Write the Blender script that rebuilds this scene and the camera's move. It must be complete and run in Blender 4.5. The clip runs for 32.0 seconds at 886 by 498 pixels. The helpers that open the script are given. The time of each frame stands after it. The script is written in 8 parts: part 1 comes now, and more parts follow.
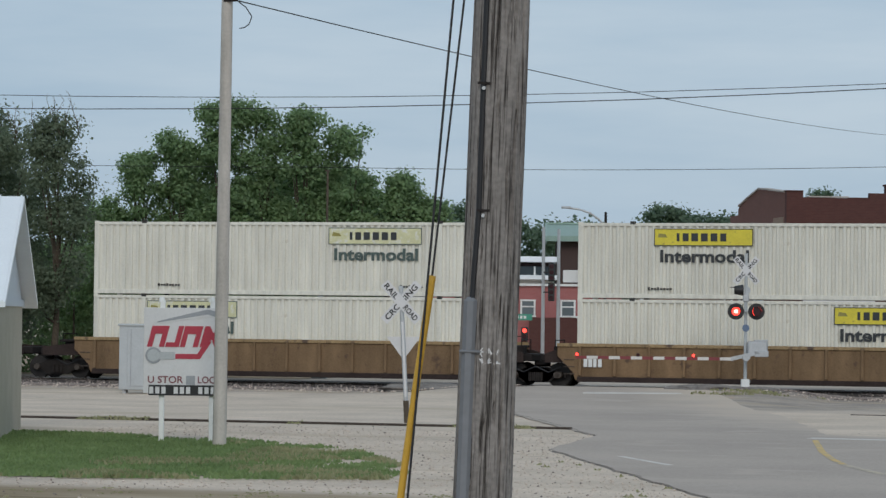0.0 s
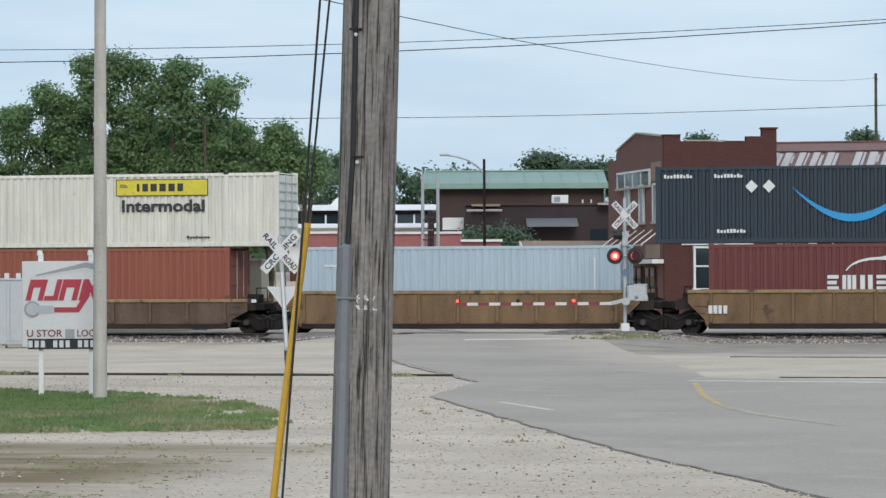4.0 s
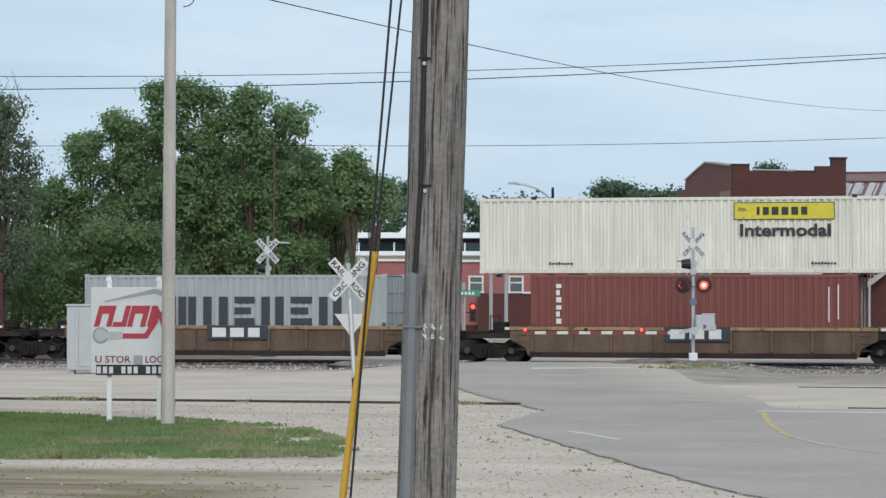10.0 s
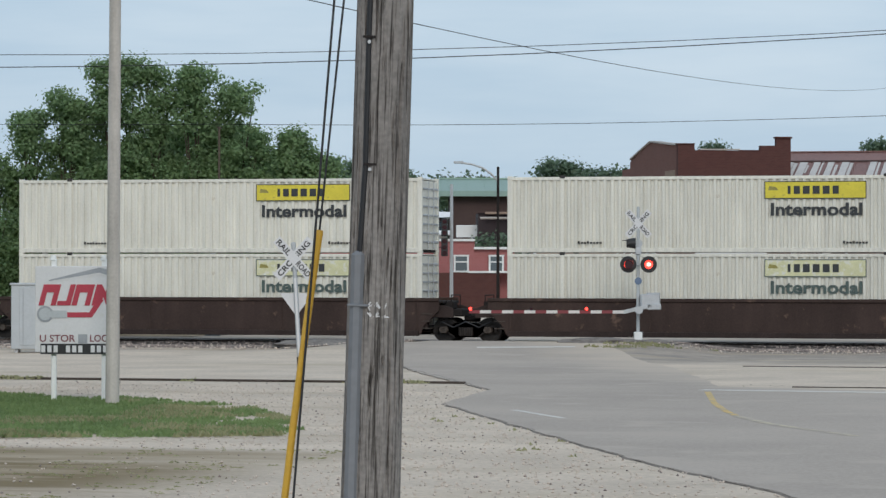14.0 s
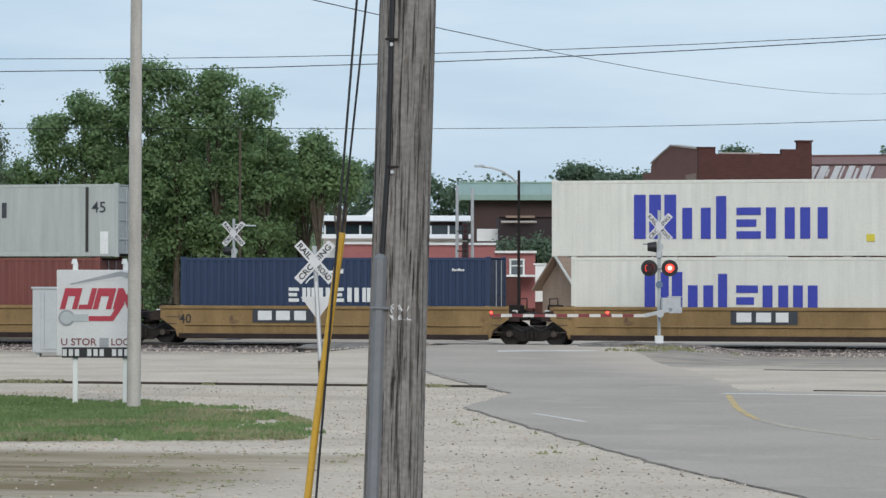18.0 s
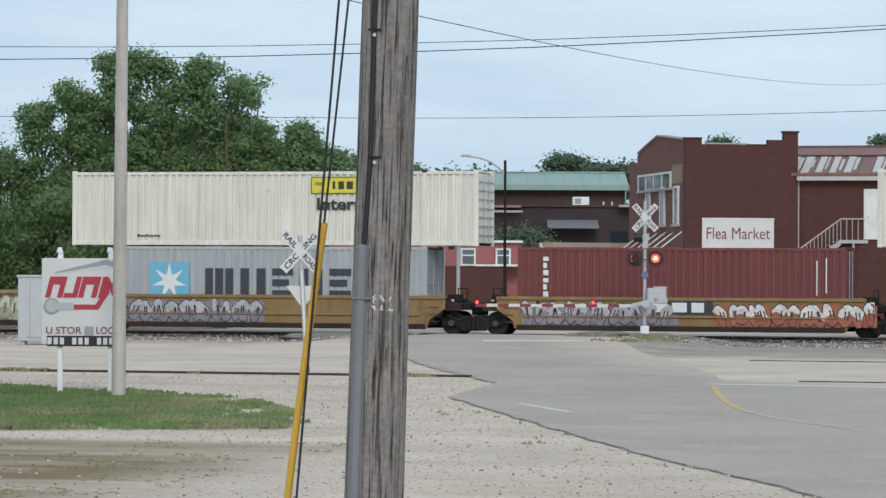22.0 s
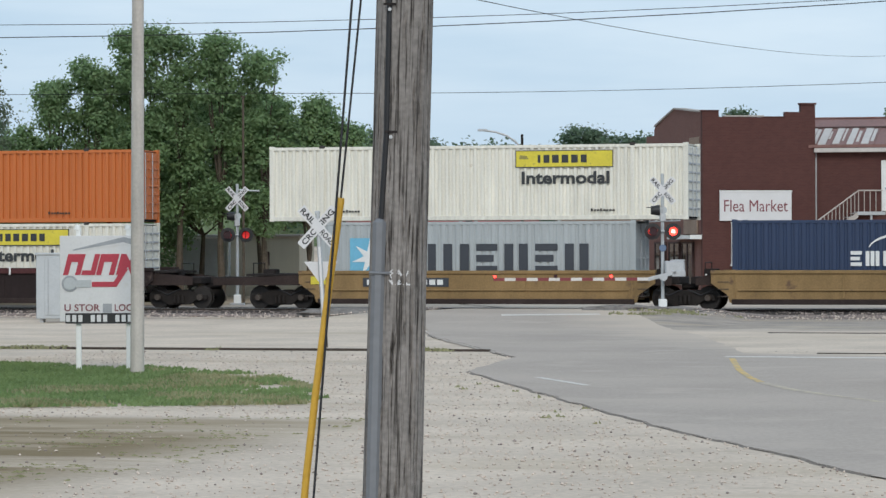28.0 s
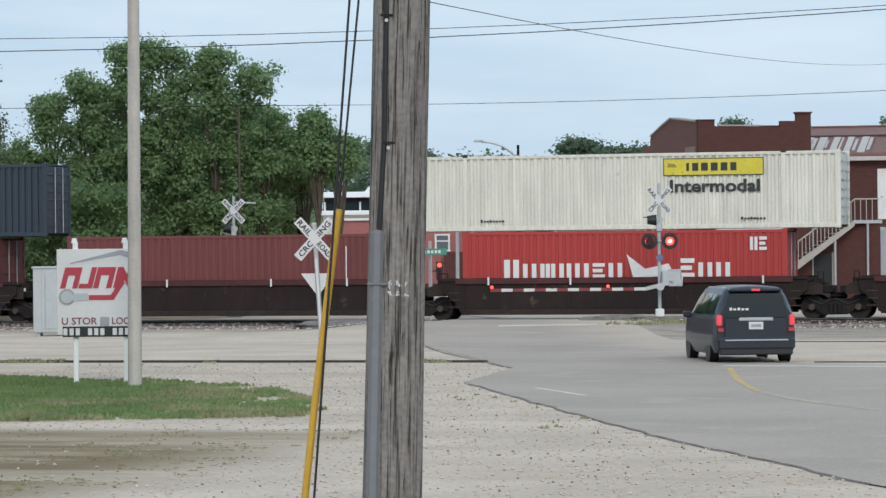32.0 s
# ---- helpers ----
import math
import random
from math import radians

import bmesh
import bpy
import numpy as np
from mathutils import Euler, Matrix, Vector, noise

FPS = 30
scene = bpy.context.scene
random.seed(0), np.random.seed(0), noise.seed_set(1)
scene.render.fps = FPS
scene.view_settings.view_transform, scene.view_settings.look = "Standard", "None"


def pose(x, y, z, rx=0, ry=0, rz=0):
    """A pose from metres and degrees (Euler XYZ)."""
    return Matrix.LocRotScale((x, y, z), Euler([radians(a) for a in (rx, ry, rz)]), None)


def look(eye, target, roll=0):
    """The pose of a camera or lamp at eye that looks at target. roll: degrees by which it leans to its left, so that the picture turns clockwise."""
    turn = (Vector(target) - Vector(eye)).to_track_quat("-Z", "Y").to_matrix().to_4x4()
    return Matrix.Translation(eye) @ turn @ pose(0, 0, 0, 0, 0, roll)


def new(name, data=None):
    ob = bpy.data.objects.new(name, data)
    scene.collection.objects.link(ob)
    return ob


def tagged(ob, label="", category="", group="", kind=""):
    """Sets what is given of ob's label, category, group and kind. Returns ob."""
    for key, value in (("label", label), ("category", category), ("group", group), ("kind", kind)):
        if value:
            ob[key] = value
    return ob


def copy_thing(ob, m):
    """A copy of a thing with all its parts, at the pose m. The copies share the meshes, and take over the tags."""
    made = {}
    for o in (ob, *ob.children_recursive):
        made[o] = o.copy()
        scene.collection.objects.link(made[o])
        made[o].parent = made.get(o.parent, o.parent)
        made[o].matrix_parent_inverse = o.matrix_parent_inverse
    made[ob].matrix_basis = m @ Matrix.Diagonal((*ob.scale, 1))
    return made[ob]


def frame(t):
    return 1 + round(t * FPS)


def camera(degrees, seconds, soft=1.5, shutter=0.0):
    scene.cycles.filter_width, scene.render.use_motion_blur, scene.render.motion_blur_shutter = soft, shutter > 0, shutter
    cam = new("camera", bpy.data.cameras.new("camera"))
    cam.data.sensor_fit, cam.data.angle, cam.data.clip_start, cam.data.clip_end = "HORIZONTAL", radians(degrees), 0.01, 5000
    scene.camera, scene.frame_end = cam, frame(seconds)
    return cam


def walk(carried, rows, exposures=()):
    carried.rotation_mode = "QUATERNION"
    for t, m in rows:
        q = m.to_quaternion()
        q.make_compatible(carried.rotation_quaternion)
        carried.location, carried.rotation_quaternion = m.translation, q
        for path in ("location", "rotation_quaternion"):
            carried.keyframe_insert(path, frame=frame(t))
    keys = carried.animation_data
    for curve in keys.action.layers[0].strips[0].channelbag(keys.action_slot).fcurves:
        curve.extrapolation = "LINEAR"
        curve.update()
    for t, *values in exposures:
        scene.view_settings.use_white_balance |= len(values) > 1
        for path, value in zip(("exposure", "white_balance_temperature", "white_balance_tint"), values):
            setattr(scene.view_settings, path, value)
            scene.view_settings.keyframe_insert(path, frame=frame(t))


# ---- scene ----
cam = camera(15.94, 32.0, soft=1.45)

# Seconds, eye, tilt, turn to the left of the track's square, lean
PATH = [
    (0.0, -0.032, -0.009, 2.814, 1.247, 16.364, 0.653),
    (0.5, -0.043, -0.011, 2.811, 0.958, 15.678, 0.456),
    (1.0, -0.019, -0.005, 2.810, 0.956, 14.717, 0.185),
    (1.5, -0.013, -0.004, 2.794, 0.978, 14.390, -0.082),
    (2.0, -0.009, -0.003, 2.801, 0.889, 14.966, -0.464),
    (2.5, -0.018, -0.005, 2.794, 0.686, 14.939, -0.532),
    (3.0, 0.009, 0.002, 2.807, 0.438, 14.785, -0.176),
    (3.5, -0.005, -0.001, 2.800, 0.389, 14.048, -0.289),
    (5.5, 0.005, 0.001, 2.798, 0.052, 15.047, -0.340),
    (6.0, 0.017, 0.004, 2.801, -0.030, 15.055, -0.388),
    (6.5, 0.015, 0.004, 2.799, -0.038, 14.739, -0.018),
    (7.0, 0.010, 0.003, 2.797, -0.111, 14.160, 0.362),
    (7.5, 0.011, 0.003, 2.797, -0.112, 14.068, 0.234),
    (8.0, 0.005, 0.001, 2.791, -0.021, 14.903, 0.118),
    (8.5, 0.004, 0.001, 2.797, 0.164, 15.109, 0.046),
    (9.0, 0.005, 0.001, 2.798, 0.529, 15.263, 0.111),
    (9.5, -0.002, -0.001, 2.804, 0.718, 15.380, 0.143),
    (10.0, 0.001, 0.000, 2.806, 0.834, 15.424, 0.045),
    (10.5, -0.004, -0.001, 2.796, 0.491, 15.266, 0.323),
    (11.0, -0.001, -0.000, 2.794, 0.248, 15.159, 0.187),
    (11.5, 0.002, 0.001, 2.798, 0.202, 15.126, 0.102),
    (12.0, 0.000, 0.000, 2.800, 0.307, 15.107, 0.000),
    (12.5, 0.003, 0.001, 2.801, 0.419, 15.015, 0.139),
    (13.0, 0.005, 0.001, 2.798, 0.524, 14.774, 0.170),
    (13.5, 0.008, 0.002, 2.802, 0.542, 14.501, 0.206),
    (14.0, 0.004, 0.001, 2.802, 0.459, 14.434, 0.079),
    (14.5, 0.003, 0.001, 2.796, 0.324, 14.667, 0.018),
    (16.5, -0.005, -0.001, 2.796, 0.495, 14.985, 0.285),
    (17.0, -0.004, -0.001, 2.803, 0.600, 14.880, 0.200),
    (17.5, -0.003, -0.001, 2.797, 0.630, 14.849, 0.077),
    (18.0, -0.006, -0.002, 2.794, 0.530, 14.807, 0.060),
    (18.5, -0.001, -0.000, 2.794, 0.402, 14.843, -0.002),
    (19.0, -0.004, -0.001, 2.793, 0.299, 14.902, 0.141),
    (19.5, -0.009, -0.003, 2.798, 0.235, 14.996, 0.097),
    (20.0, -0.007, -0.002, 2.797, 0.160, 15.020, -0.080),
    (20.5, 0.003, 0.001, 2.800, 0.088, 14.983, 0.009),
    (21.0, 0.006, 0.002, 2.805, 0.077, 14.850, 0.228),
    (21.5, 0.014, 0.004, 2.809, 0.220, 14.741, 0.158),
    (22.0, 0.019, 0.005, 2.802, 0.337, 14.564, 0.258),
    (22.5, 0.010, 0.003, 2.805, 0.298, 14.709, 0.260),
    (23.0, 0.013, 0.003, 2.806, 0.182, 15.012, 0.229),
    (23.5, 0.016, 0.004, 2.804, 0.077, 15.085, 0.035),
    (24.0, 0.011, 0.003, 2.799, 0.092, 15.116, 0.066),
    (24.5, 0.016, 0.004, 2.799, 0.123, 15.010, -0.023),
    (25.0, 0.019, 0.005, 2.806, 0.128, 14.933, -0.118),
    (25.5, 0.015, 0.004, 2.797, 0.162, 14.758, -0.040),
    (26.0, 0.022, 0.006, 2.794, 0.068, 14.714, -0.370),
    (26.5, 0.026, 0.007, 2.794, -0.119, 14.804, -0.563),
    (28.5, 0.018, 0.005, 2.798, -0.061, 14.900, -0.109),
    (29.0, 0.012, 0.003, 2.793, 0.186, 14.921, -0.261),
    (29.5, 0.019, 0.005, 2.793, 0.280, 14.877, -0.212),
    (30.0, 0.009, 0.003, 2.794, 0.243, 14.838, -0.117),
    (30.5, 0.018, 0.005, 2.798, 0.175, 14.802, 0.116),
    (31.0, 0.017, 0.005, 2.794, 0.173, 14.751, 0.138),
    (31.5, 0.020, 0.005, 2.793, 0.153, 14.784, -0.183),
    (32.0, 0.013, 0.003, 2.794, 0.084, 14.819, -0.547),
]
walk(cam, [(t, pose(x, y, z, 90 + tilt, 0, turn) @ pose(0, 0, 0, 0, 0, lean)) for t, x, y, z, tilt, turn, lean in PATH],
     exposures=[(0.0, -0.45), (1.0, -0.3), (3.0, -0.05), (5.5, 0.0), (7.0, -0.1), (7.6, -0.2), (8.3, -0.05), (9.0, 0.08), (10.0, -0.03), (12.0, 0.06), (13.0, -0.22), (14.0, -0.22), (17.0, -0.1), (20.0, -0.03), (23.0, 0.0), (32.0, 0.0)])

# ---- world and light ----
world = bpy.data.worlds.new("overcast_sky")
scene.world = world
world.use_nodes = True
wn, wl = world.node_tree.nodes, world.node_tree.links
wn.clear()
w_out = wn.new("ShaderNodeOutputWorld")
w_bg = wn.new("ShaderNodeBackground")
w_sky = wn.new("ShaderNodeTexSky")
w_sky.sky_type = "NISHITA"
w_sky.sun_disc = False
w_sky.sun_elevation = radians(48)
w_sky.sun_rotation = radians(205)
w_sky.air_density = 1.0
w_sky.dust_density = 2.0
w_coord = wn.new("ShaderNodeTexCoord")
w_map = wn.new("ShaderNodeMapping")
w_map.inputs["Scale"].default_value = (2.5, 2.5, 16.0)
w_noise = wn.new("ShaderNodeTexNoise")
w_noise.inputs["Scale"].default_value = 2.2
w_noise.inputs["Detail"].default_value = 5.0
w_noise.inputs["Roughness"].default_value = 0.55
w_ramp = wn.new("ShaderNodeValToRGB")
w_ramp.color_ramp.elements[0].position = 0.3
w_ramp.color_ramp.elements[0].color = (5.15, 7.0, 8.85, 1)
w_ramp.color_ramp.elements[1].position = 0.72
w_ramp.color_ramp.elements[1].color = (7.15, 8.65, 10.05, 1)
w_mix = wn.new("ShaderNodeMix")
w_mix.data_type = "RGBA"
w_mix.inputs["Factor"].default_value = 0.88
wl.new(w_coord.outputs["Generated"], w_map.inputs["Vector"])
wl.new(w_map.outputs["Vector"], w_noise.inputs["Vector"])
wl.new(w_noise.outputs["Fac"], w_ramp.inputs["Fac"])
wl.new(w_sky.outputs["Color"], w_mix.inputs["A"])
wl.new(w_ramp.outputs["Color"], w_mix.inputs["B"])
wl.new(w_mix.outputs["Result"], w_bg.inputs["Color"])
w_bg.inputs["Strength"].default_value = 0.1
wl.new(w_bg.outputs["Background"], w_out.inputs["Surface"])

sun = new("sun", bpy.data.lights.new("sun", "SUN"))
sun.data.energy = 1.5
sun.data.angle = radians(25)
sun.data.color = (1.0, 0.95, 0.88)
sun.matrix_world = look((20, -60, 80), (-25, 60, 0))


# ---- materials ----
def rgb(c):
    return (*c, 1.0) if len(c) == 3 else c


def mat(name, color, rough=0.6, metal=0.0, vary=0.15, scale=1.5, grain=20.0, bump=0.1, streak=0.0, spot=None, spot_at=0.62, per=0.0, coat=0.0, lanes=5.0):
    """A surface with broad stains, fine grain and, where asked, vertical streaks, spots of a second colour and a tone of its own for each object."""
    m = bpy.data.materials.new(name)
    m.use_nodes = True
    n, l = m.node_tree.nodes, m.node_tree.links
    b = n["Principled BSDF"]
    b.inputs["Roughness"].default_value = rough
    b.inputs["Metallic"].default_value = metal
    b.inputs["Coat Weight"].default_value = coat
    b.inputs["Specular IOR Level"].default_value = 0.5 if rough < 0.7 else 0.2
    co = n.new("ShaderNodeTexCoord")
    big = n.new("ShaderNodeTexNoise")
    big.inputs["Scale"].default_value = scale
    big.inputs["Detail"].default_value = 4
    l.new(co.outputs["Object"], big.inputs["Vector"])
    fine = n.new("ShaderNodeTexNoise")
    fine.inputs["Scale"].default_value = grain
    fine.inputs["Detail"].default_value = 3
    l.new(co.outputs["Object"], fine.inputs["Vector"])
    add = n.new("ShaderNodeMath")
    add.operation = "MULTIPLY_ADD"
    add.inputs[1].default_value = 0.5
    l.new(fine.outputs["Fac"], add.inputs[0])
    half = n.new("ShaderNodeMath")
    half.operation = "MULTIPLY"
    half.inputs[1].default_value = 0.5
    l.new(big.outputs["Fac"], half.inputs[0])
    l.new(half.outputs[0], add.inputs[2])
    last = add.outputs[0]
    if streak:
        mp = n.new("ShaderNodeMapping")
        mp.inputs["Scale"].default_value = (lanes, lanes, 0.35)
        l.new(co.outputs["Object"], mp.inputs["Vector"])
        st = n.new("ShaderNodeTexNoise")
        st.inputs["Scale"].default_value = 1.0
        st.inputs["Detail"].default_value = 4
        l.new(mp.outputs["Vector"], st.inputs["Vector"])
        mx = n.new("ShaderNodeMix")
        mx.inputs["Factor"].default_value = streak
        l.new(last, mx.inputs["A"])
        l.new(st.outputs["Fac"], mx.inputs["B"])
        last = mx.outputs["Result"]
    ramp = n.new("ShaderNodeValToRGB")
    lo, hi = ramp.color_ramp.elements
    lo.position, hi.position = 0.33, 0.67
    lo.color = rgb([max(0, c * (1 - vary)) for c in color])
    hi.color = rgb([min(1, c * (1 + vary)) for c in color])
    l.new(last, ramp.inputs["Fac"])
    out = ramp.outputs["Color"]
    if spot:
        sp = n.new("ShaderNodeTexNoise")
        sp.inputs["Scale"].default_value = scale * 2.3
        sp.inputs["Detail"].default_value = 6
        sp.inputs["Roughness"].default_value = 0.65
        l.new(co.outputs["Object"], sp.inputs["Vector"])
        sr = n.new("ShaderNodeValToRGB")
        sr.color_ramp.elements[0].position = spot_at - 0.04
        sr.color_ramp.elements[1].position = spot_at + 0.05
        l.new(sp.outputs["Fac"], sr.inputs["Fac"])
        ms = n.new("ShaderNodeMix")
        ms.data_type = "RGBA"
        l.new(sr.outputs["Color"], ms.inputs["Factor"])
        l.new(out, ms.inputs["A"])
        ms.inputs["B"].default_value = rgb(spot)
        out = ms.outputs["Result"]
    if per:
        oi = n.new("ShaderNodeObjectInfo")
        mr = n.new("ShaderNodeMapRange")
        mr.inputs["To Min"].default_value = 1 - per
        mr.inputs["To Max"].default_value = 1 + per
        l.new(oi.outputs["Random"], mr.inputs["Value"])
        hs = n.new("ShaderNodeHueSaturation")
        l.new(mr.outputs["Result"], hs.inputs["Value"])
        l.new(out, hs.inputs["Color"])
        out = hs.outputs["Color"]
    l.new(out, b.inputs["Base Color"])
    if bump:
        bp = n.new("ShaderNodeBump")
        bp.inputs["Strength"].default_value = bump
        bp.inputs["Distance"].default_value = 0.02
        l.new(fine.outputs["Fac"], bp.inputs["Height"])
        l.new(bp.outputs["Normal"], b.inputs["Normal"])
    return m


def glow(name, color, power):
    m = bpy.data.materials.new(name)
    m.use_nodes = True
    b = m.node_tree.nodes["Principled BSDF"]
    b.inputs["Base Color"].default_value = rgb(color)
    b.inputs["Emission Color"].default_value = rgb(color)
    b.inputs["Emission Strength"].default_value = power
    return m


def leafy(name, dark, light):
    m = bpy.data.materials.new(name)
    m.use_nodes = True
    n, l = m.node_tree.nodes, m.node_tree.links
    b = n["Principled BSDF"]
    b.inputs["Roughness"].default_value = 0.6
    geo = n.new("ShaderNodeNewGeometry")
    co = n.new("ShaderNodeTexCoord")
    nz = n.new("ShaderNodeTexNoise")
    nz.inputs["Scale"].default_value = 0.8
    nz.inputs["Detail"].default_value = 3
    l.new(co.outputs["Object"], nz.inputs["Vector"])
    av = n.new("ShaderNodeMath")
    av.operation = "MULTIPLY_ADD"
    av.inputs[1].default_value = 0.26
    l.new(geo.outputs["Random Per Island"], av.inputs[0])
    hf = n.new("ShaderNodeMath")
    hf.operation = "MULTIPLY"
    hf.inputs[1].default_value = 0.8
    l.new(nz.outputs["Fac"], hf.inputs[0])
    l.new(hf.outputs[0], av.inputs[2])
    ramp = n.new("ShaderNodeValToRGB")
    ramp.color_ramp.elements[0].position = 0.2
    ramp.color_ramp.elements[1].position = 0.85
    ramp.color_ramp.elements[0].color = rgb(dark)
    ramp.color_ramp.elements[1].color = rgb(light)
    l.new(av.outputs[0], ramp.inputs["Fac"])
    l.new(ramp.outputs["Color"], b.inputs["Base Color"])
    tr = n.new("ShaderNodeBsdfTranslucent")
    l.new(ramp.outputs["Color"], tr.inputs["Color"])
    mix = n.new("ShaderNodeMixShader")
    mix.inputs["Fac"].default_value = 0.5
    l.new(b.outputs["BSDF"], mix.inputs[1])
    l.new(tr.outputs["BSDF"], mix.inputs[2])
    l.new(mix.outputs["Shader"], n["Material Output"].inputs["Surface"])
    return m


def brickwork(name, c1, c2, mortar, width=0.215, height=0.075):
    m = mat(name, c1, 0.85, bump=0.2)
    n, l = m.node_tree.nodes, m.node_tree.links
    b = n["Principled BSDF"]
    co = n.new("ShaderNodeTexCoord")
    # courses follow the wall's run and the height
    sx = n.new("ShaderNodeSeparateXYZ")
    l.new(co.outputs["Object"], sx.inputs["Vector"])
    run = n.new("ShaderNodeMath")
    run.operation = "ADD"
    l.new(sx.outputs["X"], run.inputs[0])
    l.new(sx.outputs["Y"], run.inputs[1])
    cx = n.new("ShaderNodeCombineXYZ")
    l.new(run.outputs[0], cx.inputs["X"])
    l.new(sx.outputs["Z"], cx.inputs["Y"])
    br = n.new("ShaderNodeTexBrick")
    br.inputs["Scale"].default_value = 1.0
    br.inputs["Brick Width"].default_value = width
    br.inputs["Row Height"].default_value = height
    br.inputs["Mortar Size"].default_value = 0.008
    br.inputs["Color1"].default_value = rgb(c1)
    br.inputs["Color2"].default_value = rgb(c2)
    br.inputs["Mortar"].default_value = rgb(mortar)
    l.new(cx.outputs["Vector"], br.inputs["Vector"])
    old = b.inputs["Base Color"].links[0].from_socket
    mx = n.new("ShaderNodeMix")
    mx.data_type = "RGBA"
    mx.inputs["Factor"].default_value = 0.45
    l.new(br.outputs["Color"], mx.inputs["A"])
    l.new(old, mx.inputs["B"])
    l.new(mx.outputs["Result"], b.inputs["Base Color"])
    return m


def glass(name, tint=(0.02, 0.03, 0.035), rough=0.05):
    m = bpy.data.materials.new(name)
    m.use_nodes = True
    b = m.node_tree.nodes["Principled BSDF"]
    b.inputs["Base Color"].default_value = rgb(tint)
    b.inputs["Roughness"].default_value = rough
    b.inputs["Specular IOR Level"].default_value = 0.6
    b.inputs["Coat Weight"].default_value = 0.15
    return m


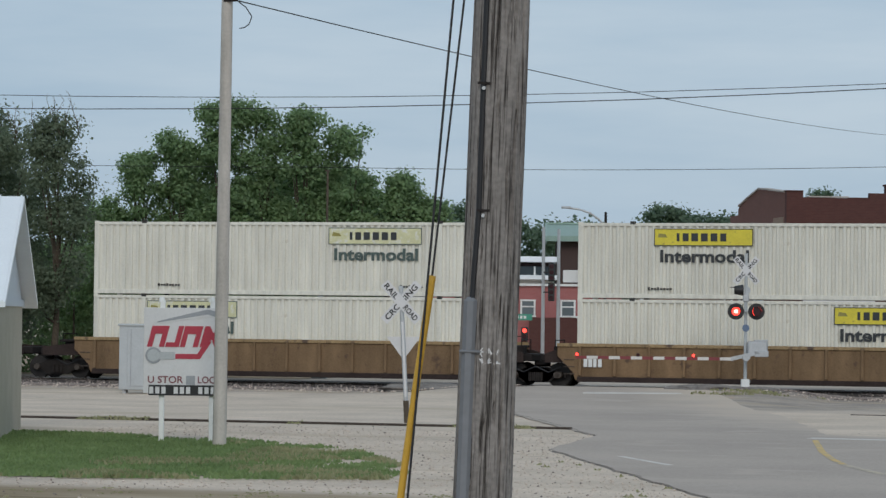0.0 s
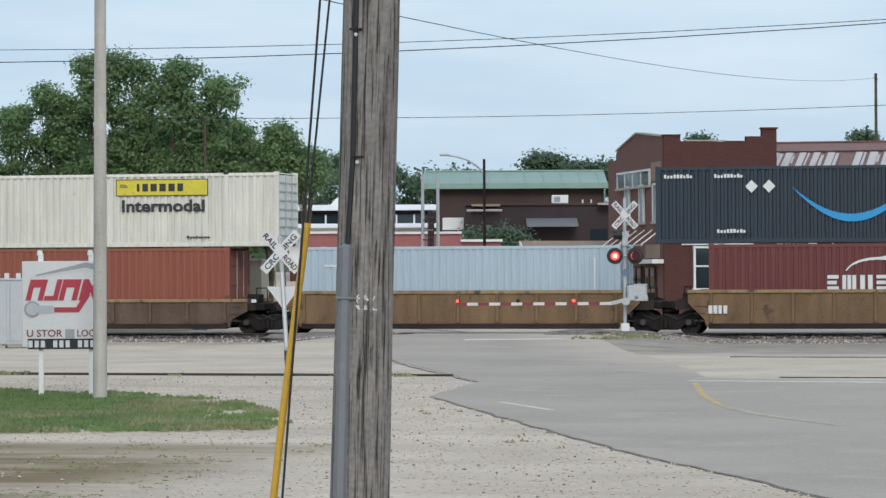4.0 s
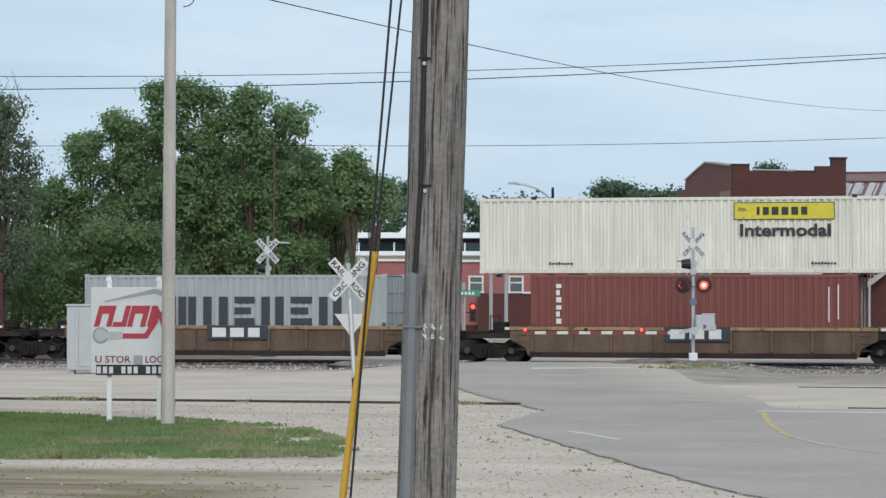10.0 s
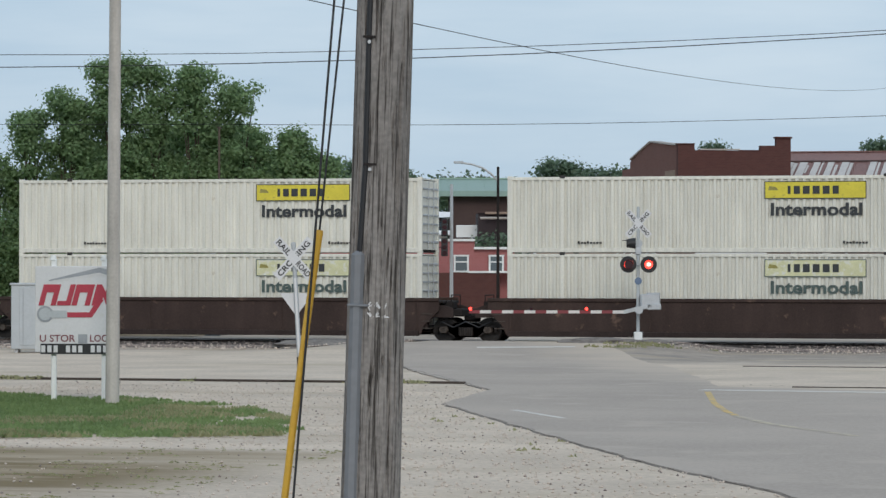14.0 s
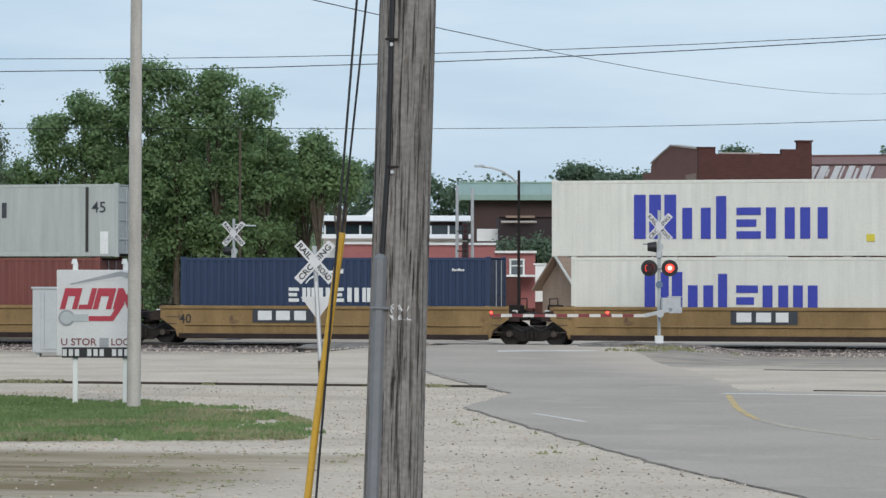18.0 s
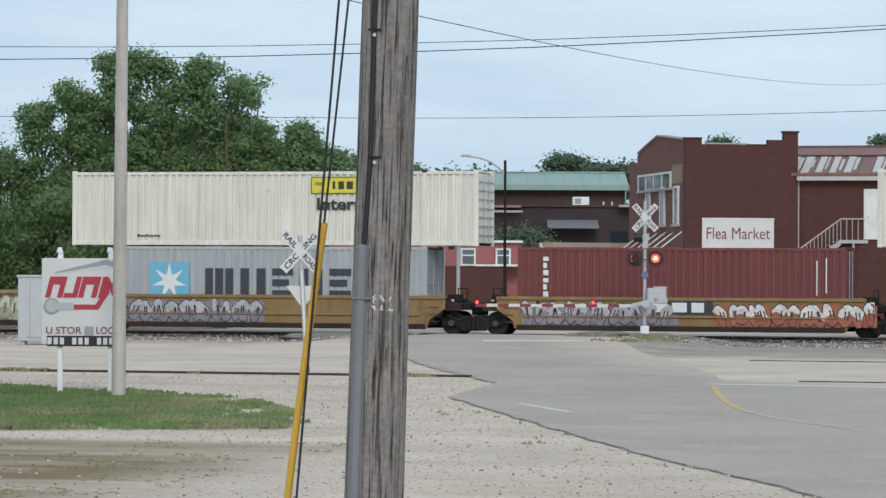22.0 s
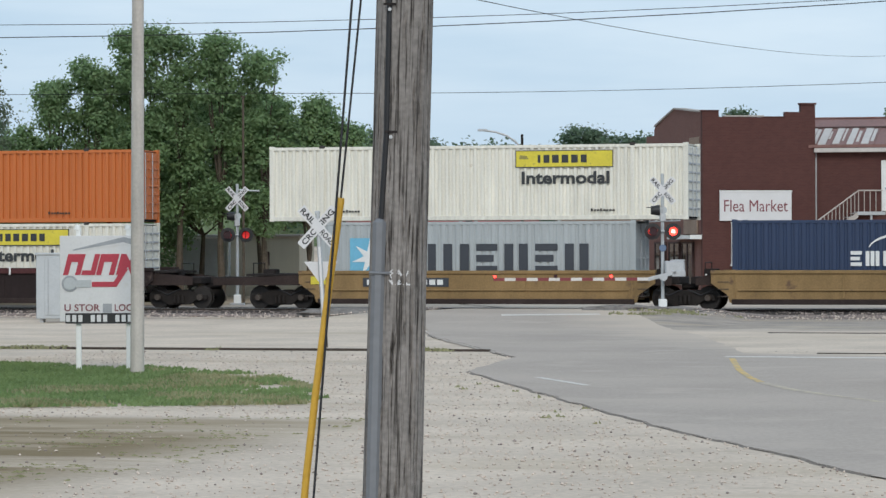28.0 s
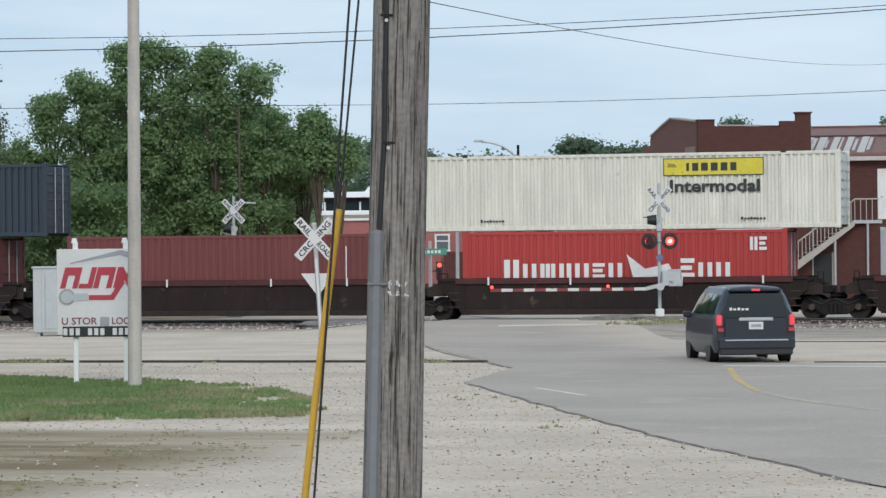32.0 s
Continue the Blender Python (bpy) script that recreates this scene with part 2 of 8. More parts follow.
M = {
    "gravel": mat("pale_limestone_gravel", (0.575, 0.475, 0.385), 0.95, vary=0.22, scale=0.35, grain=9, bump=0.4, spot=(0.43, 0.355, 0.28), spot_at=0.64),
    "asphalt": mat("worn_grey_asphalt", (0.41, 0.347, 0.298), 0.9, vary=0.16, scale=0.18, grain=14, bump=0.25, spot=(0.45, 0.38, 0.325), spot_at=0.58),
    "tar": mat("dark_asphalt_edge", (0.21, 0.18, 0.155), 0.9, vary=0.3, scale=2, grain=12),
    "ballast": mat("grey_track_ballast", (0.25, 0.215, 0.195), 0.95, vary=0.35, scale=1.2, grain=11, bump=0.8),
    # shade and dark ties under the train, put into the ballast's colour
    "ballast_shade": mat("ballast_with_painted_shade", (0.05, 0.043, 0.039), 0.9, vary=0.4, scale=1.5, grain=11, bump=0.8),
    "dust": mat("grey_brown_trackside_dirt", (0.36, 0.295, 0.25), 0.95, vary=0.3, scale=0.6, grain=7, bump=0.5, spot=(0.5, 0.41, 0.335), spot_at=0.54),
    "heap": mat("grey_rubble", (0.2, 0.18, 0.165), 0.95, vary=0.4, scale=3, grain=14, bump=0.8),
    "soil": mat("damp_brown_soil", (0.33, 0.25, 0.175), 0.95, vary=0.3, scale=0.5, grain=8, bump=0.4, spot=(0.44, 0.36, 0.27), spot_at=0.58),
    "field": mat("rough_far_field", (0.13, 0.16, 0.07), 0.95, vary=0.3, scale=0.05, grain=2),
    "turf": mat("lawn_soil", (0.19, 0.225, 0.12), 0.95, vary=0.3, scale=0.8, grain=15, bump=0.4),
    "blade": leafy("grass_blades", (0.16, 0.23, 0.085), (0.28, 0.37, 0.15)),
    "dry": leafy("dry_grass_blades", (0.22, 0.24, 0.1), (0.46, 0.42, 0.25)),
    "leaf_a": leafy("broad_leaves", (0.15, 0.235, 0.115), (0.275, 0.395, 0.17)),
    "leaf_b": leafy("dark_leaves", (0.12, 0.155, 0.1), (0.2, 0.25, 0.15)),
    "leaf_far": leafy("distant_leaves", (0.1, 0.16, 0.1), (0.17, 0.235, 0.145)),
    "bark": mat("grey_brown_bark", (0.1, 0.08, 0.06), 0.95, vary=0.4, scale=3, grain=14, bump=0.6),
    "white_line": mat("worn_white_road_paint", (0.64, 0.6, 0.55), 0.8, vary=0.15, scale=1.5, spot=(0.42, 0.38, 0.34), spot_at=0.62),
    "yellow_line": mat("worn_yellow_road_paint", (0.6, 0.42, 0.17), 0.8, vary=0.2, scale=1.5, spot=(0.4, 0.34, 0.27), spot_at=0.53),
    "faded_line": mat("faded_yellow_road_paint", (0.53, 0.455, 0.34), 0.85, vary=0.12, scale=1.2, spot=(0.42, 0.355, 0.3), spot_at=0.5),
    "steel": mat("rusty_rail_steel", (0.085, 0.07, 0.06), 0.7, metal=0.3, vary=0.3, scale=2),
    "rail_top": mat("polished_rail_head", (0.5, 0.49, 0.48), 0.3, metal=0.9),
    "tie": mat("creosoted_tie", (0.09, 0.07, 0.055), 0.9, vary=0.3),
    "cast_steel": mat("rusty_cast_steel", (0.022, 0.018, 0.016), 0.75, vary=0.45, scale=3),
    "wheel_steel": mat("dull_wheel_steel", (0.03, 0.025, 0.022), 0.6, metal=0.3, vary=0.35, scale=3),
    "black_steel": mat("grimy_black_steel", (0.022, 0.018, 0.017), 0.8, vary=0.4, scale=2),
    "galv": mat("galvanised_steel", (0.46, 0.47, 0.48), 0.5, metal=0.4, vary=0.12, scale=3),
    "alu": mat("bare_aluminium_paint", (0.45, 0.47, 0.48), 0.5, metal=0.2, vary=0.08, scale=2),
    "white": mat("white_sheet_paint", (0.78, 0.78, 0.76), 0.55, vary=0.08, scale=1.2, streak=0.4),
    "sign_white": mat("white_sign_sheet", (0.64, 0.63, 0.63), 0.45, vary=0.06, scale=2, spot=(0.62, 0.6, 0.58), spot_at=0.64),
    "black": mat("black_paint", (0.015, 0.015, 0.016), 0.5),
    "red_ink": mat("dark_red_ink", (0.42, 0.035, 0.06), 0.5, vary=0.15),
    "grey_ink": mat("grey_ink", (0.32, 0.33, 0.35), 0.5),
    "brown_ink": mat("brown_ink", (0.2, 0.06, 0.07), 0.6),
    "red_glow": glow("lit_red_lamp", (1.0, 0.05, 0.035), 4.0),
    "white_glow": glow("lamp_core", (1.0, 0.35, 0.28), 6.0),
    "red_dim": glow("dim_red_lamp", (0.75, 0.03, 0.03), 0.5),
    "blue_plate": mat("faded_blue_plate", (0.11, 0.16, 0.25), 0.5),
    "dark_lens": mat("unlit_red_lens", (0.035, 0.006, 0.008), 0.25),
    "reflect_red": mat("red_reflective_sheet", (0.5, 0.045, 0.04), 0.5),
    "guy_yellow": mat("yellow_plastic_guard", (0.52, 0.3, 0.03), 0.5, vary=0.14, scale=3, grain=25, spot=(0.4, 0.27, 0.08), spot_at=0.68),
    "arm_red": mat("faded_red_arm_stripe", (0.2, 0.035, 0.04), 0.6, vary=0.15),
    "arm_white": mat("faded_white_arm_stripe", (0.62, 0.59, 0.56), 0.6, vary=0.12),
    "conduit": mat("grey_conduit", (0.165, 0.172, 0.185), 0.55, vary=0.1, scale=4),
    "cable": mat("black_cable", (0.012, 0.012, 0.014), 0.6),
    "pale_pole": mat("bleached_wooden_pole", (0.47, 0.43, 0.39), 0.9, vary=0.28, scale=2, streak=0.6, bump=0.3),
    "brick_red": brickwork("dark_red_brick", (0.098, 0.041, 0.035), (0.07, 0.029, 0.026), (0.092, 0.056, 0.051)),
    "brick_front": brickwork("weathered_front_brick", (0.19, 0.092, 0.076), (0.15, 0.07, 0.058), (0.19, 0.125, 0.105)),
    "brick_pink": brickwork("pink_painted_brick", (0.36, 0.135, 0.13), (0.3, 0.1, 0.1), (0.33, 0.18, 0.17)),
    "coping": mat("stone_coping", (0.42, 0.38, 0.35), 0.8),
    "roof_green": mat("pale_green_metal_roof", (0.25, 0.345, 0.3), 0.5, vary=0.12, scale=0.4, streak=0.3),
    "roof_ridge": mat("pale_green_ridge_sheet", (0.33, 0.46, 0.37), 0.5, vary=0.1, scale=0.6),
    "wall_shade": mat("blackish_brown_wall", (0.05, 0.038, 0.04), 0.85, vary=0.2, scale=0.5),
    "wall_dark": mat("dark_brown_wall", (0.078, 0.05, 0.046), 0.85, vary=0.2, scale=0.4),
    "roof_rust": mat("faded_red_metal_roof", (0.2, 0.1, 0.085), 0.6, vary=0.25, scale=0.6, streak=0.5),
    "roof_pale": mat("bare_metal_roof_sheet", (0.5, 0.46, 0.43), 0.5, vary=0.15, scale=1, streak=0.4),
    "shingle": mat("tan_shingles", (0.3, 0.22, 0.17), 0.9, vary=0.18, scale=1, grain=10),
    "beige": mat("beige_siding", (0.52, 0.46, 0.36), 0.8, vary=0.1, scale=0.8, streak=0.3),
    "block": mat("beige_masonry_wall", (0.42, 0.38, 0.3), 0.9, vary=0.12, scale=1, grain=14, bump=0.3),
    "roof_white": mat("white_metal_roofing", (0.8, 0.82, 0.84), 0.4, vary=0.05, scale=0.8),
    "gable_white": mat("pale_grey_gable_sheet", (0.52, 0.56, 0.6), 0.55, vary=0.05, scale=1),
    "glass": glass("dark_window_glass"),
    "pane": glass("pale_window_glass", (0.12, 0.14, 0.15), 0.08),
    "frame": mat("white_window_frame", (0.7, 0.7, 0.68), 0.6),
    "signal_green": mat("green_street_sign", (0.05, 0.27, 0.19), 0.5),
    "rubber": mat("black_rubber", (0.02, 0.02, 0.021), 0.8),
    "van_paint": mat("dark_blue_grey_car_paint", (0.02, 0.025, 0.038), 0.38, metal=0.2, vary=0.06, bump=0, coat=0.35),
    "car_white": mat("white_car_paint", (0.93, 0.9, 0.86), 0.4, vary=0.02, bump=0, coat=0.25),
    "chrome": mat("chrome_trim", (0.7, 0.7, 0.72), 0.15, metal=1.0, vary=0.02, bump=0),
    "trim_black": mat("black_plastic_trim", (0.02, 0.02, 0.022), 0.45, bump=0),
    "silver": mat("silver_alloy", (0.5, 0.5, 0.52), 0.35, metal=0.8),
    "tail_red": glow("lit_tail_lamp", (0.72, 0.06, 0.08), 0.38),
}


def old_wood():
    m = mat("weathered_grey_pole_wood", (0.235, 0.215, 0.2), 0.92, vary=0.32, scale=2.2, grain=30, bump=0.25)
    n, l = m.node_tree.nodes, m.node_tree.links
    b = n["Principled BSDF"]
    co = n.new("ShaderNodeTexCoord")
    mp = n.new("ShaderNodeMapping")
    mp.inputs["Scale"].default_value = (38, 38, 0.9)
    l.new(co.outputs["Object"], mp.inputs["Vector"])
    nz = n.new("ShaderNodeTexNoise")
    nz.inputs["Scale"].default_value = 1.6
    nz.inputs["Detail"].default_value = 5
    nz.inputs["Roughness"].default_value = 0.6
    l.new(mp.outputs["Vector"], nz.inputs["Vector"])
    cr = n.new("ShaderNodeValToRGB")
    cr.color_ramp.elements[0].position, cr.color_ramp.elements[1].position = 0.37, 0.5
    cr.color_ramp.elements[0].color = (0.16, 0.15, 0.145, 1)
    cr.color_ramp.elements[1].color = (1, 1, 1, 1)
    l.new(nz.outputs["Fac"], cr.inputs["Fac"])
    old = b.inputs["Base Color"].links[0].from_socket
    mx = n.new("ShaderNodeMix")
    mx.data_type, mx.blend_type = "RGBA", "MULTIPLY"
    mx.inputs["Factor"].default_value = 1.0
    l.new(old, mx.inputs["A"])
    l.new(cr.outputs["Color"], mx.inputs["B"])
    l.new(mx.outputs["Result"], b.inputs["Base Color"])
    bp = n.new("ShaderNodeBump")
    bp.inputs["Strength"].default_value = 0.7
    bp.inputs["Distance"].default_value = 0.02
    l.new(nz.outputs["Fac"], bp.inputs["Height"])
    l.new(bp.outputs["Normal"], b.inputs["Normal"])
    return m


def stained_gravel():
    """Pale gravel with damp brown soil in bands on the lot and grey-brown dirt shed along the track."""
    m = M["gravel"]
    n, l = m.node_tree.nodes, m.node_tree.links
    b = n["Principled BSDF"]
    co = n.new("ShaderNodeTexCoord")
    xyz = n.new("ShaderNodeSeparateXYZ")
    l.new(co.outputs["Object"], xyz.inputs["Vector"])

    def reach(axis, a, b_):
        mr = n.new("ShaderNodeMapRange")
        mr.interpolation_type = "SMOOTHSTEP"
        mr.inputs["From Min"].default_value, mr.inputs["From Max"].default_value = a, b_
        l.new(xyz.outputs[axis], mr.inputs["Value"])
        return mr.outputs["Result"]

    def times(a, b_, how="MULTIPLY"):
        t = n.new("ShaderNodeMath")
        t.operation = how
        l.new(a, t.inputs[0])
        l.new(b_, t.inputs[1])
        return t.outputs[0]

    def bands(sx, sy, rough, lo, hi):
        mp = n.new("ShaderNodeMapping")
        mp.inputs["Rotation"].default_value = (0, 0, radians(-8))
        mp.inputs["Scale"].default_value = (sx, sy, 1)
        l.new(co.outputs["Object"], mp.inputs["Vector"])
        nz = n.new("ShaderNodeTexNoise")
        nz.inputs["Scale"].default_value = 1.0
        nz.inputs["Detail"].default_value = 6
        nz.inputs["Roughness"].default_value = rough
        l.new(mp.outputs["Vector"], nz.inputs["Vector"])
        mr = n.new("ShaderNodeMapRange")
        mr.inputs["From Min"].default_value, mr.inputs["From Max"].default_value = lo, hi
        l.new(nz.outputs["Fac"], mr.inputs["Value"])
        return mr.outputs["Result"]

    def wash(old, mask, color):
        mx = n.new("ShaderNodeMix")
        mx.data_type = "RGBA"
        l.new(mask, mx.inputs["Factor"])
        l.new(old, mx.inputs["A"])
        mx.inputs["B"].default_value = rgb(color)
        return mx.outputs["Result"]
    c = b.inputs["Base Color"].links[0].from_socket
    lot = times(times(reach("X", -12.6, -15.8), reach("Y", 48.5, 46.8)), bands(0.1, 0.46, 0.6, 0.26, 0.5))
    c = wash(c, lot, (0.21, 0.155, 0.085))
    shed = times(times(reach("Y", 105.0, 112.0), reach("Y", 140.0, 126.0)), bands(0.25, 0.6, 0.7, 0.25, 0.62))
    c = wash(c, shed, (0.3, 0.255, 0.225))
    stony = times(times(reach("X", -23.5, -20.0), times(reach("Y", 96.0, 102.0), reach("Y", 120.0, 116.0))), bands(0.5, 0.9, 0.75, 0.2, 0.6))
    c = wash(c, stony, (0.27, 0.235, 0.21))
    thin = bands(0.08, 0.3, 0.6, 0.52, 0.72)
    c = wash(c, thin, (0.44, 0.355, 0.26))
    l.new(c, b.inputs["Base Color"])


def dusty_asphalt():
    """Gravel dust thinning out from the road's eastern edge."""
    m = M["asphalt"]
    n, l = m.node_tree.nodes, m.node_tree.links
    b = n["Principled BSDF"]
    co = n.new("ShaderNodeTexCoord")
    reach_ = n.new("ShaderNodeVectorMath")
    reach_.operation = "DOT_PRODUCT"
    reach_.inputs[1].default_value = (0.93, 0.365, 0.0)
    l.new(co.outputs["Object"], reach_.inputs[0])
    nz = n.new("ShaderNodeTexNoise")
    nz.inputs["Scale"].default_value = 0.45
    nz.inputs["Detail"].default_value = 6
    l.new(co.outputs["Object"], nz.inputs["Vector"])
    add = n.new("ShaderNodeMath")
    add.operation = "MULTIPLY_ADD"
    add.inputs[1].default_value = 5.0
    l.new(nz.outputs["Fac"], add.inputs[0])
    l.new(reach_.outputs["Value"], add.inputs[2])
    mr = n.new("ShaderNodeMapRange")
    mr.interpolation_type = "SMOOTHSTEP"
    mr.inputs["From Min"].default_value, mr.inputs["From Max"].default_value = 17.6, 21.6
    l.new(add.outputs[0], mr.inputs["Value"])
    sep = n.new("ShaderNodeSeparateXYZ")
    l.new(co.outputs["Object"], sep.inputs["Vector"])
    far = n.new("ShaderNodeMapRange")
    far.interpolation_type = "SMOOTHSTEP"
    far.inputs["From Min"].default_value, far.inputs["From Max"].default_value = 72.0, 80.0
    l.new(sep.outputs["Y"], far.inputs["Value"])
    both = n.new("ShaderNodeMath")
    both.operation = "MULTIPLY"
    l.new(mr.outputs["Result"], both.inputs[0])
    l.new(far.outputs["Result"], both.inputs[1])
    mx = n.new("ShaderNodeMix")
    mx.data_type = "RGBA"
    l.new(both.outputs[0], mx.inputs["Factor"])
    l.new(b.inputs["Base Color"].links[0].from_socket, mx.inputs["A"])
    mx.inputs["B"].default_value = (0.53, 0.44, 0.36, 1)
    l.new(mx.outputs["Result"], b.inputs["Base Color"])


stained_gravel()
dusty_asphalt()
M["old_wood"] = old_wood()


# ---- building blocks ----
def thing(name, label, category, m=None, group="", kind=""):
    ob = new(name)
    ob.empty_display_size = 0.3
    if m is not None:
        ob.matrix_world = m
    return tagged(ob, label, category, group, kind)


def part(name, bm, material, parent, label=""):
    """Links a bmesh, or a ready mesh, as one object under its thing or part."""
    if isinstance(bm, bmesh.types.BMesh):
        me = bpy.data.meshes.new(name)
        bmesh.ops.recalc_face_normals(bm, faces=bm.faces)
        bm.to_mesh(me)
        bm.free()
    else:
        me = bm
    if material is not None and not me.materials:
        me.materials.append(material)
    ob = new(name, me)
    if parent is not None:
        ob.parent = parent
    return tagged(ob, label)


def solid(name, bm, material, label, category, kind="", m=None, group=""):
    ob = part(name, bm, material, None)
    if m is not None:
        ob.matrix_world = m
    return tagged(ob, label, category, group, kind)


def box(cx, cy, cz, sx, sy, sz, bevel=0.0, bm=None, turn=None):
    own = bm is None
    bm = bm or bmesh.new()
    mm = Matrix.Translation((cx, cy, cz)) @ (turn or Matrix()) @ Matrix.Diagonal((sx, sy, sz, 1))
    vs = bmesh.ops.create_cube(bm, size=1, matrix=mm)["verts"]
    if bevel and own:
        bmesh.ops.bevel(bm, geom=bm.edges[:], offset=bevel, segments=1, affect="EDGES")
    return bm


def rod(p, q, r0, r1=None, n=10, bm=None, caps=True):
    """A round bar from p to q."""
    bm = bm or bmesh.new()
    p, q = Vector(p), Vector(q)
    d = q - p
    mm = Matrix.Translation((p + q) / 2) @ d.to_track_quat("Z", "Y").to_matrix().to_4x4()
    bmesh.ops.create_cone(bm, cap_ends=caps, segments=n, radius1=r0, radius2=r0 if r1 is None else r1, depth=d.length, matrix=mm)
    return bm


def prism(points, axis, a, b, bm=None):
    """A closed outline in two coordinates, drawn out along the third axis from a to b."""
    bm = bm or bmesh.new()

    def at(u, v, w):
        return {"x": (w, u, v), "y": (u, w, v), "z": (u, v, w)}[axis]
    lo = [bm.verts.new(at(u, v, a)) for u, v in points]
    hi = [bm.verts.new(at(u, v, b)) for u, v in points]
    bm.faces.new(lo)
    bm.faces.new(hi[::-1])
    for i in range(len(points)):
        j = (i + 1) % len(points)
        bm.faces.new((lo[i], lo[j], hi[j], hi[i]))
    return bm


def mesh_of(name, verts, faces, material=None):
    me = bpy.data.meshes.new(name)
    me.from_pydata([tuple(v) for v in verts], [], [tuple(f) for f in faces])
    me.update()
    if material is not None:
        me.materials.append(material)
    return me


def lettering(words, height, material, thick=0.006, width=None, bold=0.008):
    """Flat raised letters in the x-z plane facing -y, their lower left corner at the origin."""
    cu = bpy.data.curves.new("letters", "FONT")
    cu.body = words
    cu.size = height / 0.72
    cu.extrude = thick
    cu.resolution_u = 3
    cu.offset = bold * height
    tmp = bpy.data.objects.new("letters", cu)
    scene.collection.objects.link(tmp)
    dg = bpy.context.evaluated_depsgraph_get()
    me = bpy.data.meshes.new_from_object(tmp.evaluated_get(dg))
    bpy.data.objects.remove(tmp)
    xs = [v.co.x for v in me.vertices] or [0, 1]
    x0, w = min(xs), max(xs) - min(xs)
    k = 1.0 if width is None else width / w
    for v in me.vertices:
        v.co = Vector(((v.co.x - x0) * k, -v.co.z, v.co.y))
    me.materials.clear()
    me.materials.append(material)
    return me


def bars(rows, height, depth=0.012):
    """Plain upright bars for a word: rows of (left, width, share of the height, foot)."""
    bm = bmesh.new()
    for x, w, h, z in rows:
        box(x + w / 2, 0, (z + h / 2) * height, w, depth, h * height, bm=bm)
    return bm


def wordlike(count, width, height, seed, low=0.72):
    """Bars of a word's size: one block for each letter."""
    rr = random.Random(seed)
    step = width / count
    return bars([(i * step, step * rr.uniform(0.66, 0.8), 1.0 if i == 0 or rr.random() < 0.25 else low, 0.0) for i in range(count)], height)


# ---- lie of the land ----
AHEAD = Vector((-0.2598, 0.9657))


def smooth(a, b, x):
    u = min(1.0, max(0.0, (x - a) / (b - a)))
    return u * u * (3 - 2 * u)


def ground_z(x, y):
    """A raised lot by the camera, the crossing's ramp, the town's rise behind the track."""
    d = x * AHEAD.x + y * AHEAD.y
    ramp = smooth(-35.0, -31.0, x) * (1 - smooth(-20.6, -18.0, x))
    track = ramp * (0.32 * smooth(96, 111, y) - 0.2 * smooth(113, 116.5, y)) + (1 - ramp) * (0.03 * smooth(96, 111, y) + 0.09 * smooth(114.5, 117.0, y))
    return 1.16 * (1 - smooth(9, 28, d)) + track + 7.0 * smooth(165, 290, y)


TRACK_Y = 118.1
RAIL_Z = 0.25


def sheet(name, xs, ys, lift, material, inside=None):
    """A patch of ground that follows the lie of the land."""
    verts, faces = [], []
    for y in ys:
        for x in xs:
            verts.append((x, y, ground_z(x, y) + lift))
    w = len(xs)
    for j in range(len(ys) - 1):
        for i in range(w - 1):
            if inside is None or inside((xs[i] + xs[i + 1]) / 2, (ys[j] + ys[j + 1]) / 2):
                faces.append((j * w + i, j * w + i + 1, (j + 1) * w + i + 1, (j + 1) * w + i))
    return mesh_of(name, verts, faces, material)


def spread(a, b, n):
    return [a + (b - a) * i / n for i in range(n + 1)]


def in_outline(pts):
    def test(x, y):
        hit = False
        for (x1, y1), (x2, y2) in zip(pts, pts[1:] + pts[:1]):
            if (y1 > y) != (y2 > y) and x < (x2 - x1) * (y - y1) / (y2 - y1) + x1:
                hit = not hit
        return hit
    return test


def draped(name, outline, lift, material, step=0.8, ragged=0.0):
    """A patch with a given outline laid over the land: cut from a fine net, its rim then pulled onto the outline."""
    bm = bmesh.new()
    vs = []
    for (x1, y1), (x2, y2) in zip(outline, outline[1:] + outline[:1]):
        n = max(1, int(math.hypot(x2 - x1, y2 - y1) / step))
        for i in range(n):
            x, y = x1 + (x2 - x1) * i / n, y1 + (y2 - y1) * i / n
            if ragged:
                x += ragged * noise.noise((x * 0.9, y * 0.9, 3.1))
                y += ragged * noise.noise((x * 0.9, y * 0.9, 8.7))
            vs.append(bm.verts.new((x, y, 0)))
    bm.faces.new(vs)
    bmesh.ops.triangulate(bm, faces=bm.faces[:])
    ymin, ymax = min(v.co.y for v in bm.verts), max(v.co.y for v in bm.verts)
    y = math.ceil(ymin / 3) * 3
    while y < ymax:
        bmesh.ops.bisect_plane(bm, geom=bm.verts[:] + bm.edges[:] + bm.faces[:], plane_co=(0, y, 0), plane_no=(0, 1, 0))
        y += 3
    for v in bm.verts:
        v.co.z = ground_z(v.co.x, v.co.y) + lift
    for f in bm.faces:
        if f.normal.z < 0:
            f.normal_flip()
    me = bpy.data.meshes.new(name)
    bm.to_mesh(me)
    bm.free()
    me.materials.append(material)
    return me


ground_xs = [-4000, -1500, -700, -400, -250, -160, -120] + spread(-100, 60, 80) + [75, 100, 160, 300, 600, 1500, 4000]
ground_ys = [-900, -400, -150, -60, -20] + spread(-10, 150, 160) + spread(155, 300, 29)[0:] + [400, 700, 1500, 4500]
solid("ground", sheet("ground", ground_xs, ground_ys, 0.0, M["gravel"]), None, "pale limestone gravel ground with dusty patches", "ground", "structure")

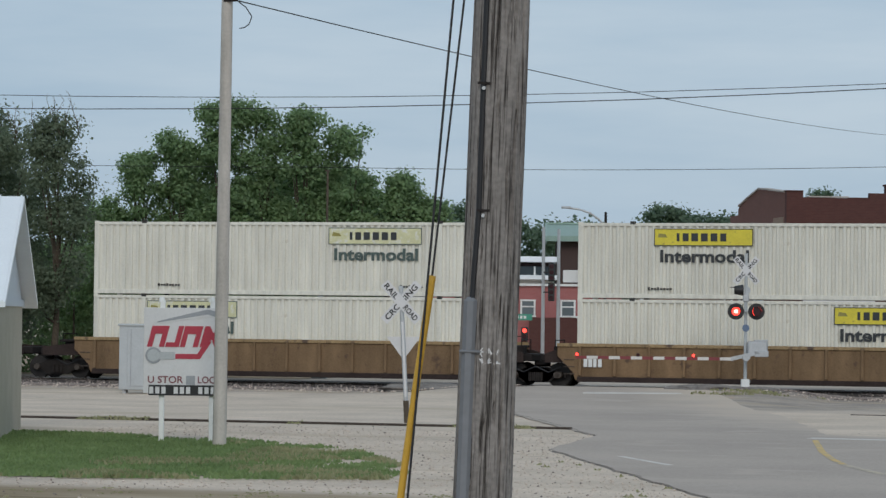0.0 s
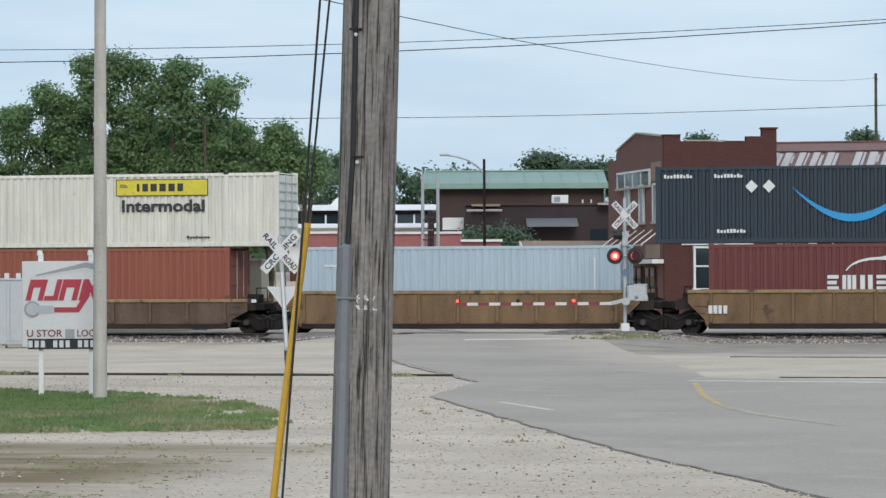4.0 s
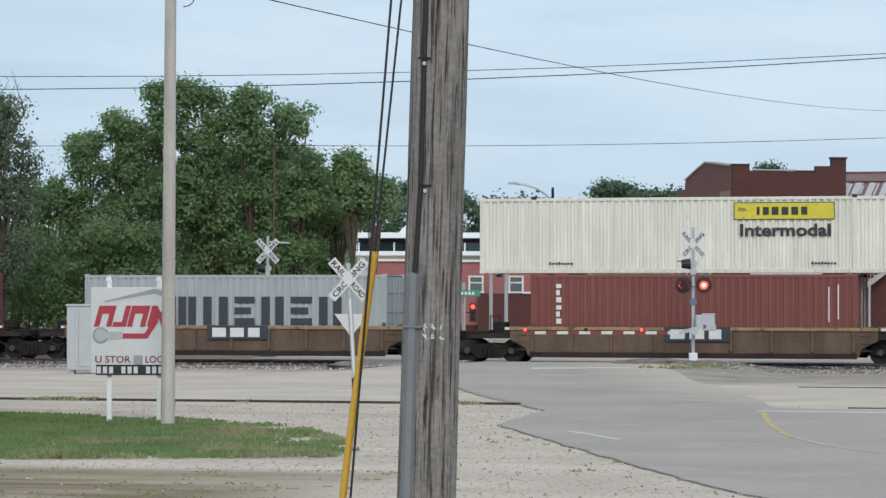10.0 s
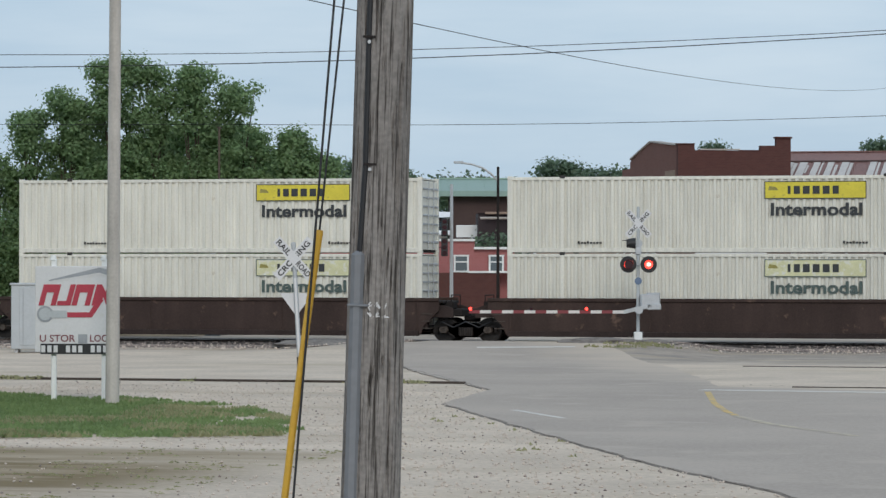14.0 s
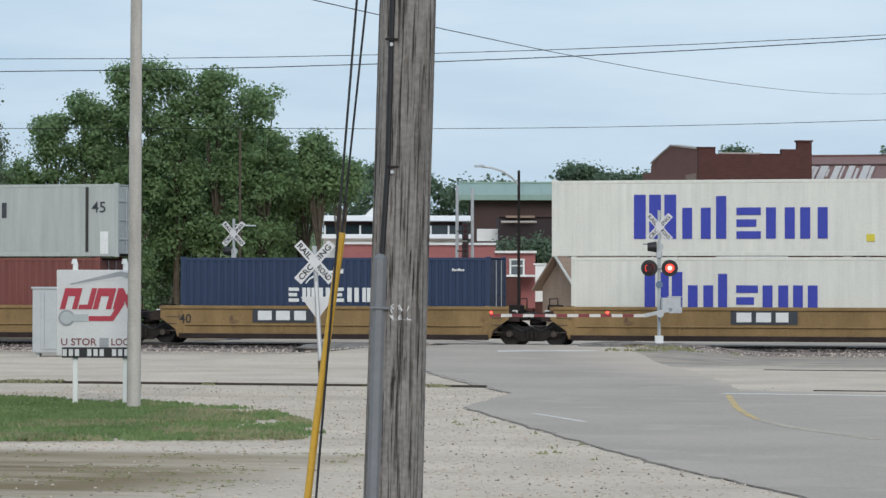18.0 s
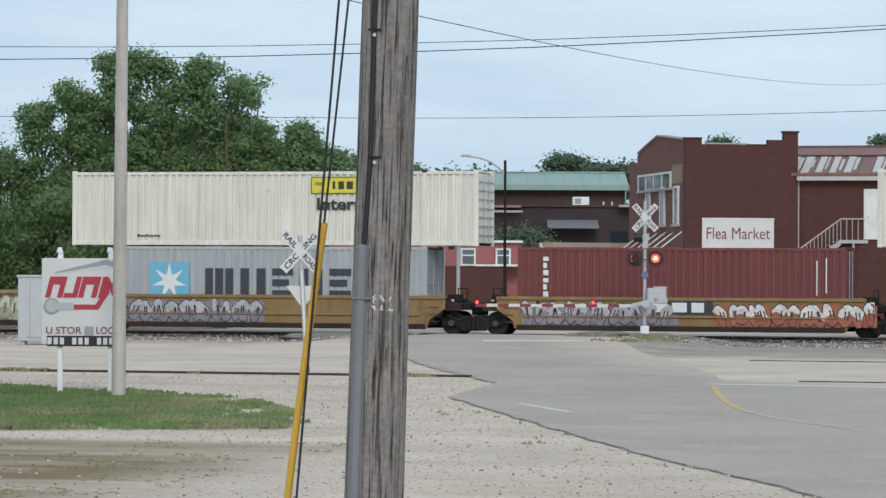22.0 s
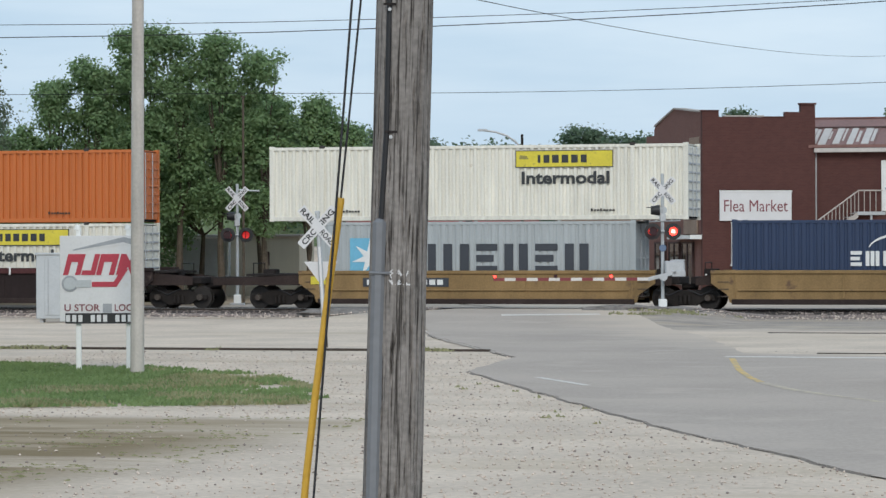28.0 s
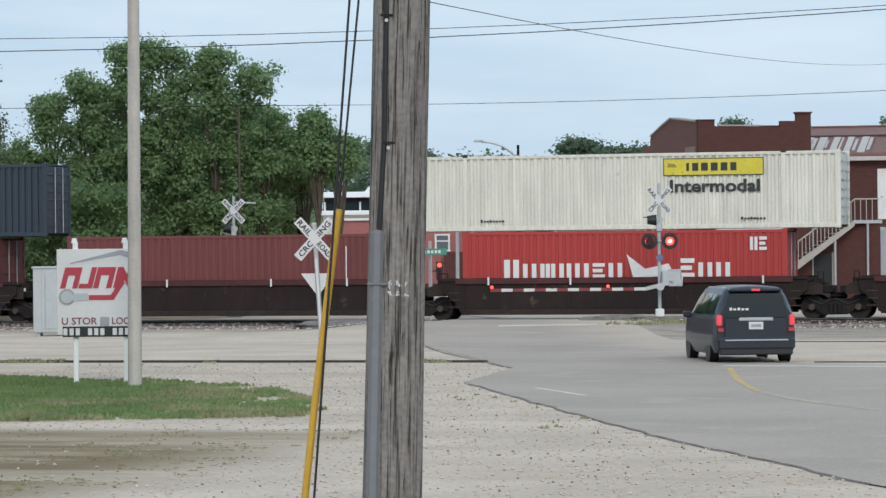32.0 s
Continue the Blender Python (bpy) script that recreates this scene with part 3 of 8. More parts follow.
ROAD = [(-29.9, 112.0), (-29.4, 108.0), (-24.9, 91.8), (-22.0, 84.0), (-18.0, 74.4), (-17.0, 66.0), (-12.5, 55.0), (-8.8, 46.2), (-4.7, 37.5), (2.0, 27.0), (18.0, 22.0),
        (30.0, 40.0), (16.0, 62.0), (6.0, 73.5), (-9.3, 76.6), (-13.0, 78.2), (-17.0, 93.8), (-20.8, 104.8), (-22.8, 112.0)]
solid("road", draped("road", ROAD, 0.02, M["asphalt"], 0.7, 0.14), None, "worn grey asphalt road leading over the level crossing", "road", "structure")
# frayed dark rim of the asphalt
def rim_strip(bm, p, q, n, wide, seed):
    rows = []
    for k in range(n + 1):
        c = Vector(p).lerp(Vector(q), k / n)
        c += Vector((0.14 * noise.noise((c.x * 0.9, c.y * 0.9, 3.1)), 0.14 * noise.noise((c.x * 0.9, c.y * 0.9, 8.7))))
        d = (Vector(q) - Vector(p)).normalized()
        s = Vector((-d.y, d.x))
        w0 = wide * (0.5 + 0.4 * noise.noise((k * 0.31, seed, 0)))
        w1 = wide * (0.7 + 0.5 * noise.noise((k * 0.27, seed, 5)))
        z = ground_z(c.x, c.y)
        rows.append([bm.verts.new((c.x + s.x * w0, c.y + s.y * w0, z + 0.026)), bm.verts.new((c.x - s.x * w1, c.y - s.y * w1, z - 0.004))])
    for u, v in zip(rows, rows[1:]):
        bm.faces.new((u[0], u[1], v[1], v[0]))


rim = bmesh.new()
rim_strip(rim, (-17.0, 66.0), (-12.5, 55.0), 30, 0.055, 1)
rim_strip(rim, (-12.5, 55.0), (-8.8, 46.2), 30, 0.04, 2)
rim_strip(rim, (-8.8, 46.2), (-4.7, 37.5), 30, 0.034, 3)
rim_strip(rim, (-24.9, 91.8), (-18.0, 74.4), 34, 0.09, 4)
solid("road_edge", rim, M["tar"], "frayed dark edge of the asphalt", "road edge", "structure")
FAR_ROAD = [(-29.9, 124.2), (-24.0, 124.2), (-27.0, 135.0), (-38.5, 165.0), (-50.0, 200.0), (-60.0, 200.0), (-47.5, 165.0), (-36.0, 135.0)]
solid("road_beyond", draped("road_beyond", FAR_ROAD, 0.02, M["asphalt"], 1.5), None, "asphalt road running on into the town", "road", "structure")
LAWN = [(-34, 48.4), (-21.2, 50.0), (-19.4, 50.6), (-17.6, 51.2), (-16.3, 52.0), (-15.9, 53.4), (-17.2, 55.0), (-17.6, 57.2), (-18.9, 60.0), (-20.4, 63.0), (-21.6, 64.6), (-25.3, 67.6), (-29.3, 68.9), (-42, 70.5), (-42, 48)]
LAWN_CORE = [(-34, 48.6), (-23.5, 49.8), (-20.8, 50.7), (-19.4, 52.0), (-19.2, 53.6), (-20.2, 56), (-20.6, 59), (-22.4, 63), (-25.6, 66.6), (-29.3, 68.1), (-42, 69.8), (-42, 48.2)]
solid("lawn", draped("lawn", LAWN_CORE, 0.014, M["turf"], 0.4, 1.0), None, "narrow green lawn strip beside the gravel", "lawn", "structure")


def painted(name, pts, width, material, label):
    bm = bmesh.new()
    for (x1, y1), (x2, y2) in zip(pts, pts[1:]):
        n = max(1, int(math.hypot(x2 - x1, y2 - y1) / 1.5))
        d = Vector((x2 - x1, y2 - y1)).normalized()
        s = Vector((-d.y, d.x)) * width / 2
        for i in range(n):
            a = Vector((x1, y1)).lerp(Vector((x2, y2)), i / n)
            b = Vector((x1, y1)).lerp(Vector((x2, y2)), (i + 1) / n)
            q = [a + s, a - s, b - s, b + s]
            f = bm.faces.new([bm.verts.new((p.x, p.y, ground_z(p.x, p.y) + 0.0245)) for p in q])
    return solid(name, bm, material, label, "road marking", "structure")


painted("stop_line", [(-26.2, 106.5), (-22.9, 107.4)], 0.85, M["white_line"], "worn white stop line before the crossing")
painted("lane_line", [(-14.8, 63.3), (-13.0, 59.9)], 0.16, M["white_line"], "short worn white lane line")
painted("edge_line", [(-13.0, 75.6), (-9.4, 75.2), (-2, 74.2), (5, 71.5)], 0.62, M["white_line"], "worn white line across the road mouth")
painted("centre_line", [(-12.65, 74.39), (-11.4, 67.91), (-10.52, 64.05), (-9.93, 61.82)], 0.15, M["yellow_line"], "worn curving yellow centre line")
painted("faded_centre_line", [(-9.93, 61.82), (-8.89, 58.95), (-8.04, 57.17), (-7.23, 55.72), (-6.71, 54.67)], 0.2, M["faded_line"], "almost vanished yellow centre line")

# ---- railway ----
bed_profile = [(-5.6, -0.03), (-4.6, 0.02), (-3.6, 0.04), (-2.9, 0.05), (-1.4, 0.05), (1.4, 0.05), (3.0, 0.05), (4.6, 0.04), (7.0, 0.03), (9.0, -0.04)]
bed = bmesh.new()
xs = [-900, -500, -200] + spread(-120, 40, 80) + [120, 300, 900]
rows_ = []
for x in xs:
    damp = smooth(-22.3, -20.8, x) + smooth(-29.8, -31.3, x) if -40 < x < -10 else 1.0
    damp = min(1.0, damp)
    rows_.append([bed.verts.new((x, TRACK_Y + y, ground_z(x, TRACK_Y + y) + z * (0.25 + 0.75 * damp) + 0.02 * noise.noise((x, y, 0)))) for y, z in bed_profile])
for a, b in zip(rows_, rows_[1:]):
    # the middle strips take the near-black ballast that paints the train's shade
    for i in range(len(a) - 1):
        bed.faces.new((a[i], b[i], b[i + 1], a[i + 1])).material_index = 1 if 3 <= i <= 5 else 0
solid("track_bed", bed, M["ballast"], "grey stone ballast bed of the railway track", "ballast", "structure").data.materials.append(M["ballast_shade"])


def rail_line(name, y, z, x0, x1, label):
    ob = thing(name, label, "rail", pose(0, y, z), kind="structure")
    bm = prism([(-0.075, -0.16), (0.075, -0.16), (0.02, -0.12), (0.02, -0.045), (0.037, -0.035), (0.037, -0.006), (-0.037, -0.006), (-0.037, -0.035), (-0.02, -0.045), (-0.02, -0.12)], "x", x0, x1)
    part("web", bm, M["steel"], ob)
    part("rail_head", box((x0 + x1) / 2, 0, -0.002, x1 - x0, 0.07, 0.009), M["rail_top"] if z > 0.2 else M["steel"], ob)
    return ob


rail_line("rail_near", TRACK_Y - 0.7525, RAIL_Z, -900, 900, "steel rail of the main track, nearer side")
rail_line("rail_far", TRACK_Y + 0.7525, RAIL_Z, -900, 900, "steel rail of the main track, farther side")
rail_line("spur_rail_near", 78.5, 0.06, -120, -19.6, "rusty rail of a disused spur sunk in gravel")
rail_line("spur_rail_east", 78.4, 0.025, -11.2, 60, "rusty rail of the disused spur beyond the road")
rail_line("spur_rail_third", 95.8, 0.022, -15.2, 60, "rusty rail of a second disused spur")
tie_mesh = box(0, 0, 0, 0.23, 2.6, 0.17, 0.01)
ties = thing("track_ties", "dark creosoted wooden ties under the main track", "railway ties", kind="structure")
first = part("tie", tie_mesh, M["tie"], ties)
for i in range(-110, 40):
    x = -20 + i * 0.52
    if -29.6 < x < -22.5:
        continue
    o = part("tie", first.data, None, ties)
    o.location = (x, TRACK_Y, RAIL_Z - 0.205)
first.location = (-78.0, TRACK_Y, RAIL_Z - 0.205)
deck = thing("crossing_deck", "asphalt and rubber panels between the rails at the crossing", "crossing deck", kind="structure")
for y0, y1 in ((-2.6, -0.86), (-0.64, 0.64), (0.86, 2.6)):
    part("deck_panel", box(-26.2, TRACK_Y + (y0 + y1) / 2, RAIL_Z - 0.05, 7.0, y1 - y0, 0.08, 0.01), M["asphalt"], deck)
part("ramp", prism([(TRACK_Y - 7.2, 0.33), (TRACK_Y - 4.6, 0.35), (TRACK_Y - 2.62, RAIL_Z - 0.01), (TRACK_Y - 2.62, 0.05), (TRACK_Y - 7.2, 0.05)], "x", -29.7, -22.7), M["asphalt"], deck)
part("ramp", prism([(TRACK_Y + 7.2, 0.15), (TRACK_Y + 2.62, RAIL_Z - 0.01), (TRACK_Y + 2.62, 0.0), (TRACK_Y + 7.2, 0.0)], "x", -29.7, -22.7), M["asphalt"], deck)

# ---- the train ----
PAINT = {
    "tan": mat("tan_wagon_paint", (0.195, 0.125, 0.07), 0.8, vary=0.38, scale=0.6, streak=0.45, spot=(0.11, 0.07, 0.05), spot_at=0.62, lanes=1.6),
    "rust": mat("rusty_wagon_paint", (0.135, 0.092, 0.068), 0.8, vary=0.4, scale=0.8, streak=0.45, spot=(0.2, 0.135, 0.08), spot_at=0.63, lanes=1.6),
    "amber": mat("amber_wagon_paint", (0.255, 0.165, 0.075), 0.7, vary=0.3, scale=0.6, streak=0.4, spot=(0.15, 0.095, 0.06), spot_at=0.64, lanes=1.6),
    "grey": mat("grey_wagon_paint", (0.27, 0.31, 0.36), 0.6, vary=0.12, scale=0.7, streak=0.4),
    "brown": mat("brown_wagon_paint", (0.052, 0.034, 0.029), 0.8, vary=0.35, scale=0.6, streak=0.4, spot=(0.16, 0.1, 0.075), spot_at=0.64, lanes=1.6),
    "dark": mat("dark_oxide_wagon_paint", (0.028, 0.019, 0.018), 0.8, vary=0.35, scale=0.7, streak=0.4, spot=(0.085, 0.06, 0.05), spot_at=0.64, lanes=1.6),
    "strip": mat("dull_maroon_wagon_strip", (0.085, 0.032, 0.032), 0.75, vary=0.3, scale=0.8),
    "chord": mat("worn_tan_chord_paint", (0.31, 0.215, 0.115), 0.75, vary=0.35, scale=0.9, spot=(0.11, 0.075, 0.055), spot_at=0.58),
    "sill": mat("rusty_dark_sill", (0.04, 0.028, 0.025), 0.85, vary=0.4, scale=0.9),
}
BOXES = {
    "cream": mat("cream_white_container_paint", (0.69, 0.665, 0.585), 0.5, vary=0.19, scale=0.45, streak=0.5, per=0.06, spot=(0.45, 0.38, 0.29), spot_at=0.7),
    "navy_black": mat("blue_black_container_paint", (0.028, 0.04, 0.056), 0.45, vary=0.15, scale=0.5, streak=0.4),
    "orange": mat("orange_container_paint", (0.5, 0.135, 0.03), 0.5, vary=0.1, scale=0.5, streak=0.4),
    "maroon": mat("maroon_container_paint", (0.158, 0.041, 0.039), 0.6, vary=0.15, scale=0.6, streak=0.5, per=0.08),
    "oxide": mat("oxide_red_container_paint", (0.2, 0.062, 0.05), 0.6, vary=0.15, scale=0.6, streak=0.5, per=0.08),
    "scarlet": mat("scarlet_container_paint", (0.41, 0.042, 0.038), 0.5, vary=0.08, scale=0.6, streak=0.4),
    "cherry": mat("cherry_red_container_paint", (0.29, 0.03, 0.04), 0.55, vary=0.1, scale=0.6, streak=0.4),
    "terracotta": mat("terracotta_container_paint", (0.28, 0.085, 0.052), 0.6, vary=0.12, scale=0.6, streak=0.5),
    "pale_grey": mat("pale_grey_container_paint", (0.37, 0.395, 0.4), 0.55, vary=0.14, scale=0.5, streak=0.5, per=0.06),
    "blue_grey": mat("blue_grey_container_paint", (0.42, 0.5, 0.56), 0.55, vary=0.1, scale=0.5, streak=0.4),
    "stone_grey": mat("stone_grey_container_paint", (0.4, 0.42, 0.4), 0.6, vary=0.13, scale=0.5, streak=0.6),
    "navy": mat("navy_blue_container_paint", (0.02, 0.038, 0.088), 0.5, vary=0.12, scale=0.6, streak=0.4),
    "ivory": mat("ivory_container_paint", (0.68, 0.665, 0.6), 0.5, vary=0.12, scale=0.5, streak=0.4, spot=(0.46, 0.41, 0.34), spot_at=0.73),
}
INK = {
    "yellow": mat("yellow_decal", (0.66, 0.55, 0.05), 0.5, vary=0.12, scale=2, spot=(0.4, 0.33, 0.06), spot_at=0.63),
    "faded": mat("faded_yellow_decal", (0.62, 0.6, 0.36), 0.5, vary=0.15, scale=2, spot=(0.68, 0.67, 0.6), spot_at=0.56),
    "olive": mat("olive_worn_decal", (0.3, 0.26, 0.07), 0.6, vary=0.3, scale=4),
    "black": mat("black_decal", (0.03, 0.033, 0.035), 0.5, vary=0.2, scale=3),
    "green_black": mat("worn_dark_green_decal", (0.07, 0.1, 0.09), 0.5, vary=0.3, scale=4),
    "white": mat("white_decal", (0.72, 0.72, 0.7), 0.5, vary=0.1, scale=3),
    "blue": mat("royal_blue_decal", (0.035, 0.05, 0.36), 0.45, vary=0.1, scale=3),
    "sky": mat("sky_blue_decal", (0.15, 0.42, 0.58), 0.5, vary=0.1, scale=3),
    "arc": mat("bright_blue_decal", (0.03, 0.3, 0.6), 0.5, vary=0.1),
    "charcoal": mat("charcoal_decal", (0.04, 0.045, 0.055), 0.5, vary=0.15, scale=3),
    "grime": mat("dark_grime_mark", (0.05, 0.048, 0.045), 0.8),
}
STORE = {}


def once(key, make):
    """One mesh for all alike parts."""
    if key not in STORE:
        got = make()
        if isinstance(got, bmesh.types.BMesh):
            me = bpy.data.meshes.new("shared_part")
            bmesh.ops.recalc_face_normals(got, faces=got.faces)
            got.to_mesh(me)
            got.free()
            got = me
        STORE[key] = got
    return STORE[key]


def inked(me, material):
    if not me.materials:
        me.materials.append(material)
    return me


def put(name, key, make, material, parent, at=(0, 0, 0), label=""):
    """A part on a shared mesh; a row of blocks becomes one part for each block."""
    if make is not None and key not in STORE:
        got = make()
        if isinstance(got, list):
            STORE[key] = got
        else:
            once(key, lambda: got)
    held = STORE[key]
    if isinstance(held, list):
        for i, (x, z, w, h) in enumerate(held):
            one = part(name, inked(once((key, i), lambda: emblem(w, h)), material), None, parent, label)
            one.location = Vector(at) + Vector((x, 0, z))
        return one
    ob = part(name, inked(held, material), None, parent, label)
    ob.location = at
    return ob


def ribbed_wall(length, height, pitch, depth, y, share):
    """A sheet with upright corrugations, in the x-z plane, its ridges towards the outside."""
    out = -1 if y < 0 else 1
    n = int(length / pitch)
    p = length / n
    prof = []
    for i in range(n):
        x = -length / 2 + i * p
        prof += [(x, 0), (x + p * share * 0.5, 0), (x + p * (share * 0.5 + 0.12), -depth), (x + p * (0.88 - share * 0.5 + 0.12 * 0), -depth), (x + p * (1 - share * 0.5), 0)]
    prof.append((length / 2, 0))
    verts, faces = [], []
    for x, d in prof:
        yy = y + out * d
        verts += [(x, yy, 0), (x, yy, height)]
    for i in range(len(prof) - 1):
        a = 2 * i
        faces.append((a, a + 2, a + 3, a + 1) if out < 0 else (a, a + 1, a + 3, a + 2))
    return mesh_of("side_wall", verts, faces)


BOX_W, BOX_H = 2.6, 2.9
LENGTHS = {53: 16.45, 45: 13.95, 40: 12.45}


def star(points, r0, r1, depth=0.012):
    pts = []
    for i in range(points * 2):
        r, a = (r0, r1)[i % 2], math.pi * i / points + math.pi / 2
        pts.append((r * math.cos(a), r * math.sin(a)))
    return prism(pts, "y", -depth, depth)


def emblem(w, h):
    """A plain bar with its foot at the origin."""
    return box(w / 2, 0, h / 2, w, 0.012, h)


def marks(spec, width, height, gap=0.16):
    """A painted word as plain bars of its size, from shares of width and height: large ones as upright or lying bars, small ones as one block each."""
    total = sum(w for _, w, _ in spec)
    unit = width / (total + gap * (len(spec) - 1))
    out, x = [], 0.0
    for kind, w, h in spec:
        wide, tall = w * unit * (0.62 if kind == "i" else 0.95), h * height
        if height < 0.4 or kind == "i":
            out.append((x, 0.0, wide * (1.0 if kind == "i" else 0.86), tall))
        elif kind == "e":
            out += [(x, tall * z, wide * k, tall * 0.24) for z, k in ((0.0, 1.0), (0.38, 0.82), (0.76, 1.0))]
        else:
            n = 3 if kind == "m" else 2
            t = min(0.32 * tall, 0.4 * wide) if n == 2 else 0.28 * wide
            out += [(x + (wide - t) * k / (n - 1), 0.0, t, tall) for k in range(n)]
        x += (w + gap) * unit
    return out


def freight_container(name, size, paint, label, decal):
    """A steel freight container standing on the origin, its length along x."""
    L = LENGTHS[size]
    ob = thing(name, label, "container", group="containers on the train")
    body = BOXES[paint]
    smooth_side = decal in ("ship_word", "horizon")
    if size == 53:
        pitch, depth, share = 0.275, 0.068, 0.36
    elif smooth_side:
        pitch, depth, share = 0.6, 0.004, 0.5
    else:
        pitch, depth, share = 0.28, 0.036, 0.5
    for sgn in (-1, 1):
        put("side_wall", ("side_wall", size, pitch, paint, sgn), lambda: ribbed_wall(L - 0.3, BOX_H - 0.32, pitch, depth, sgn * (BOX_W / 2 - 0.012), share), body, ob, (0, 0, 0.17))
        put("top_rail", ("top_rail", size, paint), lambda: box(0, 0, 0, L - 0.24, 0.07, 0.11, 0.008), body, ob, (0, sgn * (BOX_W / 2 - 0.035), BOX_H - 0.1))
        put("bottom_rail", ("bottom_rail", size, paint), lambda: box(0, 0, 0, L - 0.24, 0.07, 0.16, 0.008), body, ob, (0, sgn * (BOX_W / 2 - 0.035), 0.1))
        for sx in (-1, 1):
            put("corner_post", ("corner_post", paint), lambda: box(0, 0, BOX_H / 2, 0.17, 0.17, BOX_H - 0.1, 0.012), body, ob, (sx * (L / 2 - 0.085), sgn * (BOX_W / 2 - 0.085), 0))
            for z in (0.06, BOX_H - 0.06):
                put("corner_casting", ("corner_casting", paint), lambda: box(0, 0, 0, 0.19, 0.17, 0.12, 0.01), body, ob, (sx * (L / 2 - 0.09), sgn * (BOX_W / 2 - 0.08), z))
            if size == 53:
                # lifting posts at the forty-foot points
                put("lift_post", ("lift_post", paint), lambda: box(0, 0, BOX_H / 2, 0.16, 0.05, BOX_H - 0.2, 0.01), body, ob, (sx * 6.1, sgn * (BOX_W / 2 - 0.02), 0))
                put("lift_socket", "lift_socket", lambda: box(0, 0, 0, 0.2, 0.1, 0.12), INK["grime"], ob, (sx * 6.1, sgn * (BOX_W / 2 - 0.045), BOX_H - 0.03))
                if sgn < 0:
                    put("stencil", "stencil", lambda: wordlike(8, 0.95, 0.1, 3), INK["grime"], ob, (sx * 5.0 - 0.5, -BOX_W / 2 - 0.004, 0.34))
            elif size == 45:
                put("lift_post", ("lift_post", paint), lambda: box(0, 0, BOX_H / 2, 0.16, 0.05, BOX_H - 0.2, 0.01), body, ob, (sx * 6.1, sgn * (BOX_W / 2 - 0.02), 0))
    put("roof_panel", ("roof_panel", size, paint), lambda: box(0, 0, 0, L - 0.2, BOX_W - 0.1, 0.05), body, ob, (0, 0, BOX_H - 0.06))
    put("floor_panel", ("floor_panel", size), lambda: box(0, 0, 0, L - 0.2, BOX_W - 0.1, 0.1), M["black_steel"], ob, (0, 0, 0.1))
    # the rear doors with their cross ribs and lock rods, and the plain front wall
    for sy in (-1, 1):
        door = put("door", ("door", paint), lambda: box(0, 0, 0, 0.05, 1.2, BOX_H - 0.25, 0.01), body, ob, (L / 2 - 0.05, sy * 0.61, BOX_H / 2))
        for i in range(7 if size == 53 else 3):
            k = i - (3 if size == 53 else 1)
            put("door_rib", ("door_rib", paint), lambda: box(0, 0, 0, 0.04, 1.1, 0.07, 0.01), M["galv"] if paint == "cream" else body, door, (0.04, 0, k * (0.34 if size == 53 else 0.75)))
        put("lock_rod", "lock_rod", lambda: rod((0, 0, -1.3), (0, 0, 1.3), 0.018), M["galv"], door, (0.07, -sy * 0.2, 0))
    put("front_wall", ("front_wall", paint), lambda: box(0, 0, 0, 0.06, BOX_W - 0.3, BOX_H - 0.25, 0.01), body, ob, (-L / 2 + 0.06, 0, BOX_H / 2))
    face = -BOX_W / 2 - 0.006

    def deck_panel(key, x0, x1, z0, z1, ink, label=""):
        return put("decal", (key, size), lambda: box((x1 - x0) / 2, 0, (z1 - z0) / 2, x1 - x0, 0.02, z1 - z0), ink, ob, (-L / 2 + x0, face, z0), label)

    if decal.startswith("hauler"):
        ink = INK["faded"] if "pale" in decal else INK["yellow"]
        x0 = 2.3 if "outer" in decal else 2.97 if "left" in decal else 0.587 * L + 0.17
        z0 = 2.02
        plate = deck_panel(decal + "plate", x0, x0 + 3.75, z0, z0 + 0.62, ink, "rectangular yellow company plate")
        put("plate_mark", ("plate_mark", decal), lambda: marks([("i", .5, 1), ("o", .8, 1), ("n", .9, 1), ("o", .9, 1), ("n", .9, 1), ("e", .8, 1)], 1.95, 0.3), INK["black"], plate, (0.85, -0.014, 0.16))

        def plate_rim():
            t = 0.055 if "frame" in decal else 0.03
            rim_ = box(1.875, 0, 0, 3.75 + t, 0.02, t)
            box(1.875, 0, 0.62, 3.75 + t, 0.02, t, bm=rim_)
            for x in (0, 3.75):
                box(x, 0, 0.31, t, 0.02, 0.62 - t, bm=rim_)
            return rim_
        put("plate_rim", ("plate_rim", "frame" in decal, "pale" in decal), plate_rim, INK["green_black"] if "pale" in decal else INK["black"], plate, (0, -0.006, 0))

        put("plate_streak", ("plate_streak", "pale" in decal), lambda: prism([(0.12, 0.3), (0.5, 0.3), (0.42, 0.42), (0.16, 0.46)], "y", -0.004, 0.004), INK["olive"], plate, (0, -0.012, 0))
        if "frame" not in decal:
            put("lettering", ("lettering", "pale" in decal), lambda: lettering("Intermodal", 0.46, INK["green_black"] if "pale" in decal else INK["black"], width=3.4, bold=0.042), None, ob, (-L / 2 + x0 + 0.22, face, z0 - 0.62))
    elif decal == "ship_word":
        spec = [("m", 1.5, 1), ("o", 1, .7), ("i", .55, .96), ("e", .85, .7), ("o", 1, .7), ("n", .95, .7)]
        put("word_mark", ("ship_word", size), lambda: marks(spec, 0.527 * L, 1.66, 0.13), INK["blue"], ob, (-L / 2 + 0.227 * L, face, 0.66), "large royal blue company mark")
        if size == 45:
            put("size_code", "size_code", lambda: lettering("45", 0.44, INK["black"]), None, ob, (L / 2 - 1.0, face, 1.75))
            deck_panel("tag", 11.9, 12.2, 0.55, 0.82, INK["yellow"])
    elif decal == "horizon":
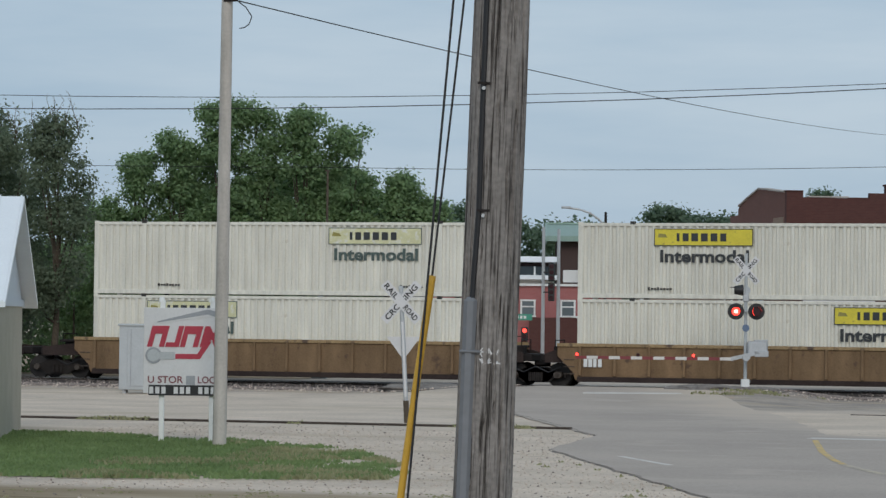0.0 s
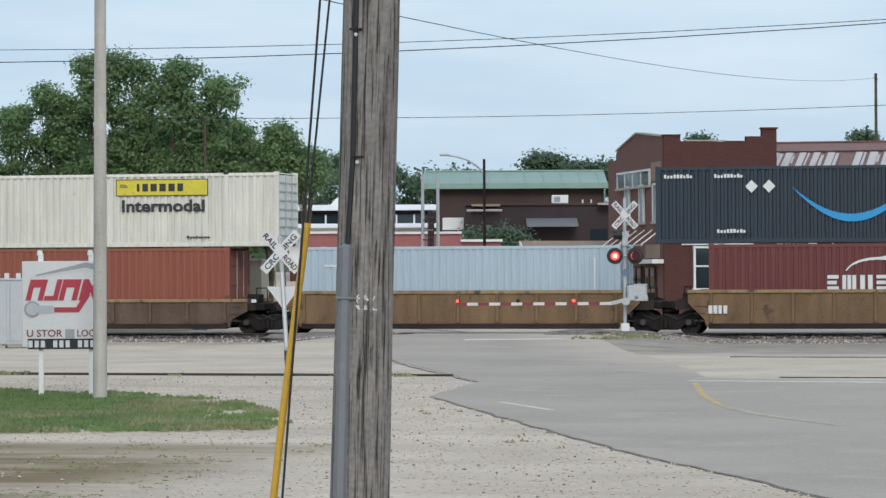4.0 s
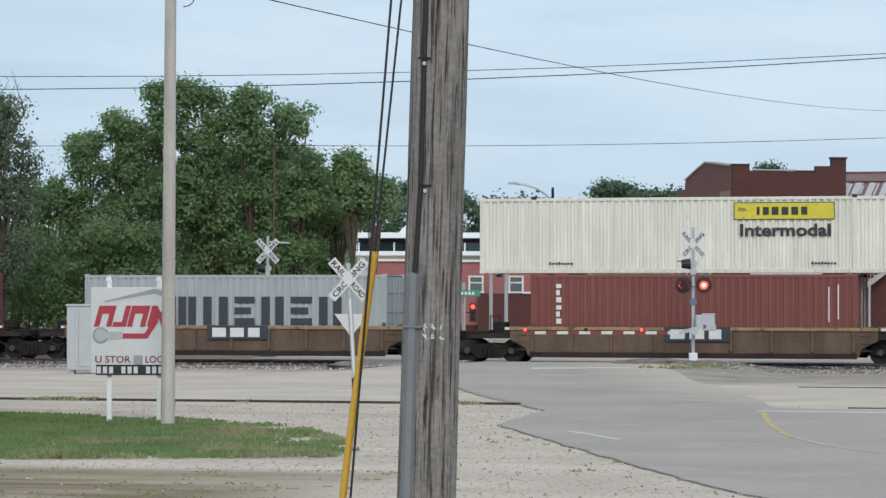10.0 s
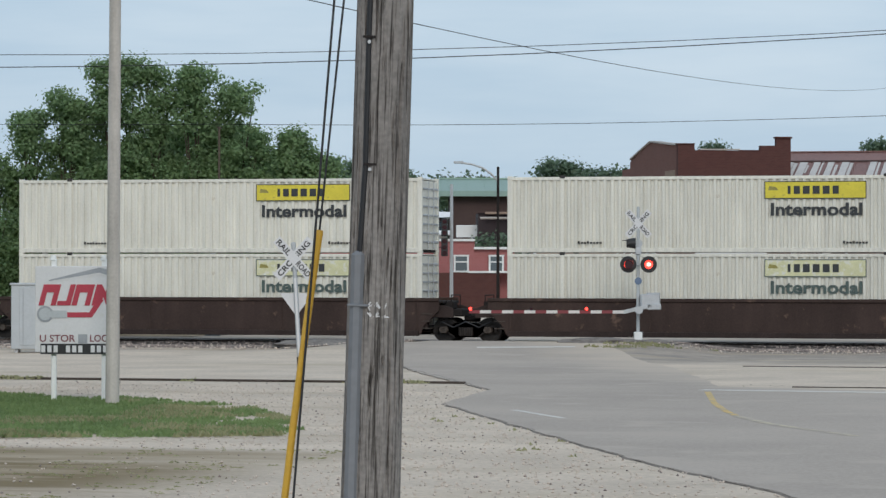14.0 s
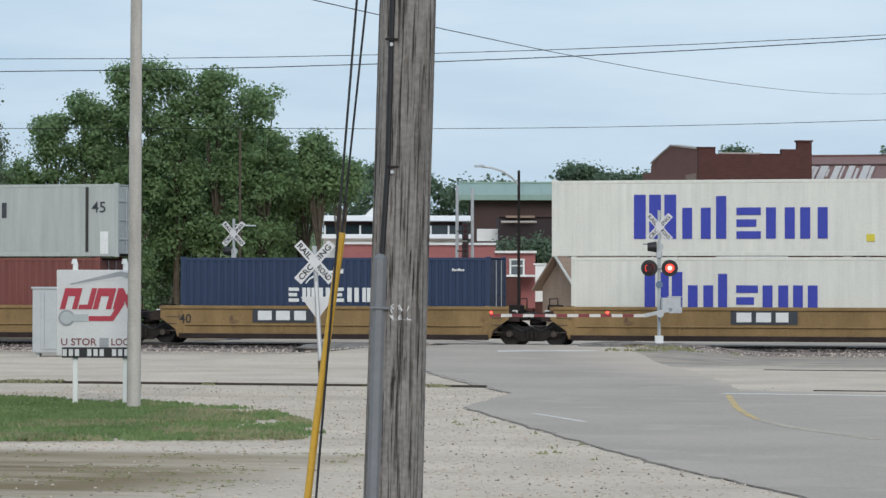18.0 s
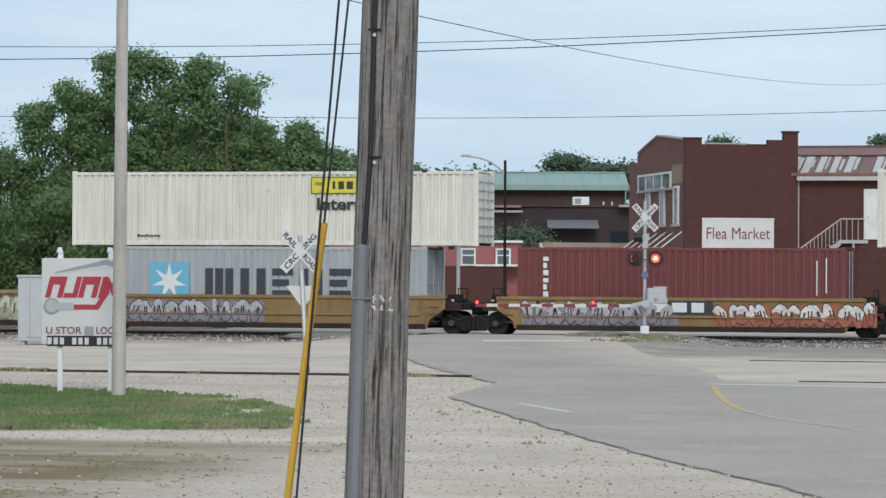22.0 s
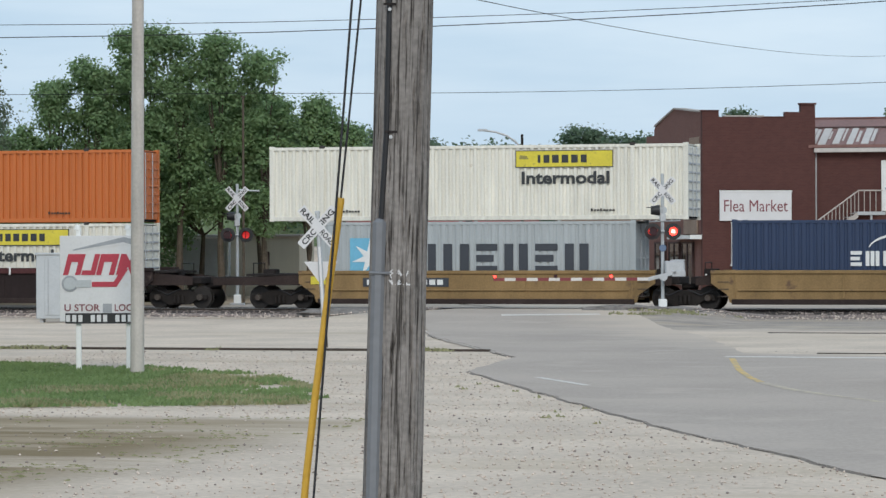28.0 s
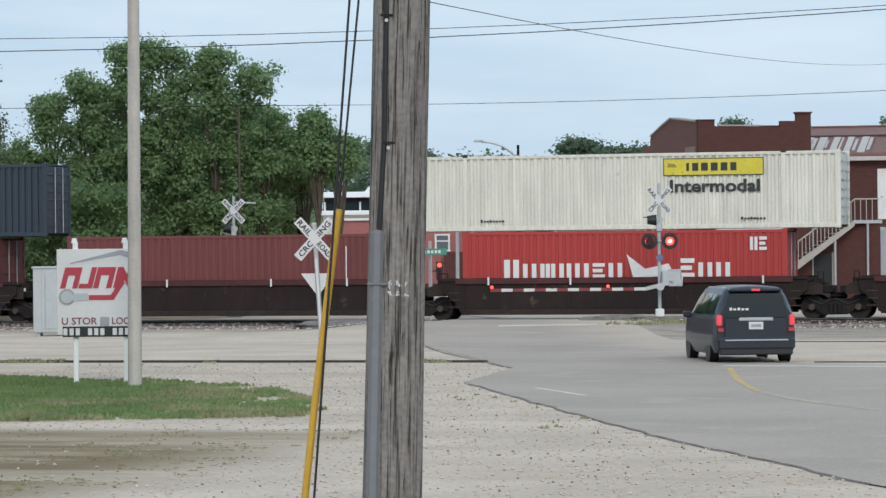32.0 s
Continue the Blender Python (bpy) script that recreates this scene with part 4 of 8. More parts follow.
        put("word_mark", "horizon_word", lambda: marks([("n", 1, 1), ("o", 1, 1), ("e", 1, 1), ("i", .5, 1), ("o", .9, 1), ("o", 1, 1), ("n", 1, 1)], 4.2, 0.6), INK["charcoal"], ob, (-1.9, face, 1.55))
        put("word_mark", "lines_word", lambda: marks([("i", .5, 1), ("i", .5, 1), ("n", .7, 1), ("e", .7, 1), ("e", .7, 1)], 2.9, 0.32, 1.0), INK["charcoal"], ob, (-1.0, face, 1.02))
        put("company_mark", "horizon_mark", lambda: star(4, 0.55, 0.3), INK["charcoal"], ob, (-2.8, face, 1.75))
        put("size_code", "size_code_h", lambda: lettering("45", 0.44, INK["charcoal"]), None, ob, (L / 2 - 1.1, face, 1.75))
        deck_panel("white_tag", 0.75, 1.15, 0.55, 1.0, INK["white"])
        deck_panel("white_tag2", L - 0.75, L - 0.4, 0.12, 1.0, INK["white"])
        deck_panel("end_seam", 0.72, 0.86, 0.2, BOX_H - 0.15, INK["grime"])
        deck_panel("end_seam2", L - 1.36, L - 1.24, 0.2, BOX_H - 0.15, INK["grime"])
    elif decal == "star_line":
        deck_panel("star_field", 0.1 * L, 0.1 * L + 1.62, 0.85, 2.25, INK["sky"], "sky blue square emblem")
        put("star_mark", "star_mark", lambda: star(7, 0.74, 0.26), INK["white"], ob, (-L / 2 + 0.1 * L + 0.81, face - 0.012, 1.5))
        put("word_mark", "star_word", lambda: marks([("m", 1.25, 1), ("n", 1.1, 1), ("e", .9, 1), ("n", 1, 1), ("e", .95, 1), ("n", 1, 1)], 0.575 * L, 1.1, 0.24), INK["charcoal"], ob, (-L / 2 + 0.283 * L, face, 0.92), "large charcoal company mark")
    elif decal in ("group_word", "group_word_low"):
        put("word_mark", ("group_word", decal), lambda: marks([("e", .9, 1), ("m", 1.1, 1), ("n", 1, 1), ("e", .9, 1), ("o", 1, 1), ("m", 1.1, 1)], 3.5, 0.55, 0.24), INK["white"], ob, (-1.8, face, 1.16), "white company mark")
        arc = [(math.cos(a) * 1.25, math.sin(a) * 0.62) for a in spread(radians(88), radians(170), 8)] + [(math.cos(a) * 1.2, math.sin(a) * 0.5 + 0.02) for a in spread(radians(168), radians(90), 8)]
        put("swoosh", ("group_arc", decal), lambda: prism([(x, z) for x, z in arc] + [(0.3, 0.5), (0.3, 0.68)][::1], "y", -0.012, 0.012), INK["white"], ob, (0.1, face, 1.75))
        put("code_mark", "code_mark", lambda: wordlike(6, 0.5, 0.1, 5), INK["white"], ob, (L / 2 - 1.5, face, 2.35))
    elif decal == "south":
        put("word_mark", "south_word", lambda: marks([("n", 1, 1.15), ("n", .9, .9), ("m", 1, .9), ("o", .8, .9), ("n", .9, .9), ("e", .8, .9), ("o", .9, .9)], 4.6, 0.62, 0.2), INK["white"], ob, (-4.6, face, 1.1))
        put("word_mark", "south_word_b", lambda: marks([("e", .9, 1.15), ("n", .9, .9), ("o", .9, .9)], 1.9, 0.62, 0.2), INK["white"], ob, (2.2, face, 1.1))
        put("flag_mark", "flag_mark", lambda: prism([(0, 0.9), (0.25, 0), (1.8, 0.1), (1.6, 0.55), (0.7, 0.35)], "y", -0.012, 0.012), INK["white"], ob, (0.15, face, 1.08), "white pennant emblem")
        put("cross_mark", "cross_mark", lambda: marks([("n", 1, 1), ("e", 1, 1)], 0.65, 0.5), INK["white"], ob, (L / 2 - 1.4, face, 2.1))
    elif decal == "globe":
        put("ring_mark", "ring_mark", lambda: star(12, 0.34, 0.3), INK["white"], ob, (0.1, face, 2.05), "round white emblem")
        put("ring_core", "ring_core", lambda: prism([(-0.2, -0.18), (0.2, -0.18), (0, 0.24)], "y", -0.02, 0.02), body, ob, (0.1, face - 0.004, 2.05))
        put("word_mark", "globe_word", lambda: marks([("m", 1, 1), ("n", .8, 1), ("o", .8, 1), ("e", .7, 1), ("i", .5, 1), ("i", .5, 1), ("n", .8, 1), ("n", .9, 1)], 1.75, 0.26), INK["white"], ob, (-0.75, face, 1.35))
    elif decal == "port_star":
        put("half_star", "half_star", lambda: star(6, 0.6, 0.26), INK["white"], ob, (-L / 2 + 0.75, face, 1.75), "white star emblem")
        put("word_mark", "port_word", lambda: marks([("e", .8, 1), ("n", .9, 1), ("e", .8, 1), ("n", 1, 1), ("n", .9, 1)], 4.3, 0.62, 0.24), INK["white"], ob, (-L / 2 + 2.3, face, 1.3))
    elif decal == "upright":
        for i in range(6):
            put("column_mark", ("column_mark", i % 3), lambda: emblem((0.2, 0.14, 0.2)[i % 3], (0.16, 0.2, 0.2)[i % 3]), INK["white"], ob, (-L / 2 + 1.0, face, 2.35 - i * 0.27))
        put("code_mark", "code_bar", lambda: wordlike(1, 0.06, 1.3, 5), INK["white"], ob, (L / 2 - 1.1, face, 1.1))
        put("code_mark", "code_bar", None, INK["white"], ob, (L / 2 - 0.75, face, 1.2))
    elif decal == "arrow":
        curve = [(-2.2 + 4.4 * u, 0.75 * (2 * u - 1) ** 2 - 0.28 * math.sin(math.pi * u)) for u in spread(0, 0.93, 14)]
        under = [(x + 0.04, z - 0.05 - 0.24 * math.sin(math.pi * (x + 2.3) / 4.6)) for x, z in curve[::-1]]
        put("curved_mark", ("arrow_mark", size), lambda: prism(curve + under, "y", -0.012, 0.012), INK["arc"], ob, (-0.9, face, 1.35), "bright blue curved stroke")
        put("word_mark", "arrow_word", lambda: marks([("o", .9, 1), ("i", .5, .8), ("i", .4, .9), ("m", 1.2, .8), ("e", .8, .8)], 1.35, 0.5), INK["white"], ob, (1.35, face, 2.1))
        for x in (-4.6, -3.95):
            put("diamond_mark", "diamond_mark", lambda: star(2, 0.24, 0.24), INK["white"], ob, (x, face, 2.12))
        for x, z in ((-7.9, 2.45), (-6.0, 2.45), (3.9, 2.55), (5.9, 2.6), (-5.9, 0.4), (4.3, 0.4)):
            put("code_mark", "code_mark_w", lambda: wordlike(9, 1.1, 0.14, 7), INK["white"], ob, (x, face, z))
    elif decal == "orange_word":
        put("word_mark", "orange_word", lambda: marks([("e", .8, 1), ("o", .8, 1), ("n", .9, 1), ("n", .9, 1), ("e", .8, 1), ("i", .5, 1), ("o", .9, 1), ("e", .8, 1)], 1.75, 0.24), INK["charcoal"], ob, (-L / 2 + 2.25, face, 1.85))
        put("under_line", "under_line", lambda: box(0.87, 0, 0, 1.75, 0.02, 0.07), INK["charcoal"], ob, (-L / 2 + 2.25, face, 1.72))
    elif decal == "three":
        put("word_mark", "three_word", lambda: marks([("e", .9, 1), ("n", 1, 1), ("i", .6, 1)], 1.05, 0.62), INK["white"], ob, (-L / 2 + 0.65, face, 1.95))
        put("code_mark", "code_bar", lambda: wordlike(1, 0.06, 1.3, 5), INK["white"], ob, (L / 2 - 1.1, face, 1.1))
    elif decal == "codes":
        put("code_mark", "code_bar", lambda: wordlike(1, 0.06, 1.3, 5), INK["white"], ob, (L / 2 - 1.0, face, 1.1))
        put("code_mark", "code_mark", lambda: wordlike(6, 0.5, 0.1, 5), INK["white"], ob, (-L / 2 + 0.9, face, 2.1))
    return ob


def bogie(parent, x):
    bg = put("bogie", "bogie_bolster", lambda: box(0, 0, 0.2, 0.5, 2.0, 0.28, 0.03), M["black_steel"], parent, (x, 0, RAIL_Z + 0.35), "grimy two-axle bogie")
    frame_pts = [(-1.15, 0.0), (-0.72, 0.0), (-0.46, -0.2), (0.46, -0.2), (0.72, 0.0), (1.15, 0.0), (1.15, 0.17), (0.7, 0.24), (0.45, 0.36), (-0.45, 0.36), (-0.7, 0.24), (-1.15, 0.17)]

    def side_frame():
        bm = prism(frame_pts, "y", -0.06, 0.06)
        for k in range(3):
            rod(((k - 1) * 0.17, -0.1, -0.14), ((k - 1) * 0.17, -0.1, 0.18), 0.07, n=8, bm=bm)
        return bm

    def wheel():
        bm = rod((0, -0.065, 0), (0, 0.065, 0), 0.43, n=24)
        rod((0, -0.09, 0), (0, 0.09, 0), 0.12, n=12, bm=bm)
        rod((0, 0.07, 0), (0, 0.09, 0), 0.47, n=24, bm=bm)
        return bm
    for sy in (-1, 1):
        put("side_frame", "side_frame", side_frame, M["cast_steel"], bg, (0, sy * 0.98, 0)).scale = (1, -sy, 1)
        for sx in (-1, 1):
            put("wheel", "train_wheel", wheel, M["wheel_steel"], bg, (sx * 0.87, sy * 0.76, 0.08)).scale = (1, -sy, 1)
            if sy < 0:
                put("bearing_cap", "bearing_cap", lambda: rod((0, -0.1, 0), (0, 0.0, 0), 0.11, 0.14, 12), M["steel"], bg, (sx * 0.87, -1.05, 0.08))
    for sx in (-1, 1):
        put("axle", "train_axle", lambda: rod((0, -0.8, 0), (0, 0.8, 0), 0.08), M["black_steel"], bg, (sx * 0.87, 0, 0.08))


SIDE_TOP = {("rust", 40): 1.54, ("rust", 53): 1.7, ("amber", 40): 1.66, ("grey", 53): 1.8, ("dark", 40): 1.78, ("dark", 53): 1.78}


def well_car(style, well, label, left_gap, right_gap, seed, tags):
    """A low well wagon standing on its rails, its centre at the origin; the gaps are the ways to its neighbours' centres."""
    a = {40: 6.55, 53: 8.5}[well]
    p = PAINT[style]
    ob = thing("well_car", label, "rail wagon", group="wagons of the train")
    ribs = style in ("tan", "rust")
    lo, hi = 0.52, SIDE_TOP.get((style, well), 1.76 if "spray" in tags else 1.84)
    key = (style, well, hi)
    for sy in (-1, 1):
        y = sy * 1.46
        e = a - 0.36
        q = hi - 0.42
        pts = [(-e - 0.1, lo), (e + 0.1, lo), (e + 0.2, lo + 0.3), (e + 0.8, q), (e + 0.8, hi), (-e - 0.8, hi), (-e - 0.8, q), (-e - 0.2, lo + 0.3)]
        put("side_panel", ("side_panel", *key), lambda: prism(pts, "y", -0.03, 0.03), p, ob, (0, y, 0))
        put("top_chord", ("top_chord", *key), lambda: box(0, 0, 0, 2 * a + 0.9, 0.16, 0.13, 0.015), p if not ribs else PAINT["chord"], ob, (0, sy * 1.47, hi))
        put("bottom_chord", ("bottom_chord", *key), lambda: box(0, 0, 0, 2 * a - 0.7, 0.24, 0.2, 0.015), PAINT["sill"], ob, (0, sy * 1.48, lo + 0.03))
        n = (9 if well == 40 else 13) if ribs else 4
        for i in range(n):
            x = -a + 0.45 + (2 * a - 0.9) * i / (n - 1)
            put("rib", ("rib", style, ribs, hi), lambda: box(0, 0, 0, 0.11 if ribs else 0.07, 0.09 if ribs else 0.03, hi - lo - 0.22, 0.012), p, ob, (x, sy * 1.53 if ribs else sy * 1.5, (lo + hi) / 2 + 0.06))
    put("well_floor", ("well_floor", *key), lambda: box(0, 0, 0, 2 * a - 1.0, 2.85, 0.08), p, ob, (0, 0, lo + 0.1))
    for sx in (-1, 1):
        put("end_bulkhead", ("end_bulkhead", *key), lambda: box(0, 0, 0, 0.12, 2.86, 0.9, 0.02), p, ob, (sx * (a - 0.42), 0, 1.3))
        gap = right_gap if sx > 0 else left_gap
        reach = gap / 2 - a - 0.18
        put("end_platform", ("end_platform", style, round(reach, 1)), lambda: box(0, 0, 0, reach, 1.9, 0.28, 0.03), M["black_steel"], ob, (sx * (a + reach / 2), 0, min(1.34, hi - 0.25)))
        for sy in (-1, 1):
            tip = min(hi - 0.12, 1.62)
            put("end_sill", ("end_sill", style, round(reach, 1), hi), lambda: prism([(-reach / 2 - 0.1, 0.95), (-reach / 2 + 0.45, 1.16), (reach / 2, 1.16), (reach / 2, tip - 0.12), (-reach / 2 + 0.9, tip), (-reach / 2 - 0.1, tip)], "y", -0.04, 0.04), PAINT["sill"], ob, (sx * (a - 0.25 + reach / 2), sy * 1.3, 0)).scale = (sx, 1, 1)
            put("end_gusset", "end_gusset", lambda: box(0, 0, 0, 0.12, 0.26, 0.8, 0.015), PAINT["sill"], ob, (sx * (a - 0.1), sy * 1.26, 1.1))
        put("deck_plate", ("deck_plate", round(reach, 1)), lambda: box(0, 0, 0, max(0.5, reach * 0.7), 2.5, 0.09, 0.015), M["black_steel"], ob, (sx * (a - 0.3 + reach * 0.35), 0, hi - 0.1))
        put("brake_wheel", "brake_wheel", lambda: rod((0, -0.02, 0), (0, 0.02, 0), 0.26, n=18), M["steel"], ob, (sx * (a + 0.25), -1.2, 1.42))
        put("placard", "placard", lambda: box(0, 0, 0, 0.2, 0.015, 0.13), INK["white"], ob, (sx * (a + 0.62), -1.19, 1.52))
        put("air_hose", "air_hose", lambda: rod((-0.5, 0, 0), (0, 0, -0.22), 0.03, n=8, bm=rod((0, 0, -0.22), (0.5, 0, 0), 0.03, n=8)), M["cable"], ob, (sx * (a + 0.9), -1.05, 1.0))
        for k in range(3):
            put("rung", "rung", lambda: box(0, 0, 0, 0.42, 0.03, 0.03), M["steel"], ob, (sx * (a - 0.02), -1.5, 0.75 + 0.27 * k))
        put("drawbar", "drawbar", lambda: rod((-0.3, 0, 0), (0.3, 0, 0), 0.12), M["black_steel"], ob, (sx * (gap / 2), 0, 1.1))
        put("grab_rail", "grab_rail", lambda: rod((0, 0, 0), (0, 0, 0.55), 0.02, bm=rod((0, 0, 0.55), (0, 1.4, 0.55), 0.02, bm=rod((0, 1.4, 0), (0, 1.4, 0.55), 0.02))), M["black_steel"], ob, (sx * (a + reach * 0.6), -0.7, 1.46))
        put("brake_box", "brake_box", lambda: box(0, 0, 0.15, 0.5, 0.6, 0.3, 0.03), M["black_steel"], ob, (sx * (a + reach * 0.45), -0.4, 1.48))
        if sx > 0 or gap > 17.5 or left_gap == 17.6:
            bogie(ob, sx * (gap / 2 if gap < 17.5 else a + 1.35))
    if style == "amber":
        put("side_pipe", ("side_pipe", well), lambda: rod((-a + 0.6, 0, 0), (a - 0.6, 0, 0), 0.035, n=8), p, ob, (0, -1.52, 0.98))
    elif style == "dark":
        put("upper_strip", ("upper_strip", well), lambda: box(0, 0, 0, 2 * a - 0.2, 0.03, 0.2), PAINT["strip"], ob, (0, -1.56, hi - 0.05), "dull maroon upper strip")
        for x in (-a + 1.4, -a * 0.3, a * 0.35, a - 1.2):
            put("white_tick", "white_tick", lambda: box(0, 0, 0, 0.07, 0.02, 0.3), INK["white"], ob, (x, -1.585, hi - 0.05))
    rr = random.Random(seed)
    face = -1.56 if ribs else -1.5
    for tag in tags.split():
        kind, at = tag.split(":")
        x = float(at)
        if kind == "code":
            put("code_plate", "car_code", lambda: wordlike(4, 0.75, 0.3, 2, 1.0), INK["white"], ob, (x, face - 0.01, 1.02))
        elif kind == "no":
            put("stencil_number", "car_40", lambda: lettering("40", 0.36, INK["grime"]), None, ob, (x, face - 0.01, 1.05))
        elif kind == "fifty":
            put("stencil_number", "car_53", lambda: lettering("53", 0.5, PAINT["chord"]), None, ob, (x, face - 0.01, 0.95))
        elif kind == "plate":
            pl = put("owner_plate", "owner_plate", lambda: box(1.25, 0, 0.27, 2.5, 0.02, 0.54), INK["charcoal"], ob, (x, face - 0.01, 1.08), "dark owner's plate")
            put("plate_mark", "owner_mark", lambda: marks([("m", 1.3, 1), ("m", 1.3, 1), ("n", 1.1, 1)], 2.05, 0.36, 0.1), INK["white"], pl, (0.22, -0.014, 0.09))
        elif kind == "num":
            pl = put("number_plate", "number_plate", lambda: box(1.7, 0, 0.16, 3.4, 0.02, 0.34), INK["charcoal"], ob, (x, face - 0.01, 1.12), "dark plate with pale bars")
            put("plate_mark", "number_mark", lambda: wordlike(10, 3.1, 0.2, 6, 1.0), INK["white"], pl, (0.16, -0.014, 0.06))
        elif kind == "stripe":
            put("reflector", "amber_tag", lambda: box(0, 0, 0, 0.6, 0.02, 0.3), INK["yellow"], ob, (x, face - 0.01, 1.35))
        elif kind == "patch":
            put("red_patch", "red_patch", lambda: box(0, 0, 0, 1.4, 0.02, 1.1), BOXES["maroon"], ob, (x, face - 0.008, 1.2))
        elif kind.startswith("spray"):
            top_c, low_c, line_c = {"spraya": ((0.66, 0.63, 0.6), (0.36, 0.11, 0.06), (0.05, 0.035, 0.035)), "sprayb": ((0.46, 0.5, 0.37), (0.33, 0.33, 0.22), (0.2, 0.2, 0.14)),
                                    "sprayc": ((0.3, 0.33, 0.34), (0.2, 0.22, 0.23), (0.09, 0.1, 0.11)), "sprayd": ((0.42, 0.41, 0.42), (0.23, 0.21, 0.24), (0.045, 0.042, 0.05)),
                                    "spraye": ((0.045, 0.045, 0.055), (0.025, 0.026, 0.034), (0.55, 0.55, 0.54))}[kind]
            inks = []
            for layer, c in enumerate((line_c, low_c, top_c)):
                if ("ink", kind, layer) not in STORE:
                    STORE[("ink", kind, layer)] = mat("sprayed_paint", c, 0.6, vary=0.3, scale=2.5, spot=tuple(0.5 * (u + v) for u, v in zip(c, low_c)), spot_at=0.6)
                inks.append(STORE[("ink", kind, layer)])
            high = hi - lo - 0.22
            layers = [bmesh.new(), bmesh.new(), bmesh.new()]
            coat = [(0.2 * k, 0.03 + 0.05 * rr.random()) for k in range(31)] + [(6.0 - 0.2 * k, high - 0.14 * rr.random()) for k in range(31)]
            prism(coat, "y", -0.004, 0.0, layers[1])
            cx = 0.3
            i = 0
            while cx < 5.8:
                w, lean_ = rr.uniform(0.34, 0.62), rr.uniform(-0.25, 0.25)
                z0, z1 = rr.uniform(0.04, 0.16), high * rr.uniform(0.84, 1.0)
                # one fat rounded stroke form with a notch; its dark outline is a little larger behind it
                rim_pts = [(cx + lean_ * v + w * 0.5 * math.cos(th) * (1 + 0.3 * math.sin(3 * th + i)), z0 + (z1 - z0) * v) for th in spread(-2.6, 2.6, 13) for v in [0.5 + 0.5 * math.sin(th) * (1 - 0.12 * math.cos(2 * th))]]
                mid = z0 + (z1 - z0) * rr.uniform(0.4, 0.55)
                mx, mz = sum(u for u, _ in rim_pts) / len(rim_pts), sum(v for _, v in rim_pts) / len(rim_pts)
                prism([(mx + (u - mx) * 1.16, min(high + 0.05, max(0.02, mz + (v - mz) * 1.12))) for u, v in rim_pts], "y", -0.0085 - 0.0004 * i, 0.0, layers[0])
                prism(rim_pts, "y", -0.016 - 0.0006 * i, 0.0, layers[1])
                prism([(u, max(v, mid + 0.08 * math.sin(9 * u))) for u, v in rim_pts], "y", -0.026 - 0.0006 * i, 0.0, layers[2])
                for k in range(2):
                    u = cx + rr.uniform(-0.12, 0.12)
                    prism([(u, z0 + 0.2), (u + 0.035, z0 + 0.2), (u + 0.06 + lean_ * 0.5, z1 - 0.2), (u + lean_ * 0.5, z1 - 0.2)], "y", -0.034 - 0.0006 * i, 0.0, layers[0])
                cx += w * 0.86
                i += 1
            for layer, name_ in enumerate(("sprayed_outline", "sprayed_fill", "sprayed_highlight")):
                o = part(name_, layers[layer], inks[layer], ob, ("dark sprayed outlines", "sprayed lower fill", "pale sprayed upper fill")[layer])
                tagged(o, kind="stuff")
                o.location = (x, face - 0.003, 0.62)
    return ob


